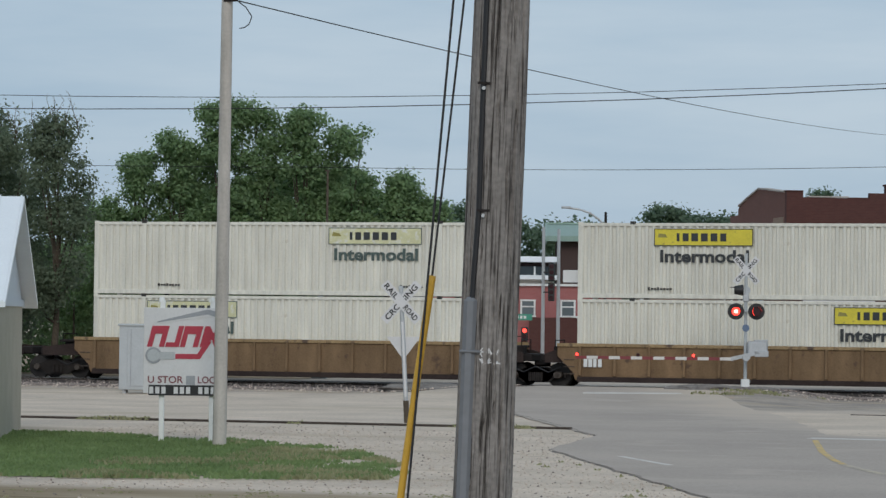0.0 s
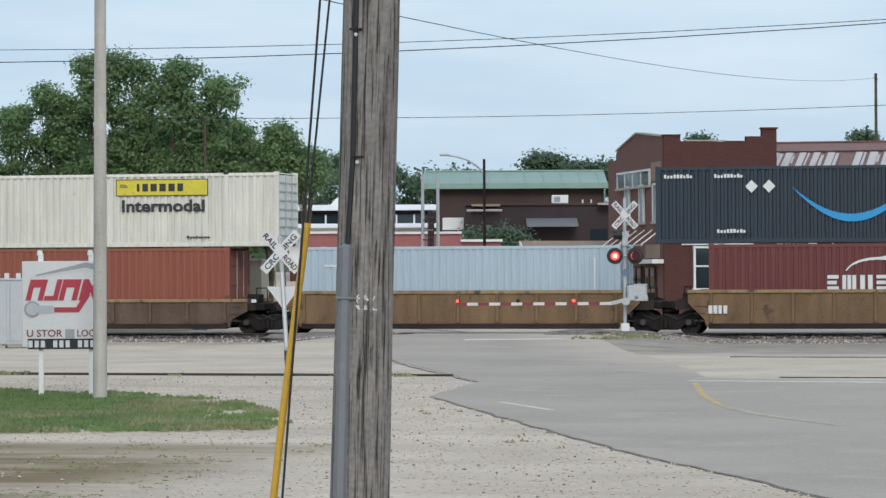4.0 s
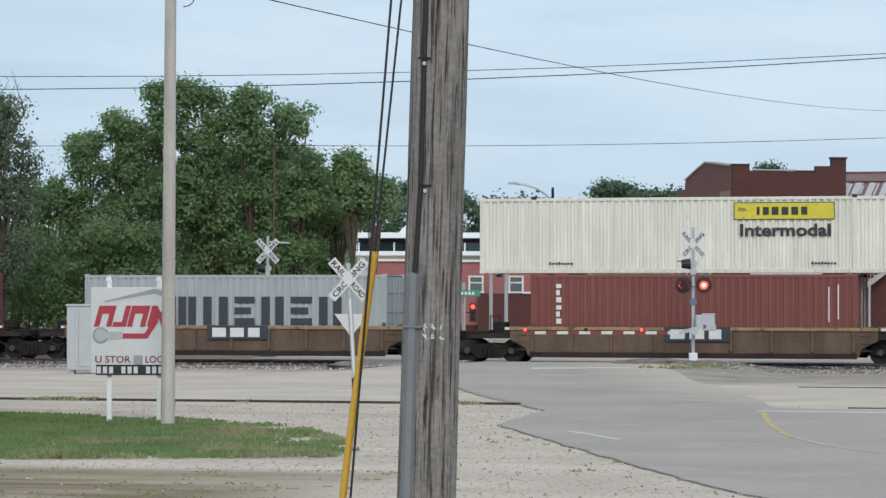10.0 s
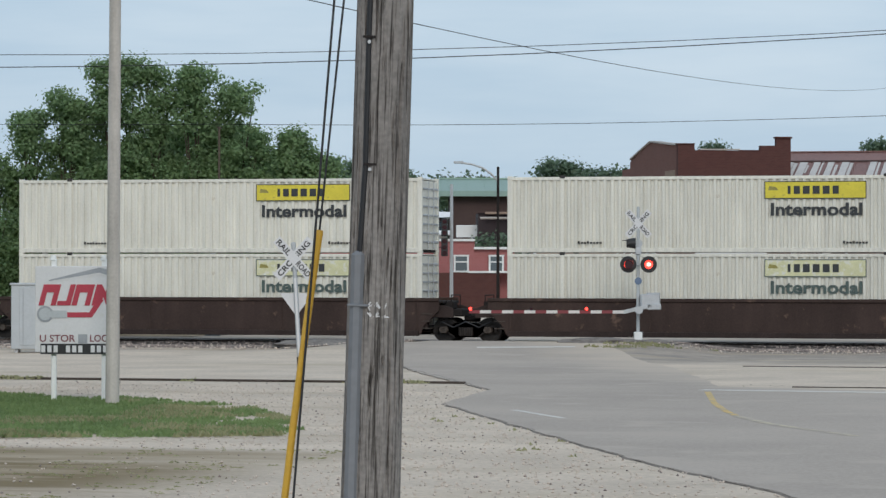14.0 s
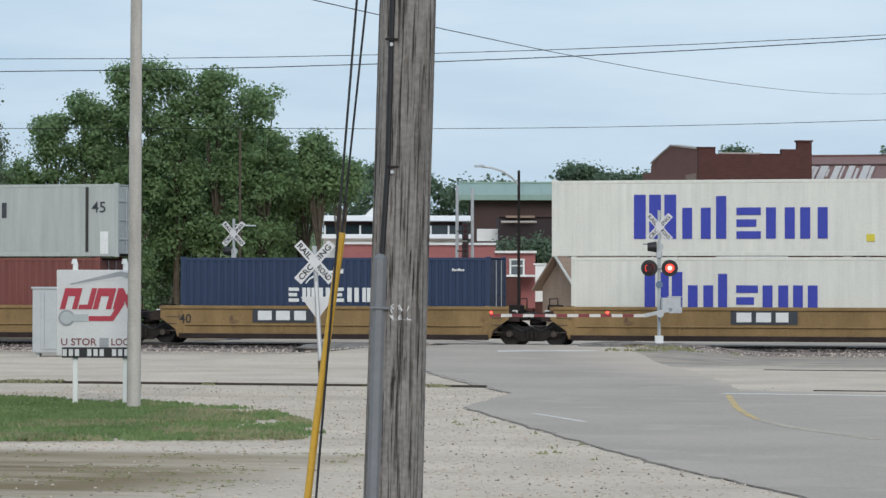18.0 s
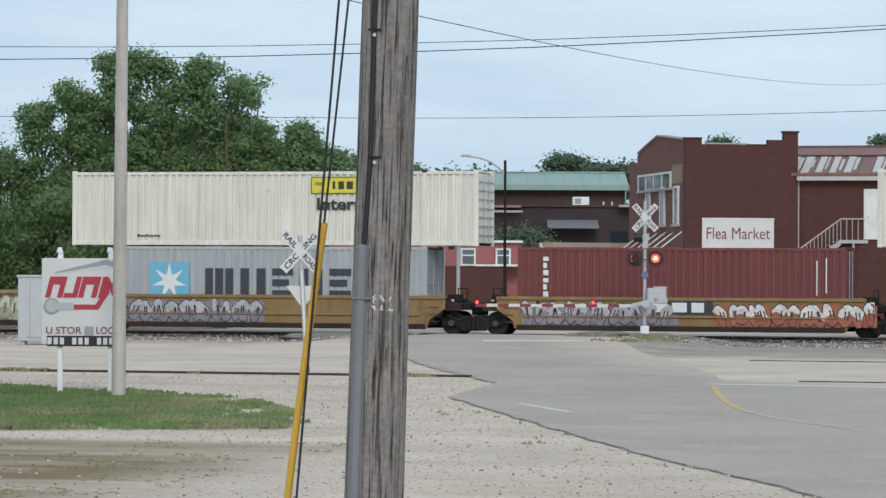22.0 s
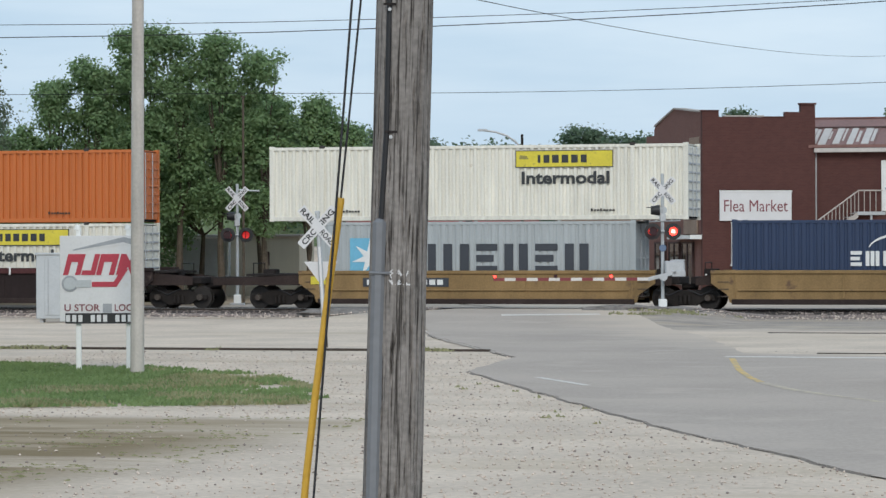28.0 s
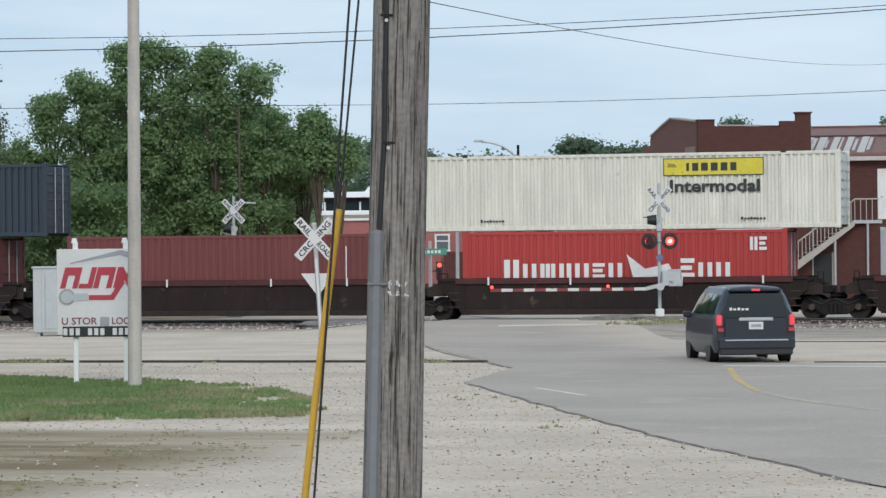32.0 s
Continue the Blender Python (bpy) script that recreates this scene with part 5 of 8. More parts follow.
# From the front: centre along the train, wagon, well length, lower box, upper box, marks on the wagon
HJ, PALE = "hauler", "hauler_pale"
TRAIN = [
    (302.0, "tan", 53, (53, "cream", HJ), (53, "cream", "hauler_left"), "code:-7.9"),
    (282.2, "tan", 53, (53, "cream", "hauler_pale_outer"), (53, "cream", PALE), ""),
    (260.6, "tan", 40, (40, "maroon", "codes"), (53, "cream", PALE), "code:-5.6"),
    (245.3, "tan", 40, (40, "pale_grey", "star_line"), None, "code:-5.8"),
    (229.3, "tan", 40, (40, "maroon", "group_word"), (53, "navy_black", "arrow"), "code:-6.2"),
    (213.5, "tan", 40, (40, "blue_grey", "codes"), None, ""),
    (198.1, "rust", 40, (40, "terracotta", "port_star"), (53, "cream", HJ), "code:-3.9"),
    (176.2, "grey", 53, (40, "maroon", "upright"), (53, "cream", HJ), "patch:5.0"),
    (154.3, "rust", 53, (40, "cherry", "globe"), (53, "cream", HJ), "stripe:6"),
    (133.3, "rust", 40, (40, "pale_grey", "star_line"), None, ""),
    (117.2, "rust", 40, (40, "ivory", "ship_word"), None, "plate:-1.2"),
    (98.9, "rust", 40, (40, "oxide", "upright"), (53, "cream", HJ), "plate:-1.0"),
    (80.75, "rust", 40, (40, "pale_grey", "star_line"), None, "plate:-1.0"),
    (63.7, "rust", 40, (40, "maroon", "upright"), None, ""),
    (41.5, "brown", 53, (53, "cream", "hauler_frame"), (53, "cream", HJ), ""),
    (21.2, "brown", 53, (53, "cream", PALE), (53, "cream", HJ), ""),
    (1.4, "brown", 53, (53, "cream", PALE), (53, "cream", HJ), "code:-8.0"),
    (-22.6, "tan", 53, (53, "navy_black", "arrow"), (53, "cream", "plain"), "sprayc:2.0"),
    (-44.5, "tan", 40, (40, "navy", "group_word"), (45, "ivory", "ship_word"), "spraye:-6.1 stripe:6.2"),
    (-60.2, "amber", 40, (40, "ivory", "ship_word"), (45, "ivory", "ship_word"), "plate:-0.1"),
    (-75.8, "amber", 40, (40, "navy", "group_word"), None, "plate:-3.2 no:-6.2"),
    (-91.6, "amber", 40, (40, "oxide", "three"), (45, "stone_grey", "horizon"), "no:-6.2"),
    (-107.2, "amber", 40, (40, "ivory", "ship_word"), (45, "ivory", "ship_word"), "num:-3.6"),
    (-127.3, "amber", 40, (40, "maroon", "upright"), (53, "cream", HJ), "sprayc:-6.2 sprayc:-0.6"),
    (-142.9, "amber", 40, (40, "maroon", "upright"), None, "sprayd:-6.0 plate:-1.2 spraya:1.4"),
    (-158.9, "amber", 40, (40, "pale_grey", "star_line"), (53, "cream", HJ), "sprayd:-6.2"),
    (-174.5, "tan", 40, None, None, "spraya:-6.2 sprayb:0.3"),
    (-190.6, "tan", 40, (40, "navy", "group_word"), (53, "cream", HJ), "sprayb:1.0"),
    (-210.8, "amber", 40, (40, "oxide", "codes"), (53, "cream", HJ), "stripe:6.2"),
    (-226.5, "amber", 40, (40, "navy", "group_word"), None, ""),
    (-242.2, "amber", 40, (40, "oxide", "codes"), (53, "cream", HJ), ""),
    (-257.3, "amber", 40, (40, "navy", "group_word"), None, ""),
    (-273.4, "amber", 40, (40, "pale_grey", "star_line"), (53, "cream", HJ), "num:-4.4 stripe:-6.2"),
    (-295.3, "dark", 53, (53, "cream", HJ), (53, "orange", "orange_word"), "fifty:-7.7"),
    (-317.1, "dark", 40, (40, "oxide", "upright"), (53, "cream", HJ), "code:-5.4"),
    (-333.0, "dark", 40, (40, "pale_grey", "star_line"), None, ""),
    (-348.9, "dark", 40, (40, "scarlet", "south"), (53, "cream", HJ), ""),
    (-365.0, "dark", 40, (40, "maroon", "codes"), None, ""),
    (-380.3, "dark", 40, (40, "maroon", "codes"), (53, "navy_black", "plain"), ""),
]
COLOUR = {"cream": "cream-white", "navy_black": "blue-black", "pale_grey": "pale grey", "blue_grey": "blue-grey", "stone_grey": "weathered stone-grey", "oxide": "oxide-red", "cherry": "cherry-red", "navy": "navy-blue"}
WAGON = {"tan": "tan-painted", "rust": "rust-streaked brown", "amber": "faded amber-yellow", "grey": "grey-painted", "brown": "dull brown", "dark": "dark oxide-brown"}
RIDERS, BUILT = [], {}


def box_for(spec, place):
    size, paint, decal = spec
    col = COLOUR.get(paint, paint)
    label = "%s %d-foot steel freight container, %s" % (col, size, place)
    if spec in BUILT:
        ob = copy_thing(BUILT[spec], Matrix())
        return tagged(ob, label)
    BUILT[spec] = freight_container("freight_container", size, paint, label, decal)
    return BUILT[spec]


for i, (s, style, well, lower, upper, tags) in enumerate(TRAIN):
    rg = TRAIN[i - 1][0] - s if i else 20.0
    lg = s - TRAIN[i + 1][0] if i + 1 < len(TRAIN) else 17.6
    load = "empty" if lower is None else "loaded with one container" if upper is None else "carrying stacked containers"
    RIDERS.append((well_car(style, well, "%s well wagon %s on the main track" % (WAGON[style], load), lg, rg, 40 + i, tags), s, 0.0))
    if lower:
        RIDERS.append((box_for(lower, "sitting low in a well wagon"), s, 0.72))
    if upper:
        RIDERS.append((box_for(upper, "stacked on another container"), s, 0.72 + BOX_H))


def train_run(t):
    """How far the train has come at t seconds, counted from sixteen seconds."""
    u = (t - 16) / 16
    return 324.266 * u + 1.044 * u ** 2 - 0.385 * u ** 3 + 0.083 * u ** 4

# ---- foreground pole and its guys ----
def split_pole(height, r0, r1, seed):
    """A wooden pole with long drying cracks cut into it."""
    n, rows = 120, 90
    verts, faces = [], []
    for j in range(rows + 1):
        z = height * j / rows
        r = r0 + (r1 - r0) * j / rows
        for i in range(n):
            a = 2 * math.pi * i / n
            c = noise.noise((math.cos(a) * 5.5 + seed, math.sin(a) * 5.5, z * 0.42))
            f = noise.noise((math.cos(a) * 16 + seed, math.sin(a) * 16, z * 0.8))
            cut = 0.022 * max(0.0, 1 - abs(c) / 0.055) + 0.006 * max(0.0, 1 - abs(f) / 0.07)
            rr = r - cut + 0.004 * noise.noise((math.cos(a) * 2, math.sin(a) * 2, z * 0.7))
            verts.append((rr * math.cos(a), rr * math.sin(a), z))
    for j in range(rows):
        for i in range(n):
            k = (i + 1) % n
            faces.append((j * n + i, j * n + k, (j + 1) * n + k, (j + 1) * n + i))
    faces.append(tuple(range(rows * n, rows * n + n)))
    return mesh_of("shaft", verts, faces)


pole_z = ground_z(-5.03, 17.81) - 0.05
pole_ob = thing("utility_pole", "thick weathered grey wooden utility pole with a riser conduit", "utility pole", pose(-5.045, 17.811, pole_z, 0, 1.65, 15.06))
part("shaft", split_pole(10.5, 0.176, 0.143, 4.2), M["old_wood"], pole_ob)
FOOT = 1.11 - pole_z
conduit = part("conduit", box(-0.113, -0.14, 0.9 + FOOT / 2, 0.078, 0.06, 1.85 + FOOT, 0.022), M["conduit"], pole_ob, "grey U-shaped cable guard")
for z in (2.09,):
    part("strap", box(-0.105, -0.144, z, 0.125, 0.07, 0.016, 0.005), M["conduit"], conduit)
part("riser_cable", rod((-0.105, -0.135, 2.36), (-0.085, -0.145, 2.9), 0.017, 0.017), M["cable"], pole_ob, "black cable running up the pole")
part("riser_cable", rod((-0.085, -0.145, 2.9), (-0.1, -0.118, 10.2), 0.017, 0.016), M["cable"], pole_ob, "black cable running up the pole")
for x, z in ((-0.06, 2.88), (-0.085, 3.62)):
    part("bolt", rod((x, -0.175, z), (x, -0.13, z), 0.011, n=8), M["galv"], pole_ob)
    part("cable_clip", box(x, -0.158, z + 0.03, 0.075, 0.012, 0.014), M["black_steel"], pole_ob)
rr = random.Random(3)
for k in range(6):
    mark = bmesh.new()
    for q in range(4):
        a = rr.uniform(0, math.pi)
        u, v, h = rr.uniform(-0.008, 0.008), rr.uniform(-0.012, 0.012), rr.uniform(0.01, 0.02)
        rod((u - h * math.cos(a), 0, v - h * math.sin(a)), (u + h * math.cos(a), 0, v + h * math.sin(a)), 0.0035, n=5, bm=mark)
    part("painted_mark", mark, M["sign_white"], pole_ob).location = (-0.035 + 0.042 * (k % 3), -0.172 + 0.012 * abs(k % 3 - 0.6), 2.09 - 0.06 * (k // 3))


def wire(name, pts, radius, material, label, sag=0.0, n=24, category="wire"):
    cu = bpy.data.curves.new(name, "CURVE")
    cu.dimensions = "3D"
    cu.bevel_depth = radius
    cu.bevel_resolution = 1
    sp = cu.splines.new("POLY")
    a, b = Vector(pts[0]), Vector(pts[-1])
    sp.points.add(n)
    for i in range(n + 1):
        u = i / n
        p = a.lerp(b, u)
        sp.points[i].co = (p.x, p.y, p.z - 4 * sag * u * (1 - u), 1)
    cu.materials.append(material)
    return tagged(new(name, cu), label, category)


# the two guys run down to an anchor in the ground
wire("guy_wire", [(-5.038, 17.75, 6.6), (-5.509, 17.623, 0.55)], 0.008, M["cable"], "taut dark steel guy wire of the pole", n=2)
wire("guy_wire", [(-4.965, 17.775, 6.3), (-5.305, 17.72, 3.03)], 0.007, M["cable"], "taut dark steel guy wire of the pole", n=2)
guard = thing("guy_guard", "long yellow plastic guard on the guy wire", "guy guard", pose(0, 0, 0))
gpts = [(-5.305, 17.72, 3.03), (-5.375, 17.70, 2.5), (-5.45, 17.68, 1.9), (-5.505, 17.67, 1.42), (-5.545, 17.66, 0.95), (-5.57, 17.66, 0.52)]
gb = bmesh.new()
for p, q in zip(gpts, gpts[1:]):
    rod(p, q, 0.022, 0.022, 12, gb)
part("sleeve", gb, M["guy_yellow"], guard)
part("cap", rod(gpts[0], (-5.3, 17.72, 3.06), 0.024, 0.02, 12), M["guy_yellow"], guard)

# ---- pale pole, sign board ----
white_pole = thing("service_pole", "slim bleached wooden service pole at the lawn's edge", "utility pole", pose(-23.66, 63.65, -0.1))
part("shaft", rod((0, 0, 0), (0.06, 0, 11.3), 0.15, 0.115, 18), M["pale_pole"], white_pole)
part("bracket", box(0.16, -0.1, 9.66, 0.3, 0.06, 0.06), M["black_steel"], white_pole)
hook = bmesh.new()
hp = [(0.3, -0.1, 9.66), (0.52, -0.12, 9.5), (0.66, -0.12, 9.3), (0.6, -0.12, 9.14), (0.5, -0.12, 9.07), (0.38, -0.12, 9.05)]
for p, q in zip(hp, hp[1:]):
    rod(p, q, 0.012, 0.012, 6, hook)
part("loose_lead", hook, M["cable"], white_pole)

RIGHT = pose(0, 0, 0, 0, 0, 15.06)
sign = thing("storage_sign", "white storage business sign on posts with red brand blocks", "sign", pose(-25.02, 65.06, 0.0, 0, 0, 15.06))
part("panel", box(0, 0, 2.03, 1.8, 0.06, 1.88, 0.008), M["sign_white"], sign)
for x in (-0.5, 0.6):
    post = part("post", box(x, 0.08, 1.55, 0.11, 0.1, 3.14, 0.012), M["white"], sign)
    part("post_cap", rod((x - 0.02, 0.08, 3.1), (x - 0.02, 0.08, 3.21), 0.075, 0.05, 10), M["white"], post)
part("roof_stroke", prism([(-0.58, 0), (0.5, 0.2), (0.86, 0.12), (0.86, 0.04), (0.5, 0.1), (-0.58, -0.06)], "y", -0.004, 0.004), M["sign_white"], sign).location = (0, -0.034, 2.68)
part("roof_stroke", prism([(-0.6, 0), (0.5, 0.27), (0.72, 0.22), (0.68, 0.1), (0.5, 0.16), (-0.6, -0.03)], "y", -0.004, 0.004), M["grey_ink"], sign).location = (0, -0.037, 2.67)
# four slanted brand shapes, each of plain heavy bars
SLANT = [("arch", -0.83, 0.38), ("hook", -0.43, 0.3), ("arch", -0.11, 0.4), ("stroke", 0.33, 0.44)]
for kind, x, w in SLANT:
    bm = bmesh.new()
    h, tk, sk = 0.46, 0.115, 0.26

    def leaned(pts):
        prism([(u + sk * v, v) for u, v in pts], "y", -0.006, 0.006, bm)
    if kind == "arch":
        leaned([(0, 0), (tk, 0), (tk, h * 0.62), (w - tk, h * 0.62), (w - tk, 0), (w, 0), (w, h), (0, h)])
    elif kind == "hook":
        leaned([(0, 0), (w, 0), (w, h), (w - tk, h), (w - tk, 0.1), (0, 0.1)])
    else:
        leaned([(0, 0), (tk, 0), (w * 0.5, h * 0.38), (w - tk, 0), (w, 0), (w, h), (w - tk, h), (w * 0.5, h * 0.68), (tk, h), (0, h)])
    part("brand_block", bm, M["red_ink"], sign, "slanted dark red brand shape").location = (x, -0.036, 2.11)
lockm = part("padlock_mark", rod((-0.68, -0.042, 1.92), (-0.68, -0.032, 1.92), 0.18, n=20), M["grey_ink"], sign, "grey round padlock emblem")
part("padlock_core", rod((-0.68, -0.05, 1.92), (-0.68, -0.042, 1.92), 0.135, n=20), M["alu"], lockm)
part("padlock_shank", box(-0.38, -0.04, 1.92, 0.34, 0.012, 0.16), M["alu"], lockm)
part("stroke", prism([(-0.14, -0.07), (0.4, -0.07), (0.66, 0.32), (0.52, 0.32), (0.34, 0.04), (-0.14, 0.04)], "y", -0.006, 0.006), M["red_ink"], sign).location = (-0.06, -0.035, 1.92)
part("lettering", lettering("U STOR", 0.155, M["brown_ink"], width=0.78, bold=0.02), None, sign).location = (-0.8, -0.034, 1.32)
part("lettering", lettering("LOCK", 0.155, M["brown_ink"], width=0.52, bold=0.02), None, sign).location = (0.3, -0.034, 1.32)
part("worn_patch", box(0.14, -0.033, 1.38, 0.2, 0.006, 0.2), M["grey_ink"], sign)
strip = part("number_strip", box(0.02, -0.036, 1.16, 1.6, 0.012, 0.23), M["black"], sign, "black strip with white bars")
for i in range(12):
    if i not in (3, 7):
        part("white_bar", box(-0.72 + i * 0.135, -0.044, 1.16, 0.09, 0.006, 0.15), M["sign_white"], strip)

# ---- crossbuck of the spur ----
def crossbuck(parent, at, scale=1.0, name="crossbuck"):
    """Two lettered white blades crossed, facing -y."""
    for k, (turn, words) in enumerate(((-48, "RAIL     ROAD"), (48, "CROSSING"))):
        m = Matrix.Translation(at) @ pose(0, -0.012 * (1 - k), 0, 0, turn * -1, 0)
        blade = part("blade", box(0, 0, 0, 1.22 * scale, 0.01, 0.225 * scale, 0.003), M["sign_white"], parent, "white lettered crossbuck blade")
        blade.matrix_local = m
        if words.startswith("RAIL"):
            for w, x in (("RAIL", -0.56), ("ROAD", 0.13)):
                part("lettering", lettering(w, 0.135 * scale, M["black"], 0.002, 0.42 * scale, 0.03), None, blade).location = (x * scale, -0.008, -0.065 * scale)
        else:
            part("lettering", lettering("CROSSING", 0.135 * scale, M["black"], 0.002, 1.06 * scale, 0.03), None, blade).location = (-0.53 * scale, -0.008, -0.065 * scale)


xb = thing("crossbuck_sign", "leaning spur crossbuck with lettered blades and a bare triangle", "crossing sign", pose(-24.68, 80.7, 0, 0, 0, 15.06))
lean = pose(0, 0, 0, 0, -3.2, 0)
part("post", rod((0, 0, 0), (-0.2, 0, 3.62), 0.06, 0.06), M["galv"], xb)
part("base_sleeve", rod((0, 0, 0), (-0.033, 0, 0.6), 0.075, 0.075), M["bark"], xb)
crossbuck(xb, (-0.185, -0.075, 3.22), 1.12)
part("triangle_plate", prism([(-0.45, 0.3), (0.45, 0.3), (0.0, -0.32)], "y", -0.006, 0.006), M["sign_white"], xb, "bare white triangle plate").location = (-0.115, 0.08, 2.0)
part("reflective_strip", box(0, -0.064, 1.7, 0.06, 0.006, 2.0, turn=pose(0, 0, 0, 0, -3.2)), M["sign_white"], xb).location = (-0.094 + 0.0, 0, 0)
part("top_cap", box(-0.2, 0.0, 3.6, 0.13, 0.12, 0.1, 0.02), M["galv"], xb)

# ---- crossing signals ----
BLINK_VANES = []


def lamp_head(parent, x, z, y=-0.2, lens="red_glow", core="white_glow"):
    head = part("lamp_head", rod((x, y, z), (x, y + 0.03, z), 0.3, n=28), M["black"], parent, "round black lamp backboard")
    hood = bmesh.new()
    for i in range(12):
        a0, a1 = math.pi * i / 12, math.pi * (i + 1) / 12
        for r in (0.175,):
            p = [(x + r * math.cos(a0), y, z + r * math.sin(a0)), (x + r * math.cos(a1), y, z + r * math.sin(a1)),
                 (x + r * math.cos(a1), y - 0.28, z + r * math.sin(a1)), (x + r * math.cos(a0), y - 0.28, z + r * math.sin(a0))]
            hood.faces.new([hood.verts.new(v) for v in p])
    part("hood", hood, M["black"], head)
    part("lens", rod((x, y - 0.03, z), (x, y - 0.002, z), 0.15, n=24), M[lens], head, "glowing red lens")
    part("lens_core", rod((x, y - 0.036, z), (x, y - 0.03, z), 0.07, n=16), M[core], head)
    # added vane: covering the ever-glowing lens stands in for the lamp going out
    sh = part("shutter", rod((0, -0.004, 0), (0, 0.004, 0), 0.155, n=24), M["dark_lens"], head, "added dark red vane that blinks the lamp")
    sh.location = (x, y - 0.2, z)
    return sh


def flasher(m, label, arm):
    ob = thing("crossing_signal", label, "crossing signal", m, group="crossing signals")
    part("mast", rod((0, 0, 0), (0, 0, 4.95), 0.065, 0.06), M["alu"], ob)
    part("base_box", box(0, 0, 0.19, 0.3, 0.3, 0.42, 0.02), M["white"], ob, "white painted base box")
    part("foot_plate", box(0, 0, 0.02, 0.6, 0.6, 0.08, 0.01), M["galv"], ob)
    part("junction_box", box(0, -0.02, 3.35, 0.22, 0.2, 0.3, 0.03), M["galv"], ob)
    part("crossarm", rod((-0.38, -0.1, 2.85), (0.38, -0.1, 2.85), 0.035), M["galv"], ob)
    crossbuck(ob, (0, -0.09, 4.33))
    part("bell", rod((0.02, -0.05, 3.62), (0.02, 0.12, 3.62), 0.14, n=16), M["alu"], ob)
    side = part("side_lamp", rod((-0.42, 0.0, 3.62), (-0.1, 0.0, 3.62), 0.15, 0.2, 16), M["black"], ob, "black lamp turned to the side street")
    part("side_hood", box(-0.45, 0, 3.72, 0.25, 0.34, 0.03), M["black"], side)
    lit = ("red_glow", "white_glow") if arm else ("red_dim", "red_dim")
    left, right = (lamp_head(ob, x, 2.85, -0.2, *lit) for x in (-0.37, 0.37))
    if arm:
        part("blue_plate", rod((0, -0.1, 2.25), (0, -0.075, 2.25), 0.13, n=18), M["blue_plate"], ob, "small round blue-grey notice plate")
    else:
        part("side_bracket", rod((0.06, -0.05, 4.7), (0.92, -0.05, 4.65), 0.035, n=8), M["alu"], ob, "short pale bracket beside the crossbuck")
    BLINK_VANES.append((left, right))
    if arm:
        gate = part("gate_box", box(0.42, -0.12, 1.53, 0.72, 0.5, 0.5, 0.05), M["galv"], ob, "grey gate machine housing")
        part("gate_lid", box(0.55, -0.12, 1.8, 0.5, 0.42, 0.06, 0.02), M["galv"], gate)
        part("counterweight", box(0.55, -0.42, 1.32, 0.5, 0.08, 0.22, 0.02), M["galv"], gate)
        part("pivot", rod((0, -0.5, 1.2), (0, -0.2, 1.2), 0.14, n=16), M["galv"], gate)
        arm_ob = part("gate_arm", prism([(0.45, 1.3), (-0.55, 1.06), (-0.55, 1.2), (0.45, 1.44)], "y", -0.46, -0.4), M["galv"], ob, "lowered gate arm in red and white stripes")
        n = 14
        for i in range(n):
            x = -0.55 - i * 0.4
            part("stripe", box(x - 0.2, -0.43, 1.13, 0.4, 0.05, 0.11), M["arm_red"] if i % 2 else M["arm_white"], arm_ob)
        for x in (-1.9, -3.9, -6.1):
            lamp = part("arm_lamp", box(x, -0.43, 1.24, 0.12, 0.1, 0.12, 0.02), M["black_steel"], arm_ob)
            part("lens", rod((x, -0.5, 1.24), (x, -0.475, 1.24), 0.055, n=14), M["dark_lens"] if x == -3.9 else M["red_glow"], lamp)
    return ob


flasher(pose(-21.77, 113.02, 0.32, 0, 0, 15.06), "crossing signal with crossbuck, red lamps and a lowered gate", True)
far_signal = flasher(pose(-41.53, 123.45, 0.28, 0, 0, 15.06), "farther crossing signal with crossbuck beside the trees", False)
# low heaps of grey rubble at the signal's foot
for hx, hy, rx, ry, hz in ((-23.0, 112.2, 1.5, 0.8, 0.2), (-21.2, 111.9, 1.0, 0.6, 0.14), (-33.2, 112.2, 2.2, 1.0, 0.22)):
    hb = bmesh.new()
    bmesh.ops.create_icosphere(hb, subdivisions=4, radius=1.0)
    for v in hb.verts:
        k = 1 + 0.25 * noise.noise((v.co.x * 2.5 + hx, v.co.y * 2.5, v.co.z * 2))
        v.co = Vector((v.co.x * rx * k, v.co.y * ry * k, v.co.z * hz * k))
    solid("earth_mound", hb, M["heap"], "low mound of grey earth beside the crossing", "mound", m=pose(hx, hy, ground_z(hx, hy) + 0.01), group="mounds by the crossing")
case = thing("relay_case", "tall aluminium relay case beside the track", "equipment cabinet", pose(-42.0, 104.7, ground_z(-42.0, 104.7) - 0.02, 0, 0, 15.06))
part("body", box(0, 0, 1.28, 1.25, 0.9, 2.26, 0.02), M["alu"], case)
part("lid", box(0, 0, 2.44, 1.35, 1.0, 0.08, 0.02), M["alu"], case)
part("door", box(0.12, -0.46, 1.3, 0.9, 0.03, 2.05, 0.01), M["alu"], case)
part("door_seam", box(-0.2, -0.48, 1.3, 0.02, 0.02, 2.0), M["grey_ink"], case)
for x in (-0.45, 0.45):
    part("foot", box(x, 0, 0.06, 0.12, 0.7, 0.18), M["galv"], case)

# ---- shed at the lawn ----
shed = thing("storage_shed", "beige masonry shed with a white metal gable roof", "shed", pose(-27.82, 60.97, 0, 0, 0, 110.5))
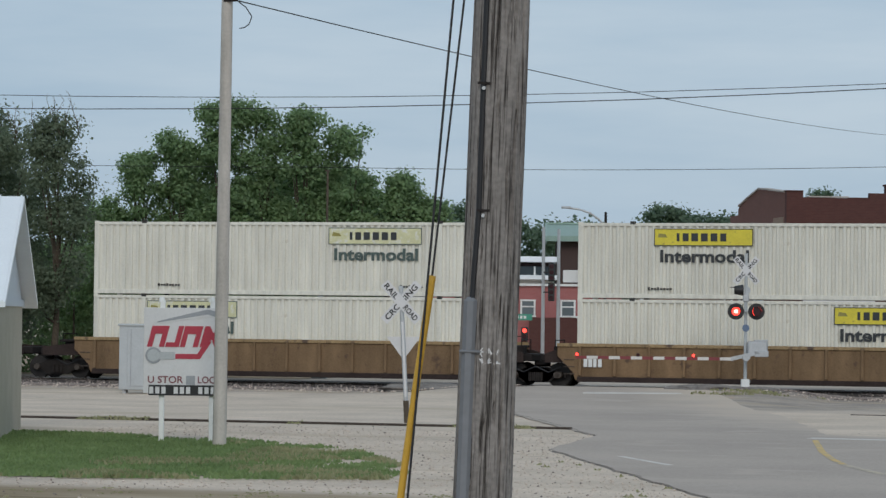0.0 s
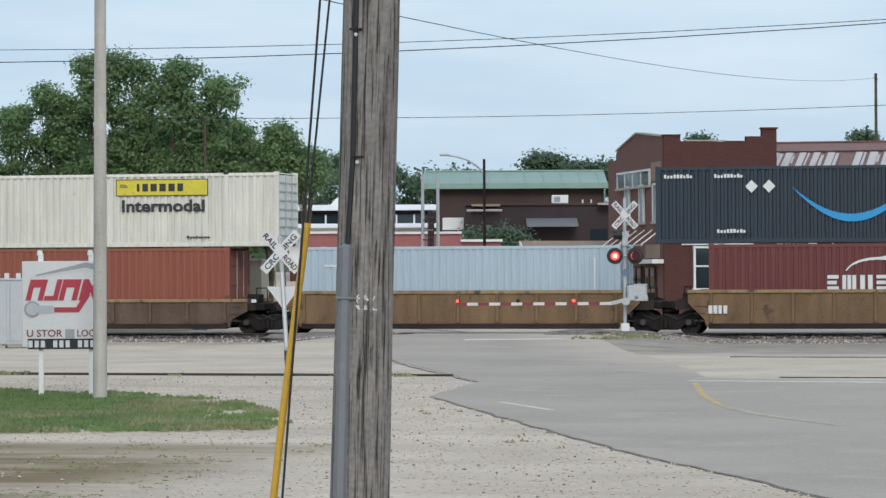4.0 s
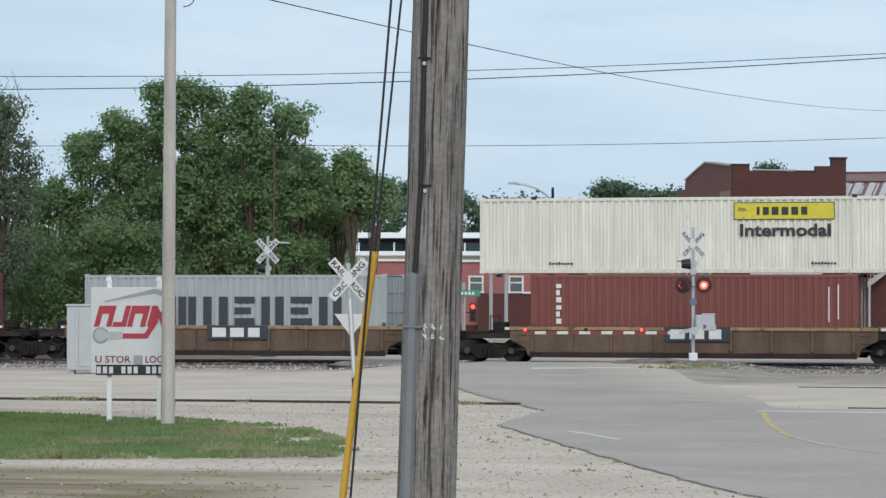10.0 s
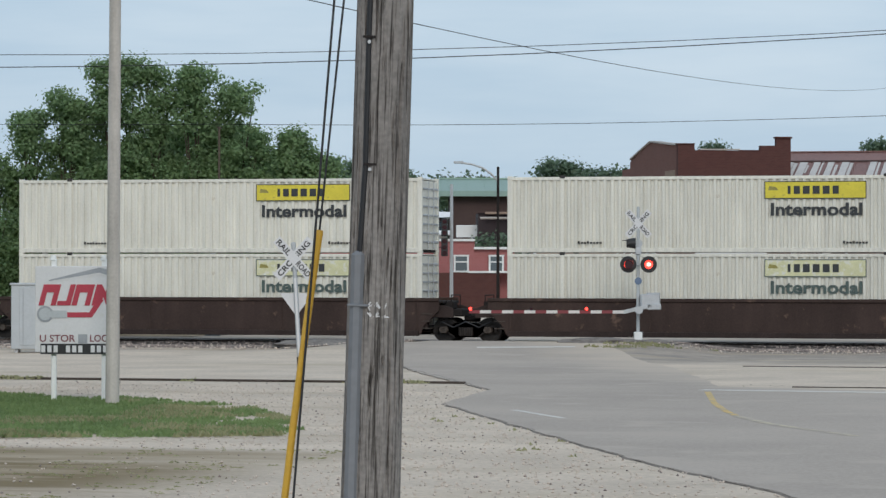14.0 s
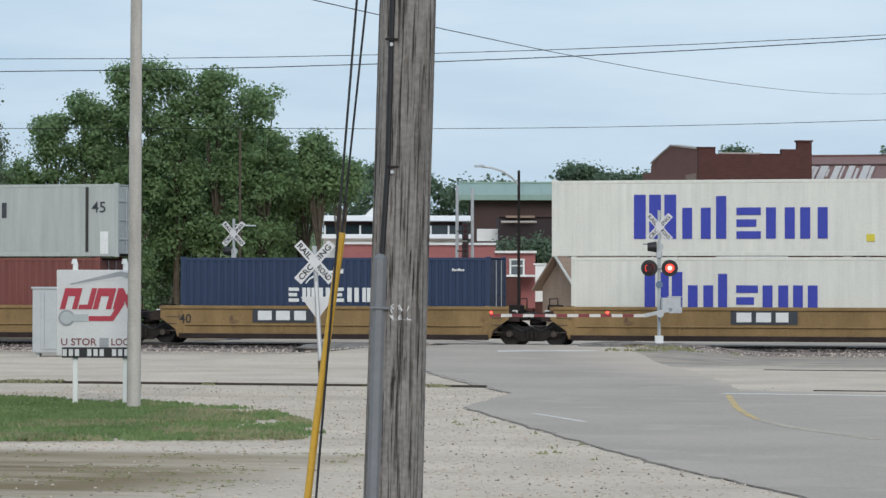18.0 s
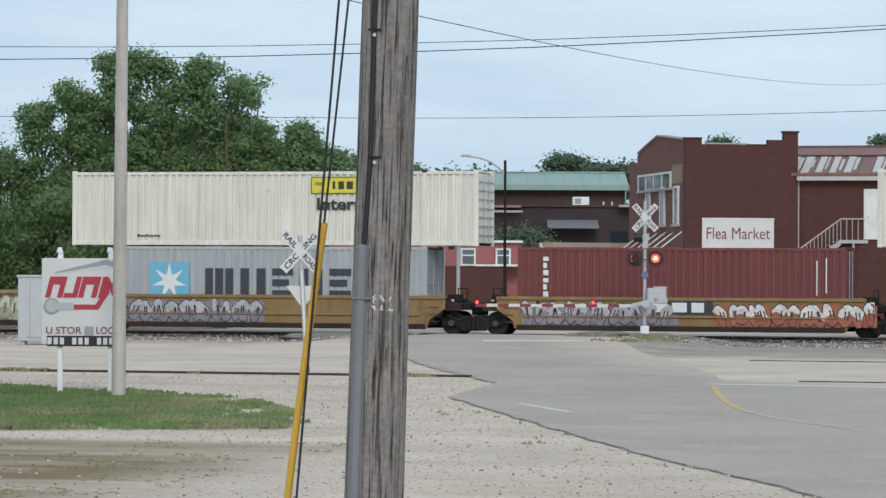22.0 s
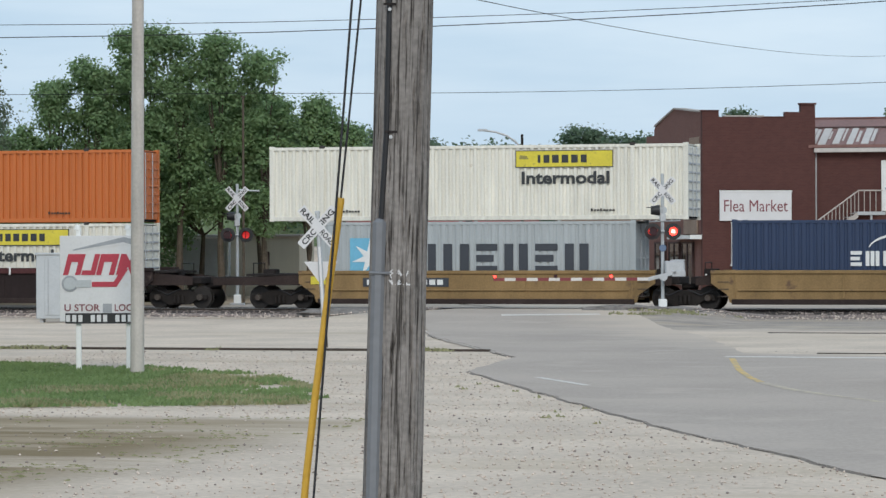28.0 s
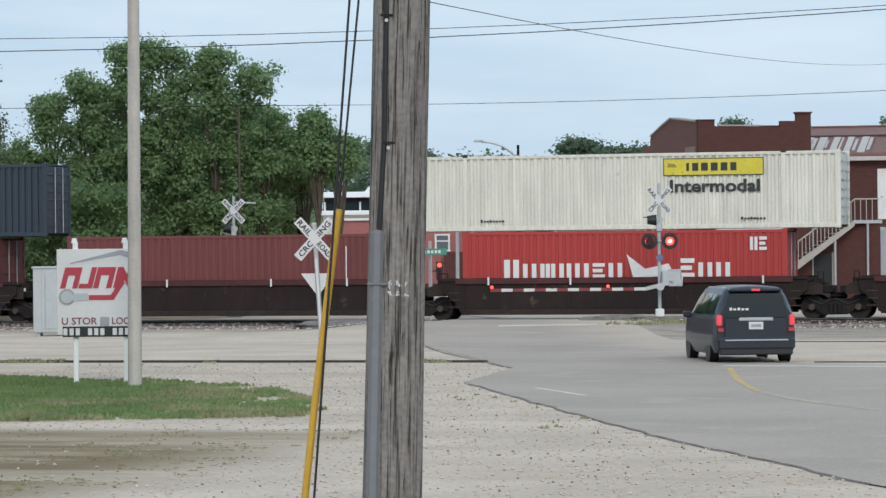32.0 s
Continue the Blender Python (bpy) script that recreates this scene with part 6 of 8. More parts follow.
# x runs along the gable end, y into the building's length
W_, E_, A_ = 11.3, 3.05, 5.25
part("wall", box(W_ / 2, 7.0, E_ / 2, W_, 14.0, E_), M["block"], shed)
part("gable", prism([(0, E_), (W_, E_), (W_ / 2, A_)], "y", 0.0, 0.18), M["gable_white"], shed, "pale grey sheet gable")
part("gable_trim", box(W_ / 2, -0.02, E_, W_ + 0.2, 0.06, 0.16), M["gable_white"], shed)
for sgn in (-1, 1):
    a = (-0.5, E_ - 0.12) if sgn < 0 else (W_ + 0.5, E_ - 0.12)
    pts = [a, (W_ / 2, A_ + 0.1), (W_ / 2, A_ + 0.22), (a[0], a[1] + 0.12)]
    slope = part("roof_slope", prism(pts, "y", -0.35, 14.3), M["roof_white"], shed, "white metal roof slope")
    for k in range(30):
        u = k * 0.48
        part("seam", prism([(a[0], a[1] + 0.12), (W_ / 2, A_ + 0.22), (W_ / 2, A_ + 0.25), (a[0], a[1] + 0.15)], "y", -0.3 + u, -0.26 + u) if k == 0 else seam_mesh, M["roof_white"], slope).location = (0, u if k else 0, 0)
        if k == 0:
            seam_mesh = slope.children[0].data

# ---- flea market building ----
brick = thing("brick_building", "two-storey dark red brick building with stepped parapet and market sign", "building", pose(-26.62, 148.18, 0.3, 0, 0, 23))
Z0 = 0.3


def bz(z):
    return z - Z0


SIDE, DEEP = 5.5, 11.0
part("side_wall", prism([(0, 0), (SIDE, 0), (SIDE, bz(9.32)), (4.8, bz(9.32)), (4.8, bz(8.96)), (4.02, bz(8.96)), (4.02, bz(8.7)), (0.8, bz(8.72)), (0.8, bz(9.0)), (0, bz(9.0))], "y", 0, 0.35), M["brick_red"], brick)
part("front_wall", prism([(0.36, 0), (DEEP, 0), (DEEP, bz(8.48)), (10.75, bz(8.62)), (8.8, bz(8.93)), (6.06, bz(9.33)), (0.36, bz(8.95))], "x", 0, 0.35), M["brick_front"], brick, "weathered street front with a gabled parapet")
part("wing_wall", prism([(DEEP + 0.01, 0), (13.4, 0), (13.4, bz(8.2)), (DEEP + 0.01, bz(8.2))], "x", 0.1, 0.4), M["brick_front"], brick, "lower brick wing behind the gabled front")
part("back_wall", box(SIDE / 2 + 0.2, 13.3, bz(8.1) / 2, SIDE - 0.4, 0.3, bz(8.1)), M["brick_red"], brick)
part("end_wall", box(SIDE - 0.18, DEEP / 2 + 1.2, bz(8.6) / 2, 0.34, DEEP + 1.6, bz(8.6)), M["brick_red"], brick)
part("flat_roof", box(SIDE / 2, DEEP / 2 + 1.0, bz(8.15), SIDE - 0.8, DEEP + 1.2, 0.12), M["tar"], brick)
part("coping", box(2.04, 0.17, bz(8.76), 1.95, 0.4, 0.06), M["coping"], brick)
part("coping", box(3.5, 0.17, bz(8.72), 0.95, 0.4, 0.05), M["brick_red"], brick)
part("chimney_cap", box(5.15, 0.17, bz(9.35), 0.8, 0.5, 0.08), M["brick_red"], brick)
part("corner_cap", box(0.38, 0.17, bz(9.02), 0.86, 0.45, 0.05), M["brick_red"], brick)
for (ya, za), (yb, zb) in (((0.4, 8.95), (6.06, 9.33)), ((6.06, 9.33), (8.8, 8.93)), ((8.8, 8.93), (10.75, 8.62))):
    part("front_coping", prism([(ya, bz(za)), (yb, bz(zb)), (yb, bz(zb) + 0.07), (ya, bz(za) + 0.07)], "x", -0.08, 0.42), M["coping"], brick)


def window_on_x(parent, y, z, w, h, panes=2, glassy="pane", trim="frame"):
    """A framed window in a wall that faces -x."""
    wd = part("window", box(-0.03, y, z, 0.1, w, h), M[glassy], parent)
    part("frame", box(-0.06, y, z + h / 2, 0.12, w + 0.14, 0.1), M[trim], wd)
    part("sill", box(-0.1, y, z - h / 2, 0.2, w + 0.2, 0.1), M["coping"], wd)
    for k in range(panes + 1):
        part("mullion", box(-0.07, y - w / 2 + w * k / panes, z, 0.1, 0.09, h), M[trim], wd)
    return wd


def window_on_y(parent, x, z, w, h, panes=2, rails=1, glassy="pane"):
    """A framed window in a wall that faces -y."""
    wd = part("window", box(x, -0.03, z, w, 0.1, h), M[glassy], parent)
    part("frame", box(x, -0.06, z + h / 2, w + 0.14, 0.12, 0.1), M["frame"], wd)
    part("sill", box(x, -0.1, z - h / 2, w + 0.2, 0.2, 0.1), M["frame"], wd)
    for k in range(panes + 1):
        part("mullion", box(x - w / 2 + w * k / panes, -0.07, z, 0.11, 0.1, h), M["frame"], wd)
    for k in range(1, rails + 1):
        part("rail", box(x, -0.07, z - h / 2 + h * k / (rails + 1) + 0.1, w, 0.09, 0.08), M["frame"], wd)
    return wd


window_on_x(brick, 6.6, bz(7.06), 7.4, 0.8, 4, "glass")
for y in (1.65, 4.7, 8.0):
    window_on_x(brick, y, bz(5.8), 0.95, 1.85, 1)
part("pale_patch", box(-0.012, 1.7, bz(7.35), 0.02, 2.2, 0.9), M["shingle"], brick, "weathered paler brick patch")
for y in (3.0, 6.0, 9.3):
    window_on_x(brick, y, bz(1.75), 2.4, 2.0, 2, "glass", "wall_dark")
window_on_y(brick, 2.62, bz(2.68), 2.37, 2.0, 2, 1, "glass")
part("door_hood", box(-0.3, 2.7, bz(3.02), 0.56, 5.2, 0.2), M["frame"], brick, "narrow white hood over the street door")
part("wall_board", box(-0.06, 2.3, bz(3.5), 0.08, 2.9, 0.66), M["shingle"], brick, "pale weathered board above the hood")
awn = part("awning_frame", box(-1.02, 5.2, bz(3.8), 0.08, 9.6, 0.06), M["galv"], brick)
for k in range(6):
    part("awning_rod", rod((-0.05, 0.55 + k * 1.8, bz(4.55)), (-1.02, 0.55 + k * 1.8, bz(3.82)), 0.03, n=6), M["frame"], awn)
board = part("market_board", box(2.56, -0.07, bz(4.48), 3.5, 0.08, 1.4, 0.01), M["sign_white"], brick, "white board lettered in faded red")
part("lettering", lettering("Flea Market", 0.58, M["brown_ink"], 0.008, 3.1, 0.0), None, board).location = (1.02, -0.115, bz(4.22))
part("board_rim", box(2.56, -0.1, bz(5.2), 3.55, 0.05, 0.05), M["frame"], board)

ext = thing("brick_annex", "lower brick annex with a patched rusty metal roof", "building", pose(-21.655, 150.559, 0.3, 0, 0, 2))
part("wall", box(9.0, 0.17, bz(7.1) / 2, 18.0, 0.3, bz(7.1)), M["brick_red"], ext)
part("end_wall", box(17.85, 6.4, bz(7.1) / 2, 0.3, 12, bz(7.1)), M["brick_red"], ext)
RIDGE, BACK = bz(8.86), 5.4
rise = (RIDGE - bz(7.38)) / (BACK + 0.35)
roof = part("roof_slope", prism([(-0.35, bz(7.25)), (BACK, RIDGE - 0.13), (BACK, RIDGE), (-0.35, bz(7.38))], "x", -2.2, 18.2), M["roof_rust"], ext)
part("roof_back", prism([(BACK + 0.01, RIDGE), (12.6, bz(7.4)), (12.6, bz(7.28)), (BACK + 0.01, RIDGE - 0.13)], "x", -2.0, 18.2), M["roof_rust"], ext)
part("ridge_cap", box(8.1, BACK, RIDGE + 0.02, 20.2, 0.3, 0.06), M["roof_rust"], roof)
SHEET_TOP = 0.6
part("flashing", prism([(-0.35 + 5.75 * SHEET_TOP, bz(7.385) + rise * 5.75 * SHEET_TOP), (-0.25 + 5.75 * SHEET_TOP, bz(7.4) + rise * 5.75 * SHEET_TOP), (-0.25 + 5.75 * SHEET_TOP, bz(7.49) + rise * 5.75 * SHEET_TOP), (-0.35 + 5.75 * SHEET_TOP, bz(7.47) + rise * 5.75 * SHEET_TOP)], "x", -1.2, 18.1), M["wall_dark"], roof, "dark flashing above the pale sheets")
rr = random.Random(11)
for k in range(28):
    x = -1.15 + k * 0.68
    u0, u1 = rr.uniform(0.0, 0.04), SHEET_TOP - 0.01
    if rr.random() < 0.85:
        # each sheet leans a little along the slope, with a worn upper end
        for w0, w1, ua, ub in ((0.0, rr.uniform(0.3, 0.4), u0, u1), (0.4, rr.uniform(0.48, 0.6), u0 + rr.uniform(0, 0.2), u1 - rr.uniform(0, 0.12))):
            ya, yb = -0.35 + 5.75 * ua, -0.35 + 5.75 * ub
            za, zb = bz(7.385) + rise * 5.75 * ua, bz(7.385) + rise * 5.75 * ub
            part("roof_sheet", prism([(ya, za), (yb, zb), (yb, zb + 0.03), (ya, za + 0.03)], "x", x + w0, x + w1), M["roof_pale"], roof)
    yt = -0.35 + 5.75 * SHEET_TOP
    zt = bz(7.38) + rise * 5.75 * SHEET_TOP
    part("roof_rib", prism([(-0.35, bz(7.38)), (yt, zt), (yt, zt + 0.04), (-0.35, bz(7.42))], "x", x + 0.61, x + 0.65), M["roof_rust"], roof)
part("gutter", box(9.1, -0.36, bz(7.12), 18.1, 0.16, 0.2, 0.02), M["roof_pale"], ext)
part("soffit", box(9.1, -0.15, bz(7.06), 18.1, 0.4, 0.06), M["roof_pale"], ext)
part("downpipe", rod((0.1, -0.06, 0), (0.1, -0.06, bz(7.1)), 0.045), M["galv"], ext)
door_leaf = part("upper_door", box(3.85, -0.02, bz(5.43), 1.3, 0.08, 2.4, 0.01), M["frame"], ext, "pale upper door at the stair head")
part("door_handle", rod((3.4, -0.12, bz(5.3)), (3.4, -0.06, bz(5.3)), 0.04), M["chrome"], door_leaf)
window_on_y(ext, 6.4, bz(1.9), 1.6, 1.2, 1, 0, "glass")
low_door = part("lower_door", box(0.55, -0.03, bz(1.6), 0.95, 0.08, 2.1, 0.01), M["trim_black"], ext, "dark door under the stair")
for x in (0.05, 1.05):
    part("jamb", box(x, -0.05, bz(1.6), 0.07, 0.1, 2.15), M["coping"], low_door)
stair = thing("outside_stair", "steel outside stair with pale railings up the annex wall", "stairs", pose(-26.62, 148.18, 0.3, 0, 0, 23))
sx0, sz0, sx1, sz1 = 3.1, bz(1.15), 7.35, bz(4.2)
part("landing", prism([(7.3, -0.95), (9.9, -0.95), (9.9, -1.0 + 0.9), (7.3, 0.1)], "z", sz1 - 0.16, sz1), M["galv"], stair)
for y in (-0.9, 0.28):
    part("stringer", prism([(sx0, sz0 - 0.12), (sx0 + 0.2, sz0 - 0.2), (sx1, sz1 - 0.26), (sx1, sz1), (sx0, sz0 + 0.14)], "y", y - 0.04, y + 0.04), M["coping"], stair, "pale stair stringer")
for k in range(17):
    u = (k + 0.5) / 17
    part("tread", box(sx0 + (sx1 - sx0) * u, -0.3, sz0 + (sz1 - sz0) * u, 0.27, 1.1, 0.04), M["galv"], stair)
rail_y = -0.95
part("handrail", rod((sx0, rail_y, sz0 + 1.0), (sx1, rail_y, sz1 + 1.0), 0.035), M["coping"], stair)
part("handrail", rod((sx1, rail_y, sz1 + 1.0), (9.9, rail_y, sz1 + 1.0), 0.035), M["coping"], stair)
for k in range(24):
    u = k / 23
    x, z = sx0 + (sx1 - sx0) * u, sz0 + (sz1 - sz0) * u
    part("baluster", rod((x, rail_y, z), (x, rail_y, z + 1.0), 0.022, n=6), M["coping"], stair)
for k in range(9):
    x = sx1 + (9.9 - sx1) * (k + 1) / 9
    part("baluster", rod((x, rail_y, sz1), (x, rail_y, sz1 + 1.0), 0.022, n=6), M["coping"], stair)
for x in (6.4, 8.0, 9.8):
    part("support_post", rod((x, -0.85, -0.2), (x, -0.85, min(sz1, sz0 + (sz1 - sz0) * max(0, (x - sx0) / (sx1 - sx0))) - 0.1), 0.06), M["galv"], stair)

# ---- town behind ----
VIEW = 15.06
hall = thing("green_roof_hall", "long dark brown hall with a pale green metal roof", "building", pose(-58.2, 227.7, 4.0, 0, 0, VIEW))
part("wall", box(6.4, 5, 2.4, 12.6, 10, 4.9), M["wall_dark"], hall)
part("foundation", box(6.4, 5, -0.75, 12.5, 9.9, 1.4), M["wall_dark"], hall)
gr = part("roof", prism([(-0.8, 4.75), (5, 6.05), (10.8, 4.75), (10.8, 4.6), (-0.8, 4.6)], "x", -0.6, 12.9), M["roof_green"], hall)
part("fascia", box(6.15, -0.82, 4.78, 13.5, 0.1, 0.4), M["roof_green"], gr)
part("ridge_cap", box(6.15, 5, 6.08, 13.5, 0.5, 0.08), M["roof_ridge"], gr, "paler green ridge cap")
part("downpipe", rod((12.6, -0.7, 0), (12.6, -0.7, 4.6), 0.06, n=8), M["roof_green"], gr)
part("fascia", prism([(-0.9, 4.55), (5, 5.9), (5, 6.1), (-0.9, 4.95)], "x", -0.75, -0.6), M["roof_green"], gr)
for k in range(10):
    part("roof_seam", prism([(-0.8, 4.75), (5, 6.05), (5, 6.1), (-0.8, 4.8)], "x", k * 1.36, k * 1.36 + 0.06), M["roof_green"], gr)
for x in (2.5, 6.0):
    window_on_y(hall, x, 1.6, 1.5, 1.2, 2, 0, "glass")
low = thing("low_brown_block", "low flat-roofed dark brown commercial block", "building", pose(-50.2, 198.0, 2.4, 0, 0, VIEW))
part("wall", box(6.6, 4, 2.2, 10.1, 8, 4.4), M["wall_shade"], low)
part("foundation", box(6.6, 4, -0.8, 10.0, 7.9, 1.6), M["wall_shade"], low)
part("parapet", box(6.6, -0.05, 4.42, 10.2, 0.2, 0.12), M["wall_dark"], low)
part("canopy", box(2.9, -0.5, 4.36, 1.85, 0.9, 0.14), M["shingle"], low)
part("canopy", box(10.7, -0.5, 4.42, 1.15, 0.9, 0.13), M["coping"], low)
part("awning", prism([(-1.6, 2.95), (-0.02, 3.45), (-0.02, 3.53), (-1.6, 3.05)], "x", 5.5, 8.8), M["conduit"], low, "grey sloping shop awning")
unit = part("cooling_unit", box(7.75, 1.0, 4.75, 1.05, 0.8, 0.55, 0.03), M["white"], low)
part("unit_grille", box(7.55, 0.59, 4.75, 0.4, 0.02, 0.36), M["grey_ink"], unit)
for x in (9.2, 9.75):
    part("vent_pipe", rod((x, 0.4, 4.4), (x, 0.4, 4.72), 0.05, n=8), M["frame"], low)
part("shop_door", box(10.2, -0.03, 1.6, 1.1, 0.08, 2.4), M["glass"], low)

pink = thing("pink_brick_row", "pink painted brick shop row with white coping", "building", pose(-54.6, 182.05, 1.0, 0, 0, VIEW))
part("wall", box(4.7, 4, 1.92, 9.4, 8, 3.84), M["brick_pink"], pink)
part("foundation", box(5.8, 3.6, -0.5, 11.7, 7.1, 1.0), M["brick_red"], pink)
part("wall", box(10.6, 3.6, 1.66, 2.4, 7, 3.32), M["brick_pink"], pink)
for x0, x1, z in ((0, 4.6, 3.9), (4.6, 9.4, 3.86), (9.4, 11.85, 3.38)):
    part("coping", box((x0 + x1) / 2, -0.02, z, x1 - x0 + 0.06, 0.3, 0.14), M["frame"], pink)
for x in (1.0, 3.4, 6.2, 8.6, 10.7):
    window_on_y(pink, x, 2.45, 0.8, 0.95, 1, 1)
part("lower_wall", box(8.6, -0.6, 0.45, 4.6, 1.2, 2.9), M["brick_red"], pink, "dark brick ground-floor front")
part("lower_coping", box(10.4, -0.65, 1.95, 2.8, 1.3, 0.12), M["frame"], pink)
part("shop_door", box(4.3, -0.06, 1.0, 1.1, 0.12, 2.0), M["frame"], pink)
white_gable = thing("white_gable_shed", "small white building with a stepped gable", "building", pose(-43.3, 185.2, 1.4, 0, 0, VIEW))
part("wall", prism([(0, 0), (1.0, 0), (1.0, 1.7), (0.75, 2.2), (0, 2.2)], "y", 0, 5), M["white"], white_gable)
part("roof", box(0.36, 2.5, 2.25, 0.8, 5.2, 0.1), M["frame"], white_gable)
part("foundation", box(0.5, 2.5, -0.6, 0.96, 4.9, 1.2), M["brick_red"], white_gable)

store = thing("white_roofed_store", "white-roofed store with a dark window band", "building", pose(-62.8, 205.75, 2.6, 0, 0, VIEW))
part("wall", box(4.9, 4, 1.6, 9.8, 8, 3.2), M["white"], store)
part("foundation", box(4.9, 4, -0.7, 9.7, 7.9, 1.4), M["brick_red"], store)
part("window_band", box(4.9, -0.04, 3.45, 9.8, 0.1, 0.65), M["glass"], store)
for k in range(9):
    part("window_post", box(0.1 + k * 1.2, -0.08, 3.45, 0.12, 0.1, 0.65), M["frame"], store)
part("upper_wall", box(4.9, 4.2, 3.6, 9.7, 7.8, 0.9), M["wall_dark"], store)
part("roof_slab", box(4.9, 3.7, 4.25, 10.2, 9, 0.38, 0.03), M["roof_white"], store)
part("lower_canopy", box(4.9, -1.2, 3.0, 10.2, 2.4, 0.3, 0.03), M["roof_white"], store)
part("roof_vent", prism([(-0.6, 0), (0.6, 0), (0.0, 0.6)], "y", 0, 1.2), M["white"], store).location = (3.3, 1.0, 4.4)
awn2 = thing("white_canopy", "white flat canopy over parked cars", "canopy", pose(-56.2, 200.0, 2.2, 0, 0, VIEW))
part("slab", box(3.9, 1.5, 2.68, 7.3, 3.0, 0.4, 0.03), M["roof_white"], awn2)
part("sign_box", box(6.5, 0.6, 3.44, 2.1, 0.6, 0.8, 0.03), M["white"], awn2)
for x in (0.5, 3.9, 7.2):
    part("post", box(x, 0.3, 0.75, 0.18, 0.18, 3.5), M["frame"], awn2)

back_shed = thing("pale_shed", "low pale beige shed beyond the trees", "shed", pose(-56.4, 150.0, ground_z(-54, 150), 0, 0, 4))
part("wall", box(4.5, 1.6, 1.5, 9.0, 3.2, 3.0), M["beige"], back_shed)
part("roof", box(4.5, 1.6, 3.06, 9.2, 3.5, 0.12, 0.02), M["coping"], back_shed)
part("dark_opening", box(7.3, -0.02, 1.9, 0.35, 0.06, 0.7, 0.01), M["wall_dark"], back_shed)
part("door", box(4.6, -0.02, 1.1, 1.0, 0.06, 2.1, 0.01), M["white"], back_shed)

trailer = thing("box_trailer", "pale grey box trailer with white edges parked beyond the track", "trailer", pose(-52.55, 147.0, ground_z(-51, 147), 0, 0, 15.06))
body = part("body", box(1.25, 0.9, 1.95, 2.5, 1.8, 2.0, 0.03), M["galv"], trailer)
for x in (0.03, 2.47):
    part("edge_post", box(x, -0.02, 1.95, 0.1, 0.08, 2.04, 0.01), M["frame"], body, "white corner trim")
for z in (0.97, 2.95):
    part("edge_rail", box(1.25, -0.02, z, 2.36, 0.08, 0.1, 0.01), M["frame"], body, "white edge trim")
for x in (0.85, 1.7):
    wheel = part("wheel", rod((x, 0.02, 0.36), (x, 0.26, 0.36), 0.34, n=20), M["black"], trailer, "black tyre")
    part("rim", rod((x, 0.0, 0.36), (x, 0.05, 0.36), 0.19, n=16), M["galv"], wheel)
part("axle_beam", box(1.25, 0.9, 0.72, 1.6, 1.2, 0.5, 0.02), M["wall_dark"], trailer)

house = thing("tan_roof_house", "low beige house with a tan shingled gable roof", "house", pose(-35.29, 161.37, 0.4, 0, 0, 40))
part("wall", box(4.2, 2.2, 0.8, 8.2, 4.2, 2.25), M["beige"], house)
part("gable_wall", prism([(0.1, 0), (4.3, 0), (4.3, 1.95), (2.2, 3.5), (0.1, 1.95)], "x", 0.02, 0.16), M["shingle"], house, "brown boarded gable end")
for sgn, pts in ((-1, [(-0.4, 1.72), (2.2, 3.62), (2.2, 3.76), (-0.4, 1.86)]), (1, [(4.8, 1.72), (2.2, 3.62), (2.2, 3.76), (4.8, 1.86)])):
    sl = part("roof_slope", prism(pts, "x", -0.35, 8.8), M["shingle"], house)
    if sgn < 0:
        for k in range(7):
            u = (k + 0.5) / 7
            part("shingle_course", box(4.22, -0.4 + 2.6 * u, 1.87 + 1.9 * u, 9.1, 0.42, 0.012, turn=pose(0, 0, 0, 36)), M["shingle"], sl)
part("rake_board", prism([(-0.4, 1.66), (2.2, 3.56), (2.2, 3.74), (-0.4, 1.84)], "x", -0.4, -0.35), M["frame"], house)
for k in range(5):
    part("garage_panel", box(1.0 + k * 1.35, 0.06, 0.85, 1.15, 0.1, 1.5), M["white"], house)

lamp = thing("street_lamp", "curved-arm street lamp on a dark slender pole", "street lamp", pose(-37.2, 155.7, 0.9, 0, 0, VIEW))
part("pole", rod((0, 0, -1.2), (0, 0, 7.35), 0.085, 0.07), M["black_steel"], lamp)
armb = bmesh.new()
ap = [(0, 0, 6.6), (-0.35, 0, 7.0), (-0.8, 0, 7.3), (-1.35, 0, 7.48), (-1.9, 0, 7.55)]
for p, q in zip(ap, ap[1:]):
    rod(p, q, 0.05, 0.05, 8, armb)
part("arm", armb, M["galv"], lamp)
part("lantern", box(-2.0, 0, 7.57, 0.5, 0.2, 0.12, 0.03), M["galv"], lamp)
part("sign_arm", rod((-0.9, 0, 4.75), (0.9, 0, 4.75), 0.06), M["coping"], lamp)


def signal_pole(x, y, z, h, label, boards):
    ob = thing("traffic_signal", label, "traffic light", pose(x, y, z, 0, 0, VIEW), group="town traffic lights")
    part("pole", rod((0, 0, -1.5), (0, 0, h), 0.11, 0.09), M["galv"], ob)
    for hx, hz, lit in boards:
        hd = part("signal_head", box(hx, -0.2, hz, 0.36, 0.24, 1.0, 0.04), M["black"], ob)
        part("bracket", rod((0, -0.1, hz), (hx, -0.1, hz), 0.03), M["black_steel"], hd)
        for k in range(3):
            part("lens", rod((hx, -0.36, hz + 0.32 - k * 0.32), (hx, -0.33, hz + 0.32 - k * 0.32), 0.12, n=16), M["red_glow"] if lit and k == 0 else M["dark_lens"], hd)
    return ob


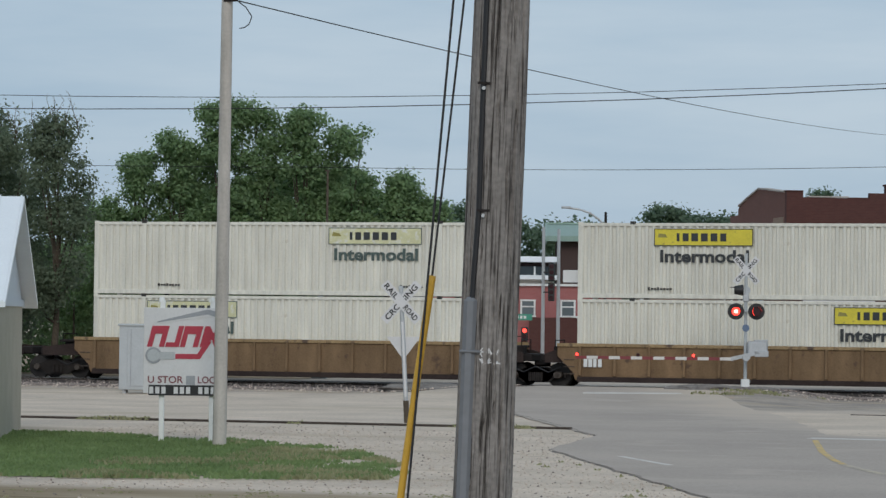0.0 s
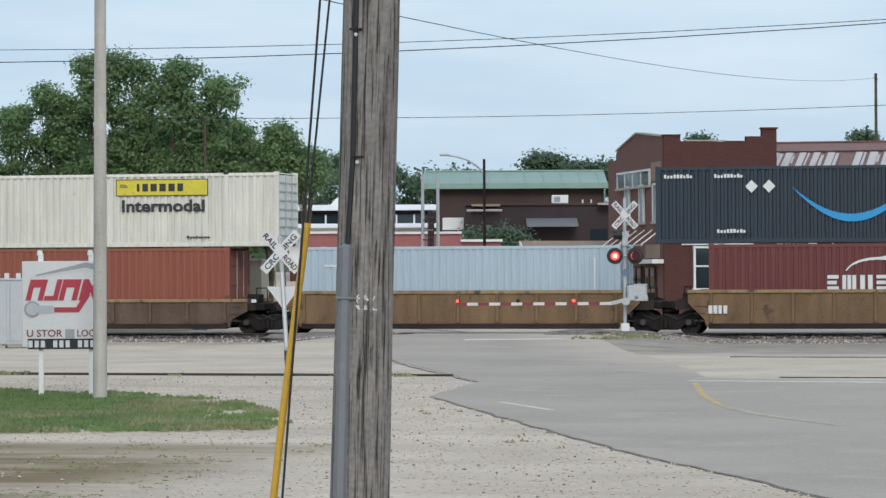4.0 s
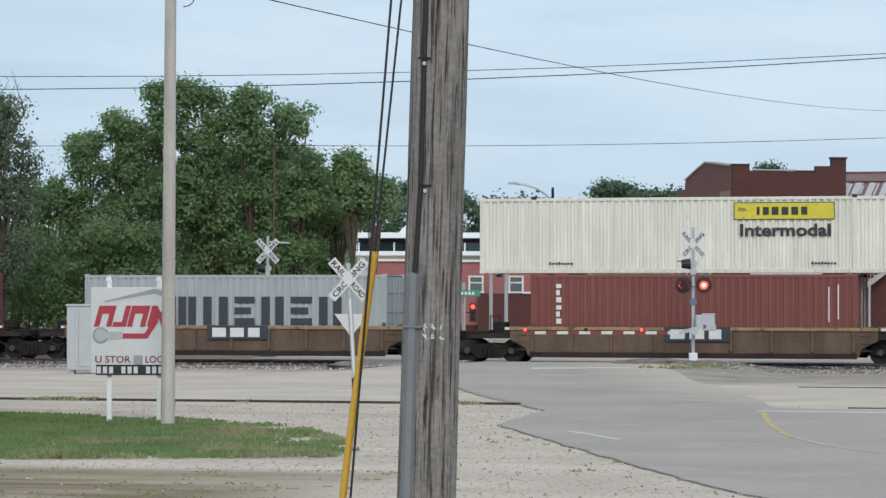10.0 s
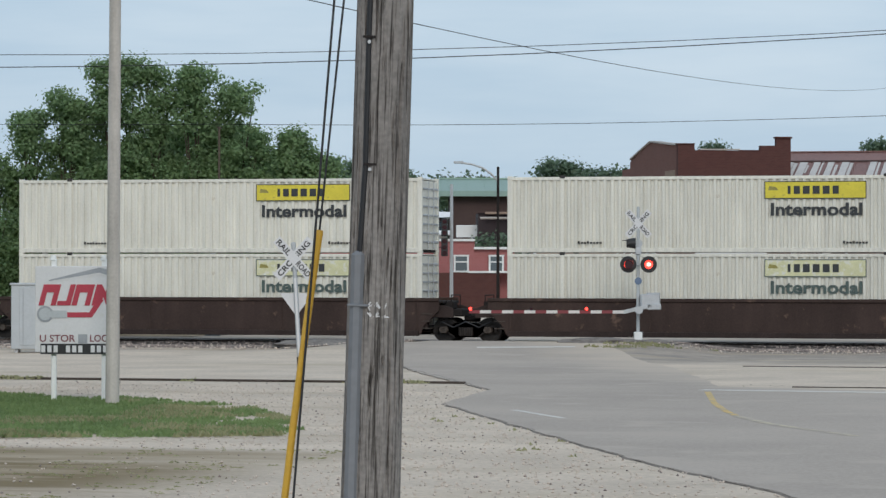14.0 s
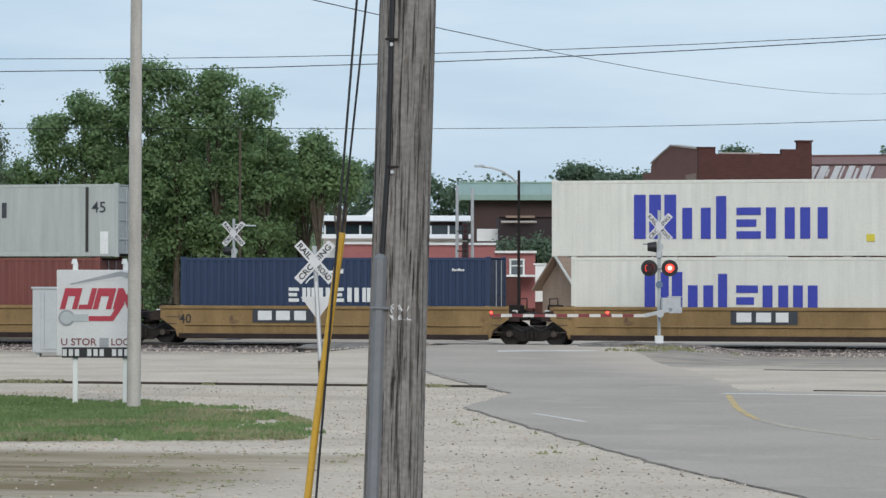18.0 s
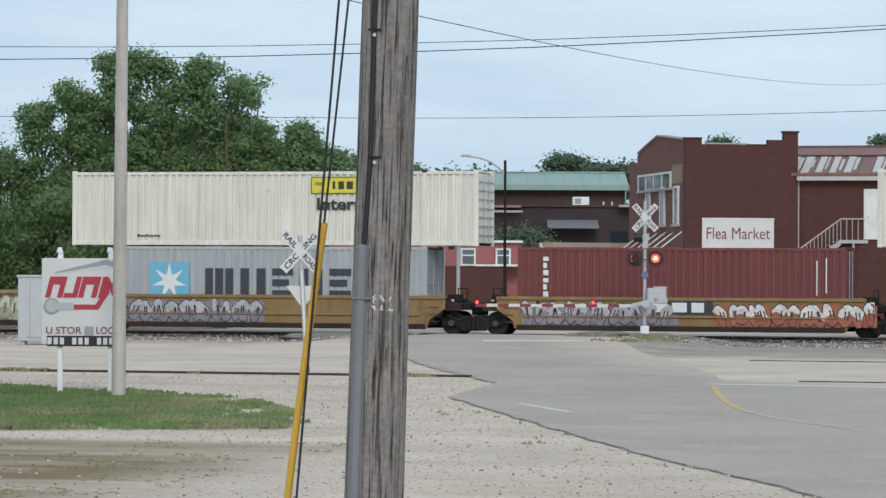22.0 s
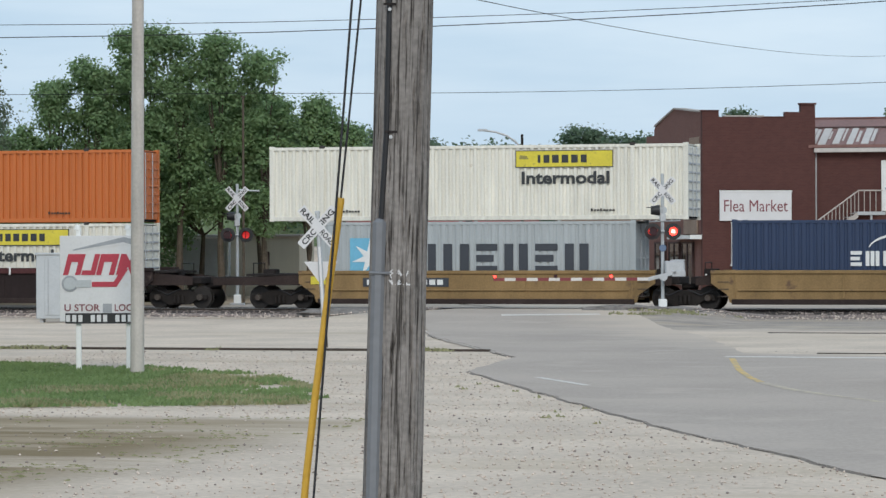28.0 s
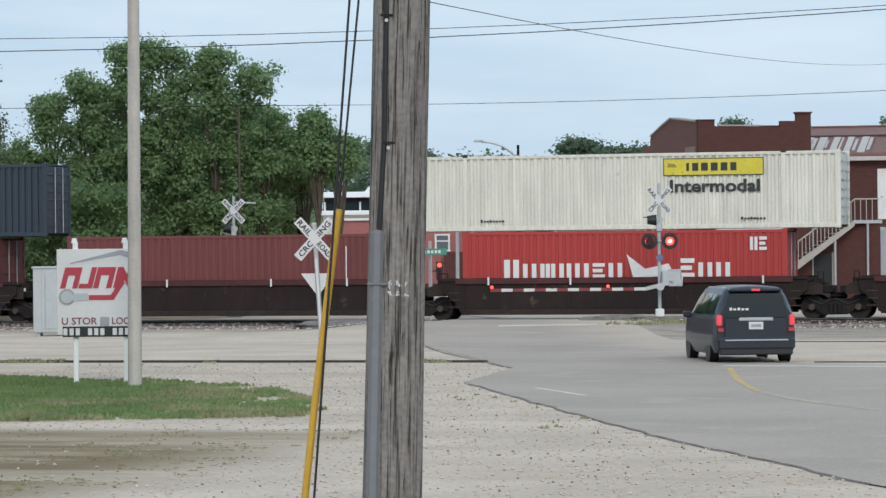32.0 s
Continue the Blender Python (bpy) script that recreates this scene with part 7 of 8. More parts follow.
signal_pole(-43.98, 169.4, 1.4, 6.5, "grey steel pole with dark traffic signal heads", [(0.45, 2.9, False), (0.45, 4.0, False)])
signal_pole(-43.17, 169.62, 1.4, 6.4, "grey steel pole beside the traffic signals", [])
signal_pole(-44.9, 167.0, 1.3, 2.2, "short post with a lit red traffic signal", [(0.5, 0.55, True)])
signal_pole(-42.6, 144.1, 0.5, 3.2, "dark post with a lit red traffic signal", [(0.55, 2.55, True)])
street_sign = thing("street_name_sign", "green street name sign on a post", "street sign", pose(-44.7, 166.5, 1.3, 0, 0, VIEW))
part("plate", box(0, 0, 1.6, 1.7, 0.03, 0.34), M["signal_green"], street_sign)
part("post", rod((0, 0.04, -1.4), (0, 0.04, 1.6), 0.04), M["galv"], street_sign)
for k in range(6):
    part("white_bar", box(-0.55 + k * 0.2, -0.02, 1.6, 0.13, 0.01, 0.16), M["frame"], street_sign)

# ---- overhead wires and the poles that carry them ----
def line_pole(x, y, h, r=0.17, skin_="bark"):
    ob = thing("line_pole", "wooden line pole with a crossarm", "utility pole", pose(x, y, ground_z(x, y)), group="line poles")
    part("shaft", rod((0, 0, -0.3), (0, 0, h), r, r * 0.78, 14), M[skin_], ob)
    part("crossarm", box(0, 0, h - 0.5, 0.12, 2.2, 0.12) if r > 0.1 else box(0, 0, h - 0.04, 0.06, 0.5, 0.06), M[skin_], ob)
    return ob


for x, h in ((-78.0, 12.5), (34.0, 14.7)):
    line_pole(x, 96.0, h)
    line_pole(x, 130.0, 10.4 if x < 0 else 12.7)
line_pole(-43.45, 130.0, 9.05, 0.06, "bark")
wire("power_line", [(-78, 96.0, 11.99), (34, 96.0, 13.78)], 0.012, M["cable"], "dark overhead power line along the track", 2.98)
wire("power_line", [(-78, 96.0, 11.29), (34, 96.0, 14.27)], 0.016, M["cable"], "thicker dark overhead power line along the track", 3.107)
wire("power_line", [(-43.45, 130.0, 9.28), (34, 130.0, 12.37)], 0.013, M["cable"], "single overhead line beyond the track", 1.18)
wire("power_line", [(-78, 130.0, 10.02), (-43.45, 130.0, 9.28)], 0.013, M["cable"], "single overhead line beyond the track", 0.15)
wire("service_line", [(-23.55, 63.6, 9.6), (-34.5, 308.4, 21.0)], 0.014, M["cable"], "slanting service line from the pale pole", 1.25)
line_pole(-34.5, 308.4, 14.3)

# ---- trees and plants ----
def leaf_cloud(name, blobs, count, size, seed, material):
    """Many small bent leaves on and in a set of uneven clumps, each (x, y, z, rx, ry, rz)."""
    rg = np.random.default_rng(seed)
    b = np.array(blobs)
    vol = (b[:, 3] * b[:, 4] * b[:, 5]) ** 0.67
    pick = rg.choice(len(b), count, p=vol / vol.sum())
    d = rg.normal(size=(count, 3))
    d /= np.linalg.norm(d, axis=1)[:, None]
    far = np.where(rg.random(count) < 0.32, rg.uniform(0.9, 1.7, count), rg.uniform(0.2, 1.1, count) ** 0.5)
    c = b[pick, :3] + d * far[:, None] * b[pick, 3:]
    up = d * 0.75 + rg.normal(0, 0.5, (count, 3)) + np.array([0, 0, 0.5])
    up /= np.linalg.norm(up, axis=1)[:, None]
    t = np.cross(up, rg.normal(size=(count, 3)))
    t /= np.linalg.norm(t, axis=1)[:, None]
    s = np.cross(up, t)
    w = size * rg.uniform(0.6, 1.35, count)[:, None]
    p0, p1 = c - t * w * 0.5, c + t * w * 0.5
    v = np.stack([p0, c + s * w * 0.38 - up * w * 0.12, p1, c - s * w * 0.38 - up * w * 0.12], 1).reshape(-1, 3)
    me = bpy.data.meshes.new(name)
    me.vertices.add(count * 4)
    me.vertices.foreach_set("co", v.ravel())
    me.loops.add(count * 4)
    me.loops.foreach_set("vertex_index", np.arange(count * 4))
    me.polygons.add(count)
    me.polygons.foreach_set("loop_start", np.arange(0, count * 4, 4))
    me.polygons.foreach_set("loop_total", np.full(count, 4))
    me.update()
    me.validate()
    me.materials.append(material)
    return me


def crown_blobs(rr, height, spread_, low, n, lump):
    """Clumps gathered in an uneven crown round the stem."""
    out = []
    for i in range(n):
        u = rr.uniform(0, 1)
        z = low + (height - low) * (u ** 0.85)
        k = (z - low) / (height - low)
        reach = spread_ * math.sin(math.pi * (0.2 + 0.72 * k)) ** 0.55
        a, r = rr.uniform(0, 2 * math.pi), reach * math.sqrt(rr.uniform(0.1, 1))
        s = lump * rr.uniform(0.55, 1.25)
        out.append((r * math.cos(a), r * math.sin(a), min(z, height - s * 0.6), s, s, s * 0.72))
    return out


def tree(x, y, height, spread_, low, seed, material, label, clumps=46, leaves=12000, leaf=0.22, lump=0.95, group=""):
    rr = random.Random(seed)
    ob = thing("tree", label, "tree", pose(x, y, ground_z(x, y)), group)
    blobs = crown_blobs(rr, height, spread_, low, clumps, lump)
    bm = bmesh.new()
    top = height * 0.62
    pts = [Vector((0, 0, -0.2))]
    for i in range(1, 7):
        pts.append(Vector((0.12 * i * rr.uniform(-1, 1) * spread_ / 4, 0.12 * i * rr.uniform(-1, 1) * spread_ / 4, top * i / 6)))
    r0 = 0.017 * height
    for i in range(6):
        rod(pts[i], pts[i + 1], r0 * (1 - i / 7), r0 * (1 - (i + 1) / 7), 9, bm)
    part("trunk", bm, M["bark"], ob)
    for bl in blobs[:14]:
        lb = bmesh.new()
        a = pts[min(5, 2 + int(4 * bl[2] / height * 0.8))]
        b = Vector(bl[:3])
        mid = a.lerp(b, 0.55) + Vector((0, 0, -0.2))
        rod(a, mid, r0 * 0.35, r0 * 0.22, 6, lb)
        rod(mid, b, r0 * 0.22, r0 * 0.06, 6, lb)
        part("limb", lb, M["bark"], ob)
    part("crown", leaf_cloud("crown", blobs, leaves, leaf, seed, material), None, ob, "uneven leafy crown")
    return ob


BIG = "broad green tree in full leaf behind the track"
SPREADING = "rounded green tree in full leaf behind the track"
# the clump's upright heads, then the fuller trees behind and below them
for i, (x, y, h, w, low_, n) in enumerate(((-56.2, 136.2, 8.2, 1.2, 2.0, 20), (-54.7, 136.4, 10.2, 1.2, 2.0, 28), (-53.1, 136.8, 11.2, 1.0, 3.0, 26), (-50.8, 137.4, 12.7, 1.5, 3.7, 46), (-49.2, 138.0, 12.3, 1.0, 4.2, 20),
                                            (-47.3, 138.4, 12.2, 1.3, 3.9, 36), (-45.4, 138.9, 11.5, 1.4, 3.2, 38), (-42.9, 139.6, 9.3, 0.9, 6.5, 20), (-41.9, 140.0, 8.1, 0.6, 6.6, 10))):
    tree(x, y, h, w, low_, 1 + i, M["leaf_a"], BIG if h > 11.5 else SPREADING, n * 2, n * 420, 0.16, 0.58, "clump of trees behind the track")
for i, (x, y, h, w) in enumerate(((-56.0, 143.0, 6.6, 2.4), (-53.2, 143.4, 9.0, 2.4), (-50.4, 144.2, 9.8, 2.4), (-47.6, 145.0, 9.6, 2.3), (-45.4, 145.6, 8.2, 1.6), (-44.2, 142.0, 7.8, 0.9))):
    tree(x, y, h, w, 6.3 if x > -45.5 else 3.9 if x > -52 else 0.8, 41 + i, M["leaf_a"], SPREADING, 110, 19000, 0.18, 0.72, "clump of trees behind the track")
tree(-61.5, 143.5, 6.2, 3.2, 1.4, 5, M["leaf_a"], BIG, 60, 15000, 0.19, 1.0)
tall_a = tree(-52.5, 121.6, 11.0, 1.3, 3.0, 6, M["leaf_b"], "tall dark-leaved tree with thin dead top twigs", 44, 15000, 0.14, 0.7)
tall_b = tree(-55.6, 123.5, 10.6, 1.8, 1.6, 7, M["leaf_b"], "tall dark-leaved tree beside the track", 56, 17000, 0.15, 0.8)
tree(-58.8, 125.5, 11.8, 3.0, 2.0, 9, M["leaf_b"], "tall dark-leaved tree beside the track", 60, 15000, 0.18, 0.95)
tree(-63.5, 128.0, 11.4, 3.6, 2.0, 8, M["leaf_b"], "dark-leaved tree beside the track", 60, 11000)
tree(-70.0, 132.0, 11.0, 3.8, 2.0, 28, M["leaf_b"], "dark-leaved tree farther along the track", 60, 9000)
# bare twigs standing out of the tallest crowns
rr = random.Random(31)
for big, top in ((tall_a, 11.0), (tall_b, 10.6)):
    for k in range(7):
        tw = bmesh.new()
        p = Vector((rr.uniform(-0.9, 0.9), rr.uniform(-0.5, 0.5), top - 0.9))
        for j in range(3):
            q = p + Vector((rr.uniform(-0.25, 0.25), rr.uniform(-0.1, 0.1), rr.uniform(0.35, 0.6)))
            rod(p, q, 0.028 - 0.008 * j, 0.02 - 0.006 * j, 5, tw)
            rod(q, q + Vector((rr.uniform(-0.3, 0.3), 0, 0.25)), 0.012, 0.006, 4, tw)
            p = q
        part("dead_twig", tw, M["bark"], big, "thin bare twig")
# understorey
for i, (x, y, h, w) in enumerate(((-60, 132.5, 4.6, 2.6), (-56.5, 133, 5.6, 2.4), (-53, 133.5, 6.2, 2.3), (-51.0, 134, 6.0, 1.9), (-63, 132, 4, 2.6))):
    sh = thing("shrub", "dense dark green shrub under the trees", "shrub", pose(x, y, ground_z(x, y) - 0.1), group="shrubs under the trees")
    rr = random.Random(60 + i)
    part("stem", rod((0, 0, 0), (0, 0, h * 0.6), 0.08, 0.03, 7), M["bark"], sh)
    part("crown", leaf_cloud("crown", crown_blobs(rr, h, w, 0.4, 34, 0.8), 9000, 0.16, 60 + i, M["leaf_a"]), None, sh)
# woods on the rise
rr = random.Random(5)
FAR = [(-90, 307, 7.2, 4.6), (-97, 300, 7.6, 5), (-84, 309, 6.0, 3.6), (-79, 310, 5.2, 3.2), (-74, 312, 5.2, 3.0), (-68.6, 313, 7.2, 2.5), (-66.6, 313, 6.6, 2.2), (-62.9, 314, 6.3, 2.6), (-58, 318, 5.2, 3), (-53.2, 317, 8.9, 2.2),
       (-48, 322, 6.0, 3.0), (-38, 324, 9.4, 2.2), (-31, 326, 9.8, 3.2), (-105, 296, 8.4, 5), (-114, 290, 9, 5), (-44, 330, 5.6, 3.2), (-24, 328, 10.0, 4), (-124, 286, 9, 6), (-16, 330, 9.0, 4)]
for i, (x, y, h, w) in enumerate(FAR):
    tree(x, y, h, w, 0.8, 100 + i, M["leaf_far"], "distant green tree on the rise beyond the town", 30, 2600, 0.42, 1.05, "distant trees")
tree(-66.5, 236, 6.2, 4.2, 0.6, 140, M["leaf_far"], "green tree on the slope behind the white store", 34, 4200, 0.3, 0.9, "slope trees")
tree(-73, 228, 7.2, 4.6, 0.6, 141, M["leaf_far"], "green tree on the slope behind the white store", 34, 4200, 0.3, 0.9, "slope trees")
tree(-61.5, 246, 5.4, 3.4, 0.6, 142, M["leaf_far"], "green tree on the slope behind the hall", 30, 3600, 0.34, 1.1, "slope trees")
bush = thing("hedge_bush", "rounded green bush before the brown block", "shrub", pose(-45.3, 194.2, 2.3))
part("stem", rod((0, 0, -1.8), (0, 0, 1.2), 0.1, 0.04, 7), M["bark"], bush)
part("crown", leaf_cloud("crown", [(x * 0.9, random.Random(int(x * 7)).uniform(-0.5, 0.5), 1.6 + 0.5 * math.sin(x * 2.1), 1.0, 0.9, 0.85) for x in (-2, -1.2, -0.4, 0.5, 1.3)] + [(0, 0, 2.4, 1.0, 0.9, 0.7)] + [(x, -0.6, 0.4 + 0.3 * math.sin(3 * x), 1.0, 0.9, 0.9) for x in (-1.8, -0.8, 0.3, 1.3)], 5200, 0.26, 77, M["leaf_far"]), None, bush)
solid("far_field", sheet("far_field", [-4000, -1200, -400, -200] + spread(-140, 60, 20) + [120, 400, 1200, 4000], spread(214, 300, 20) + [400, 800, 2000, 4500], 0.05, M["field"]), None, "rough green rise beyond the town", "field", "structure")
solid("verge", sheet("verge", [-900, -300, -140] + spread(-120, -44, 19), spread(128, 175, 10), 0.03, M["soil"]), None, "shaded weedy ground under the trees", "ground", "structure")


def tufts(name, inside, count, box_, height, material, label, seed, clump=3):
    rg = np.random.default_rng(seed)
    x0, x1, y0, y1 = box_
    verts, faces = [], []
    made = 0
    while made < count:
        x, y = rg.uniform(x0, x1), rg.uniform(y0, y1)
        if not inside(x, y):
            continue
        made += 1
        z = ground_z(x, y) + 0.02
        for _ in range(clump):
            a, h = rg.uniform(0, 6.28), height * rg.uniform(0.5, 1.3)
            w = 0.035 + 0.02 * rg.random()
            bx, by = x + rg.normal(0, 0.05), y + rg.normal(0, 0.05)
            dx, dy = math.cos(a) * w, math.sin(a) * w
            n = len(verts)
            verts += [(bx - dx, by - dy, z), (bx + dx, by + dy, z), (bx + rg.normal(0, 0.4) * h, by + rg.normal(0, 0.4) * h, z + h)]
            faces.append((n, n + 1, n + 2))
    return solid(name, mesh_of(name, verts, faces, material), None, label, "grass", "stuff")


lawn_in = in_outline(LAWN)
core_in = in_outline(LAWN_CORE)


def patchy_lawn(x, y):
    """Full inside, thinning out in patches towards the lawn's worn end."""
    return lawn_in(x, y) and (core_in(x, y) or noise.noise((x * 0.7, y * 0.35, 1.3)) + 0.5 * noise.noise((x * 2.6, y * 1.6, 4)) > -0.08)


tufts("lawn_grass", patchy_lawn, 24000, (-42, -15, 48, 70.5), 0.065, M["blade"], "short green lawn grass", 1)
tufts("lawn_dry_grass", lambda x, y: lawn_in(x, y) and noise.noise((x * 0.5, y * 0.35, 2)) > 0.05 and (not core_in(x, y) or x > -23), 1500, (-24.5, -15.5, 49, 66), 0.085, M["dry"], "dry straw-coloured tufts at the lawn's end", 2)
tufts("edge_weeds", lambda x, y: abs((x + 17.0) * 0.92 + (y - 66.0) * 0.397 + 0.9) < 0.7 and noise.noise((x * 1.3, y * 1.3, 5)) > 0.3, 14, (-18, -5, 38, 66), 0.05, M["dry"], "small dry weeds along the asphalt edge", 3)
tufts("track_weeds", lambda x, y: noise.noise((x * 0.5, y * 0.5, 9)) > 0.18, 150, (-22.6, -18.5, 107, 111), 0.09, M["dry"], "dry weeds round the signal's foot", 4)
tufts("spur_weeds", lambda x, y: noise.noise((x * 0.45, y * 0.2, 4)) > 0.2, 220, (-40, -20, 77.8, 79.4), 0.07, M["dry"], "thin weeds along the spur rail", 6)
tufts("soil_weeds", lambda x, y: noise.noise((x * 0.35, y * 0.7, 7)) > 0.0, 1100, (-30, -13.5, 33, 48), 0.018, M["dry"], "sparse dry weeds on the bare soil", 7)


def stones(name, inside, count, box_, size, material, label, seed, floor=ground_z):
    rg = np.random.default_rng(seed)
    x0, x1, y0, y1 = box_
    cor = np.array([(1, 0, 0), (0, 1, 0), (-1, 0, 0), (0, -1, 0), (0, 0, 0.8), (0, 0, -0.6)])
    tri = [(0, 1, 4), (1, 2, 4), (2, 3, 4), (3, 0, 4), (1, 0, 5), (2, 1, 5), (3, 2, 5), (0, 3, 5)]
    verts, faces, made = [], [], 0
    while made < count:
        x, y = rg.uniform(x0, x1), rg.uniform(y0, y1)
        if not inside(x, y):
            continue
        made += 1
        s = size * rg.uniform(0.4, 1.4)
        n = len(verts)
        for p in cor * s * rg.uniform(0.7, 1.2, (6, 3)):
            verts.append((x + p[0], y + p[1], floor(x, y) + s * 0.3 + p[2]))
        faces += [(a + n, b + n, c + n) for a, b, c in tri]
    return solid(name, mesh_of(name, verts, faces, material), None, label, "stones", "stuff")


road_in = in_outline(ROAD)
STONE = mat("pale_loose_stone", (0.56, 0.47, 0.4), 0.95, vary=0.25, scale=3)
STONE_D = mat("grey_loose_stone", (0.25, 0.205, 0.185), 0.95, vary=0.5, scale=3)
stones("lot_stones", lambda x, y: not road_in(x, y) and not lawn_in(x, y) and not (x < -13.5 and y < 48 and noise.noise((x * 3, y * 3, 2)) < 0.35), 6000, (-30, 6, 32, 76), 0.022, STONE, "loose pale gravel stones on the lot", 21)
stones("lot_dark_stones", lambda x, y: not road_in(x, y) and not lawn_in(x, y), 900, (-30, 6, 32, 80), 0.022, STONE_D, "scattered darker stones on the lot", 22)


def bed_top(x, y):
    return ground_z(x, y) + 0.03


stones("ballast_stones", lambda x, y: not -30.2 < x < -22.2, 9000, (-70, 0, TRACK_Y - 6.4, TRACK_Y - 0.9), 0.045, STONE_D, "loose grey ballast stones beside the rails", 23, bed_top)
stones("ballast_pale_stones", lambda x, y: not -30.2 < x < -22.2, 2500, (-70, 0, TRACK_Y - 9.0, TRACK_Y - 2.0), 0.045, STONE, "pale stones mixed in the ballast", 24, bed_top)


# ---- vehicles ----
def skin(name, rows_, material, smooth_=True, close=False):
    """A surface through rows of points, mirrored about the middle."""
    verts, faces = [], []
    n = len(rows_[0])
    for r in rows_:
        verts += [tuple(p) for p in r]
    for j in range(len(rows_) - 1):
        for i in range(n - 1):
            faces.append((j * n + i, j * n + i + 1, (j + 1) * n + i + 1, (j + 1) * n + i))
    me = mesh_of(name, verts, faces, material)
    if smooth_:
        me.polygons.foreach_set("use_smooth", [True] * len(me.polygons))
    return me


def curve_at(keys, x):
    """A smooth curve through (x, value) keys."""
    xs_ = [k[0] for k in keys]
    if x <= xs_[0]:
        return keys[0][1]
    if x >= xs_[-1]:
        return keys[-1][1]
    i = max(k for k in range(len(keys) - 1) if xs_[k] <= x)

    def slope(k):
        if 0 < k < len(keys) - 1:
            return (keys[k + 1][1] - keys[k - 1][1]) / (xs_[k + 1] - xs_[k - 1])
        k = min(k, len(keys) - 2)
        return (keys[k + 1][1] - keys[k][1]) / (xs_[k + 1] - xs_[k])
    h = xs_[i + 1] - xs_[i]
    u = (x - xs_[i]) / h
    return ((1 + 2 * u) * (1 - u) ** 2 * keys[i][1] + u * (1 - u) ** 2 * h * slope(i) + u * u * (3 - 2 * u) * keys[i + 1][1] + u * u * (u - 1) * h * slope(i + 1))


class Shell:
    """A car's outer skin: heights and half widths along its length."""

    def __init__(self, roof, belt, sill, w_belt, w_roof, crown):
        self.roof, self.belt, self.sill, self.w_belt, self.w_roof, self.crown = roof, belt, sill, w_belt, w_roof, crown

    def top(self, x, s, lift=0.0):
        """s from 0 at the belt line over 0.55 at the roof edge to 1 at the middle; past 1 on the other side."""
        side = 1 if s <= 1 else -1
        if s > 1:
            s = 2 - s
        b, r = curve_at(self.belt, x), curve_at(self.roof, x)
        wb, wr = curve_at(self.w_belt, x), curve_at(self.w_roof, x)
        edge = r - self.crown
        if s < 0.55:
            u = s / 0.55
            y, z = wb + (wr - wb) * u + 0.03 * math.sin(math.pi * u), b + (edge - b) * u
        else:
            a = (s - 0.55) / 0.45 * math.pi / 2
            y, z = wr * math.cos(a) ** 0.8, edge + (r - edge) * math.sin(a)
        return Vector((x, side * -y * (1 + lift), z + lift * 0.6))

    def low(self, x, s):
        b, w = curve_at(self.belt, x), curve_at(self.w_belt, x)
        z0 = curve_at(self.sill, x)
        return Vector((x, -(w + 0.035 * math.sin(math.pi * min(1, s * 1.1))) * (0.94 + 0.06 * min(1, s * 3)), z0 + (b - z0) * s))

    def build(self, parent, paint, x0, x1, n=56):
        xs_ = spread(x0, x1, n)
        up = [[self.top(x, s) for s in spread(0, 2, 40)] for x in xs_]
        part("upper_body", skin("upper_body", up, paint), None, parent)
        lowr = []
        for x in xs_:
            a = [self.low(x, s) for s in spread(1, 0, 10)]
            lowr.append(a)
        body = part("lower_body", skin("lower_body", lowr, paint), None, parent)
        part("lower_body", skin("lower_body", [[Vector((p.x, -p.y, p.z)) for p in r] for r in lowr], paint), None, parent)
        part("floor_pan", box((x0 + x1) / 2, 0, 0.32, x1 - x0 - 0.3, 1.5, 0.1), M["trim_black"], parent)
        for x, sg in ((x0, -1), (x1, 1)):
            ring = [self.low(x, s) for s in spread(0, 1, 8)] + [self.top(x, s) for s in spread(0, 2, 24)]
            ring += [Vector((p.x, -p.y, p.z)) for p in [self.low(x, s) for s in spread(1, 0, 8)]]
            me = mesh_of("end_panel", ring, [tuple(range(len(ring)))], paint)
            part("end_panel", me, None, parent)

    def panel(self, name, parent, material, x0, x1, s0, s1, lift=0.006, n=14, k=10, label=""):
        rows_ = [[self.top(x, s, lift) for s in spread(s0, s1, k)] for x in spread(x0, x1, n)]
        return part(name, skin(name, rows_, material), None, parent, label)


ROLLERS = []


def road_wheel(parent, x, y, r, hub):
    w = part("wheel", rod((0, -0.11, 0), (0, 0.11, 0), r, n=28), M["rubber"], parent)
    w.location = (x, y, r)
    sgn = -1 if y < 0 else 1
    part("rim", rod((0, sgn * 0.1, 0), (0, sgn * 0.118, 0), r * 0.66, n=24), hub, w)
    for k in range(5):
        a = 2 * math.pi * k / 5
        part("spoke_gap", box(r * 0.42 * math.cos(a), sgn * 0.119, r * 0.42 * math.sin(a), r * 0.2, 0.006, r * 0.2), M["trim_black"], w)
    ROLLERS.append((parent, w, r))
    return w


van = thing("minivan", "dark blue-grey minivan with lit tail lamps", "van")
vs = Shell([(-2.57, 1.5), (-2.4, 1.7), (-2.1, 1.755), (0.5, 1.75), (1.0, 1.66), (1.9, 1.12), (2.45, 0.95), (2.57, 0.8)],
           [(-2.57, 1.0), (0, 0.99), (1.9, 0.98), (2.57, 0.72)], [(-2.57, 0.36), (-2.3, 0.22), (2.3, 0.22), (2.57, 0.4)],
           [(-2.57, 0.9), (-2.2, 0.965), (1.8, 0.96), (2.4, 0.85), (2.57, 0.7)], [(-2.57, 0.62), (-2.2, 0.7), (1.0, 0.68), (2.2, 0.7), (2.57, 0.6)], 0.1)
vs.build(van, M["van_paint"], -2.57, 2.57)
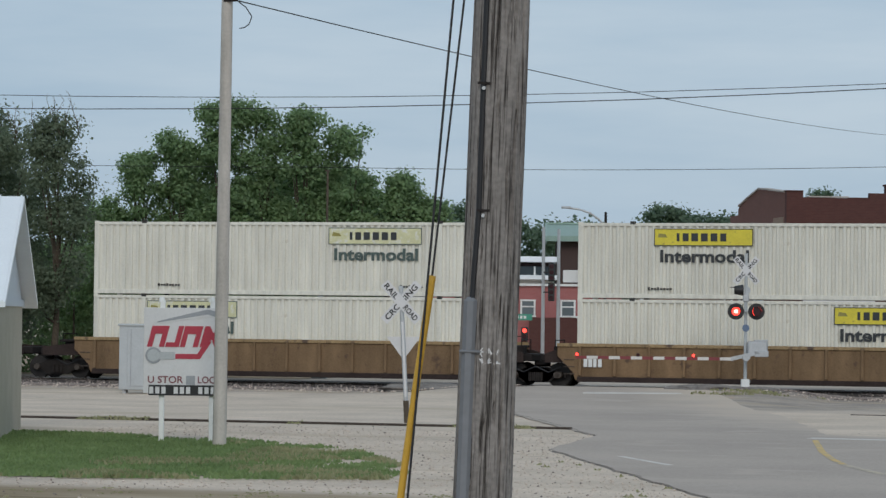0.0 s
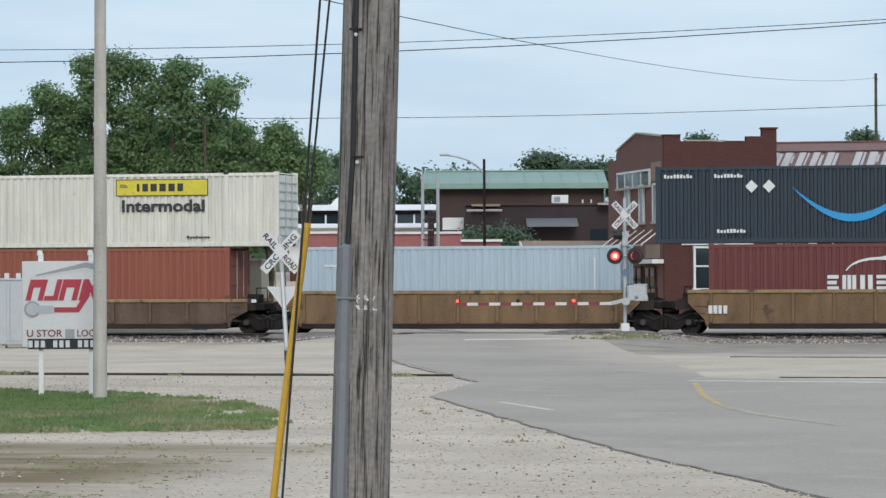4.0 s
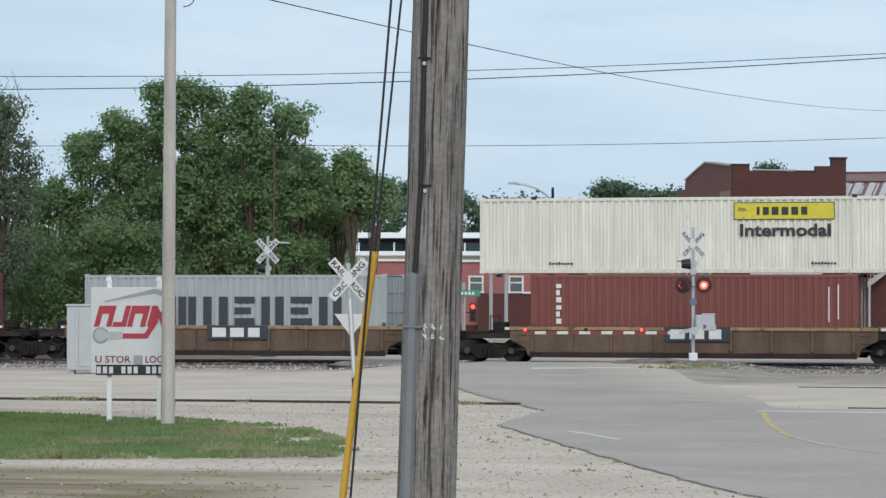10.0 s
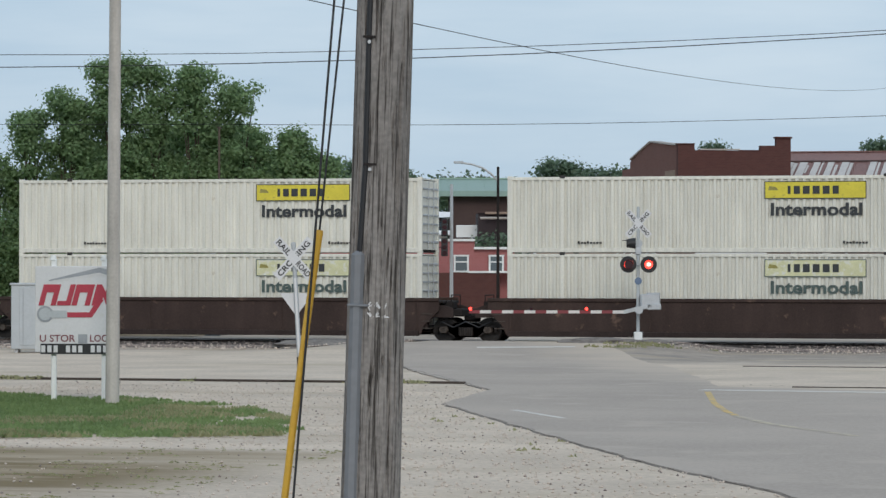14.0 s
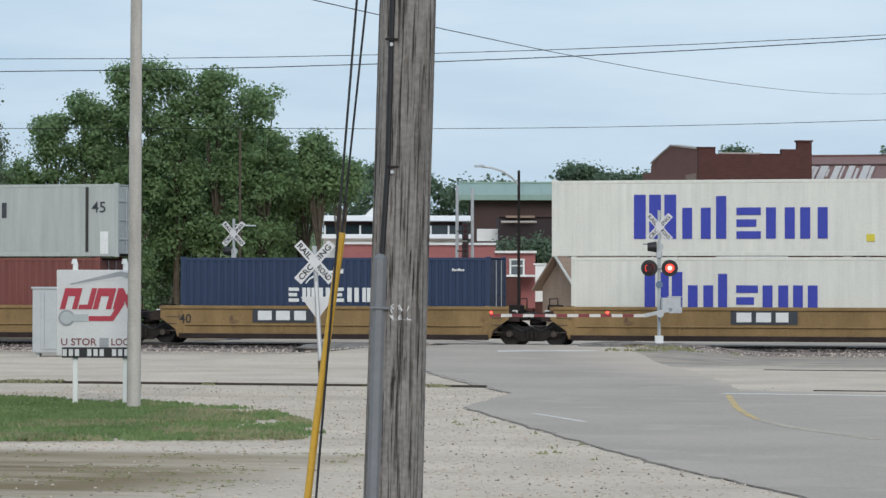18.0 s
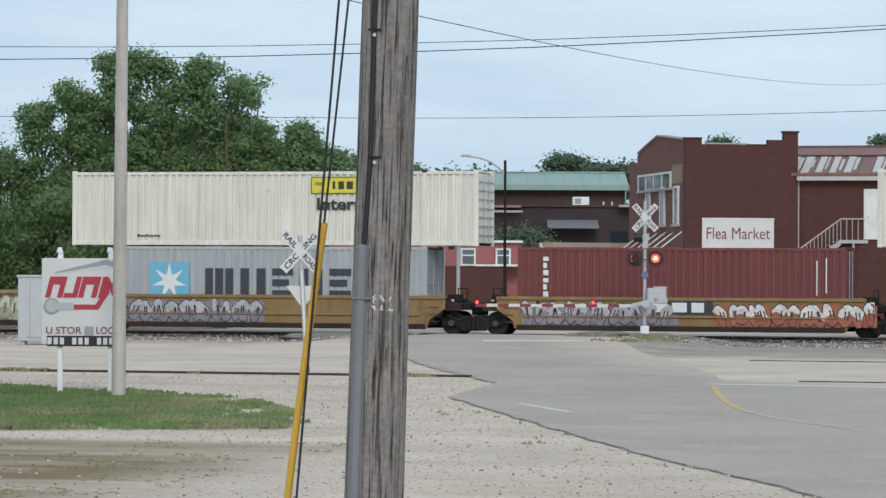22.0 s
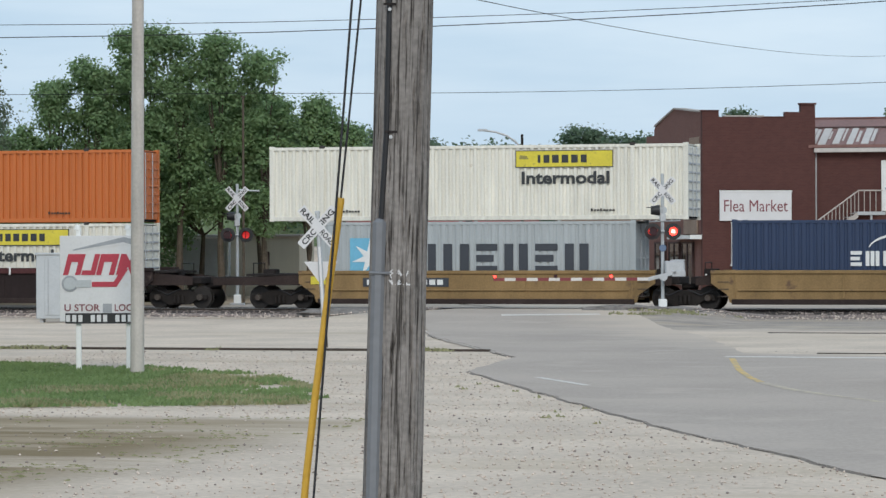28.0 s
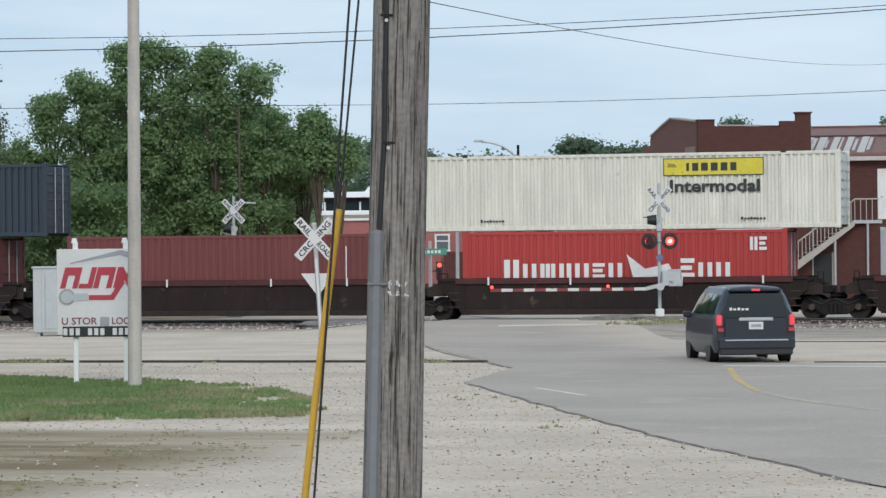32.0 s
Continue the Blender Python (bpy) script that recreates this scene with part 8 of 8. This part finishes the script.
for s0, s1 in ((0.08, 0.47), (1.53, 1.92)):
    for x0, x1 in ((-2.2, -1.25), (-1.15, 0.0), (0.1, 1.05)):
        vs.panel("side_window", van, M["glass"], x0, x1, s0, s1, 0.012)
vs.panel("windscreen", van, M["glass"], 1.05, 1.85, 0.62, 1.38, 0.01)
rear = part("rear_window", prism([(-0.74, 1.04), (0.74, 1.04), (0.71, 1.3), (0.64, 1.53), (0.58, 1.58), (-0.58, 1.58), (-0.64, 1.53), (-0.71, 1.3)], "x", -2.6, -2.56), M["glass"], van, "dark tinted rear window")
part("tailgate", box(-2.585, 0, 0.72, 0.05, 1.5, 0.6, 0.02), M["van_paint"], van)
part("roof_spoiler", box(-2.5, 0, 1.66, 0.22, 1.24, 0.06, 0.02), M["van_paint"], van)
part("high_brake_lamp", box(-2.63, 0, 1.665, 0.03, 0.2, 0.05), M["tail_red"], van)
for y in (-0.84, 0.84):
    tl = part("tail_lamp", box(-2.56, y * 1.03, 0.97, 0.12, 0.13, 0.25, 0.03), M["tail_red"], van, "lit red tail lamp")
    part("reverse_lens", box(-2.63, y, 0.76, 0.02, 0.13, 0.08), M["reflect_red"], tl)
part("chrome_bar", box(-2.63, 0, 1.0, 0.03, 0.82, 0.075, 0.02), M["alu"], van)
plate = part("rear_plate", box(-2.62, 0, 0.85, 0.02, 0.34, 0.17), M["sign_white"], van)
part("plate_bar", box(-2.635, 0, 0.85, 0.01, 0.24, 0.06), M["grey_ink"], plate)
part("bumper", box(-2.58, 0, 0.44, 0.2, 1.86, 0.3, 0.06), M["van_paint"], van)
part("bumper_step", box(-2.64, 0, 0.52, 0.16, 1.5, 0.035, 0.01), M["galv"], van)
part("bumper_lower", box(-2.56, 0, 0.26, 0.16, 1.76, 0.16, 0.03), M["trim_black"], van)
part("window_sticker", wordlike(5, 0.5, 0.07, 4), M["frame"], van).matrix_local = pose(-2.615, 0.66, 1.3, 0, 0, -90)
for y in (-1.06, 1.06):
    part("mirror", box(1.15, y, 1.06, 0.14, 0.2, 0.15, 0.03), M["van_paint"], van)
for x in (-1.5, 1.58):
    for y in (-0.9, 0.9):
        road_wheel(van, x, y, 0.335, M["silver"])
        part("arch", rod((x, y * 1.075 - 0.012, 0.34), (x, y * 1.075 + 0.012, 0.34), 0.375, n=28), M["trim_black"], van)

for y in (-0.6, 0.6):
    part("roof_rail", rod((-1.9, y, 1.705), (0.6, y, 1.7), 0.02, n=8), M["silver"], van)
# a tall, wide body
WIDER = Matrix.Diagonal((1, 1.05, 1.085, 1))
for piece in van.children:
    if not piece.name.startswith("wheel"):
        for q in (piece, *piece.children):
            if not q.name.startswith("window_sticker"):
                q.data.transform(WIDER)

sedan = thing("white_sedan", "white sedan with a grey sunroof and black roof fin", "car")
ss = Shell([(-2.42, 0.96), (-1.75, 1.03), (-1.3, 1.2), (-0.86, 1.335), (-0.62, 1.408), (-0.3, 1.43), (0.15, 1.433), (0.45, 1.418), (0.665, 1.393), (0.867, 1.335), (1.08, 1.25), (1.3, 1.135), (1.65, 0.98), (2.3, 0.82), (2.42, 0.72)],
           [(-2.42, 0.9), (-1.7, 0.97), (0, 0.94), (1.6, 0.93), (2.42, 0.66)], [(-2.42, 0.4), (-2.2, 0.26), (2.2, 0.25), (2.42, 0.36)],
           [(-2.42, 0.78), (-2.0, 0.89), (0, 0.915), (1.7, 0.9), (2.42, 0.72)], [(-2.4, 0.6), (-0.9, 0.6), (0, 0.64), (0.9, 0.62), (2.42, 0.6)], 0.035)
ss.build(sedan, M["car_white"], -2.42, 2.42, 90)
ss.panel("rear_window", sedan, M["pane"], -1.7, -0.88, 0.5, 1.5, 0.004, 20, 24, "sloping rear window")
ss.panel("windscreen", sedan, M["pane"], 0.86, 1.62, 0.5, 1.5, 0.004, 20, 24, "sloping windscreen")
ss.panel("sunroof", sedan, M["pane"], 0.2, 0.66, 0.86, 1.14, 0.004, 16, 16, "grey tinted sunroof")
for flip in (0, 1):
    def sp(a, b):
        return (2 - b, 2 - a) if flip else (a, b)
    for x0, x1 in ((-1.05, -0.1), (-0.02, 1.02)):
        ss.panel("side_window", sedan, M["glass"], x0, x1, *sp(0.04, 0.5), 0.008, 16, 8)
    ss.panel("window_trim", sedan, M["trim_black"], -1.2, 1.15, *sp(0.502, 0.512), 0.01, 30, 3)
    ss.panel("door_frame", sedan, M["car_white"], -1.2, 1.15, *sp(0.514, 0.535), 0.012, 30, 3)
    ss.panel("drip_seam", sedan, M["trim_black"], -1.2, 1.15, *sp(0.537, 0.547), 0.006, 30, 3)
fin = bmesh.new()
prism([(-0.045, -0.02), (0.06, -0.02), (0.052, 0.004), (0.012, 0.013), (-0.02, 0.026), (-0.046, 0.034), (-0.054, 0.034), (-0.048, 0.015)], "y", -0.01, 0.01, fin)
part("roof_fin", fin, M["black"], sedan, "black shark-fin aerial").location = (-0.66, 0, 1.414)
for y in (-0.98, 0.98):
    part("mirror", box(0.95, y, 0.98, 0.14, 0.2, 0.14, 0.03), M["car_white"], sedan)
for x in (-1.4, 1.42):
    for y in (-0.8, 0.8):
        road_wheel(sedan, x, y, 0.32, M["silver"])
for y in (-0.6, 0.6):
    part("headlamp", box(2.36, y, 0.68, 0.1, 0.34, 0.12, 0.03), M["pane"], sedan)
    part("tail_lamp", box(-2.4, y, 0.82, 0.08, 0.34, 0.14, 0.03), M["reflect_red"], sedan)


# ---- what moves ----
def roll(wheel, r, stages):
    """Turns a wheel by the way its car has gone: stages of (seconds, metres)."""
    rest = wheel.location.copy()
    rows = []
    for (t0, s0), (t1, s1) in zip(stages, stages[1:]):
        n = max(1, math.ceil(abs(s1 - s0) / r / 1.3))
        for i in range(n):
            u = i / n
            rows.append((t0 + (t1 - t0) * u, Matrix.Translation(rest) @ pose(0, 0, 0, 0, math.degrees((s0 + (s1 - s0) * u) / r))))
    rows.append((stages[-1][0], Matrix.Translation(rest) @ pose(0, 0, 0, 0, math.degrees(stages[-1][1] / r))))
    keep = []
    for t, m in rows:
        if not keep or frame(t) > frame(keep[-1][0]):
            keep.append((t, m))
    walk(wheel, keep)


def motions():
    for ob, s, z in RIDERS:
        walk(ob, [(t, pose(s + train_run(t), TRACK_Y, z)) for t in (0.0, 6.4, 12.8, 19.2, 25.6, 32.0)])
    # the van waits down the road, then drives up to the crossing and slows
    way = [(0.0, 8.6, 35.0, 30), (25.0, 8.6, 35.0, 30), (26.5, 3.0, 45.0, 29), (27.5, -2.6, 55.2, 28), (28.5, -6.75, 63.4, 25.5), (29.0, -7.89, 66.18, 24), (29.5, -9.33, 69.54, 22.5), (30.0, -10.5, 72.23, 21.5),
           (30.5, -11.46, 74.3, 21), (31.0, -12.33, 76.0, 20.5), (31.5, -13.05, 77.3, 20), (32.0, -13.76, 78.4, 19.5)]
    rows, stages, gone = [], [], 0.0
    for i, (t, x, y, turn) in enumerate(way):
        if i:
            gone += math.hypot(x - way[i - 1][1], y - way[i - 1][2])
        a = radians(90 + turn)
        # x, y is the left rear wheel's foot
        cx = x + 1.5 * math.cos(a) + 0.9 * math.sin(a)
        cy = y + 1.5 * math.sin(a) - 0.9 * math.cos(a)
        rows.append((t, pose(cx, cy, ground_z(cx, cy) + 0.02, 0, 0, 90 + turn)))
        stages.append((t, gone))
    walk(van, rows)
    for car, wheel, r in ROLLERS:
        if car is van:
            roll(wheel, r, stages)
    # the sedan crosses close by and leaves
    run = [(0.0, -6.5), (5.2, -6.5), (5.9, -4.6), (6.5, -2.36), (6.8, -1.38), (7.0, -0.81), (7.2, -0.23), (7.4, 0.57), (7.6, 1.33), (8.0, 2.85), (8.6, 4.6), (9.4, 6.6), (10.4, 7.6), (32.0, 7.6)]
    rows, stages = [], []
    for t, u in run:
        x, y = -AHEAD.x * 0 + AHEAD.y * u + AHEAD.x * 4.3, -AHEAD.x * u + AHEAD.y * 4.3
        rows.append((t, pose(x, y, ground_z(x, y) + 0.014, 0, 0, 15.06)))
        stages.append((t, u + 6.5))
    walk(sedan, rows)
    for car, wheel, r in ROLLERS:
        if car is sedan:
            roll(wheel, r, stages)
    # the flashing lamps: an added vane covers each constantly glowing lens in turn
    for pair in BLINK_VANES:
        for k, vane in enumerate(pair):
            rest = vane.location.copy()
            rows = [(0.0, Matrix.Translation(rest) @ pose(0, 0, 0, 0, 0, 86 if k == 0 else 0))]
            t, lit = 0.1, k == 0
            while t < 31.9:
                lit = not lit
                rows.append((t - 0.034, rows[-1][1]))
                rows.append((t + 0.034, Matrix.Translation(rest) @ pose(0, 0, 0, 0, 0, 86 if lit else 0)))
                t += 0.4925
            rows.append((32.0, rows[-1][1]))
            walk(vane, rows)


motions()
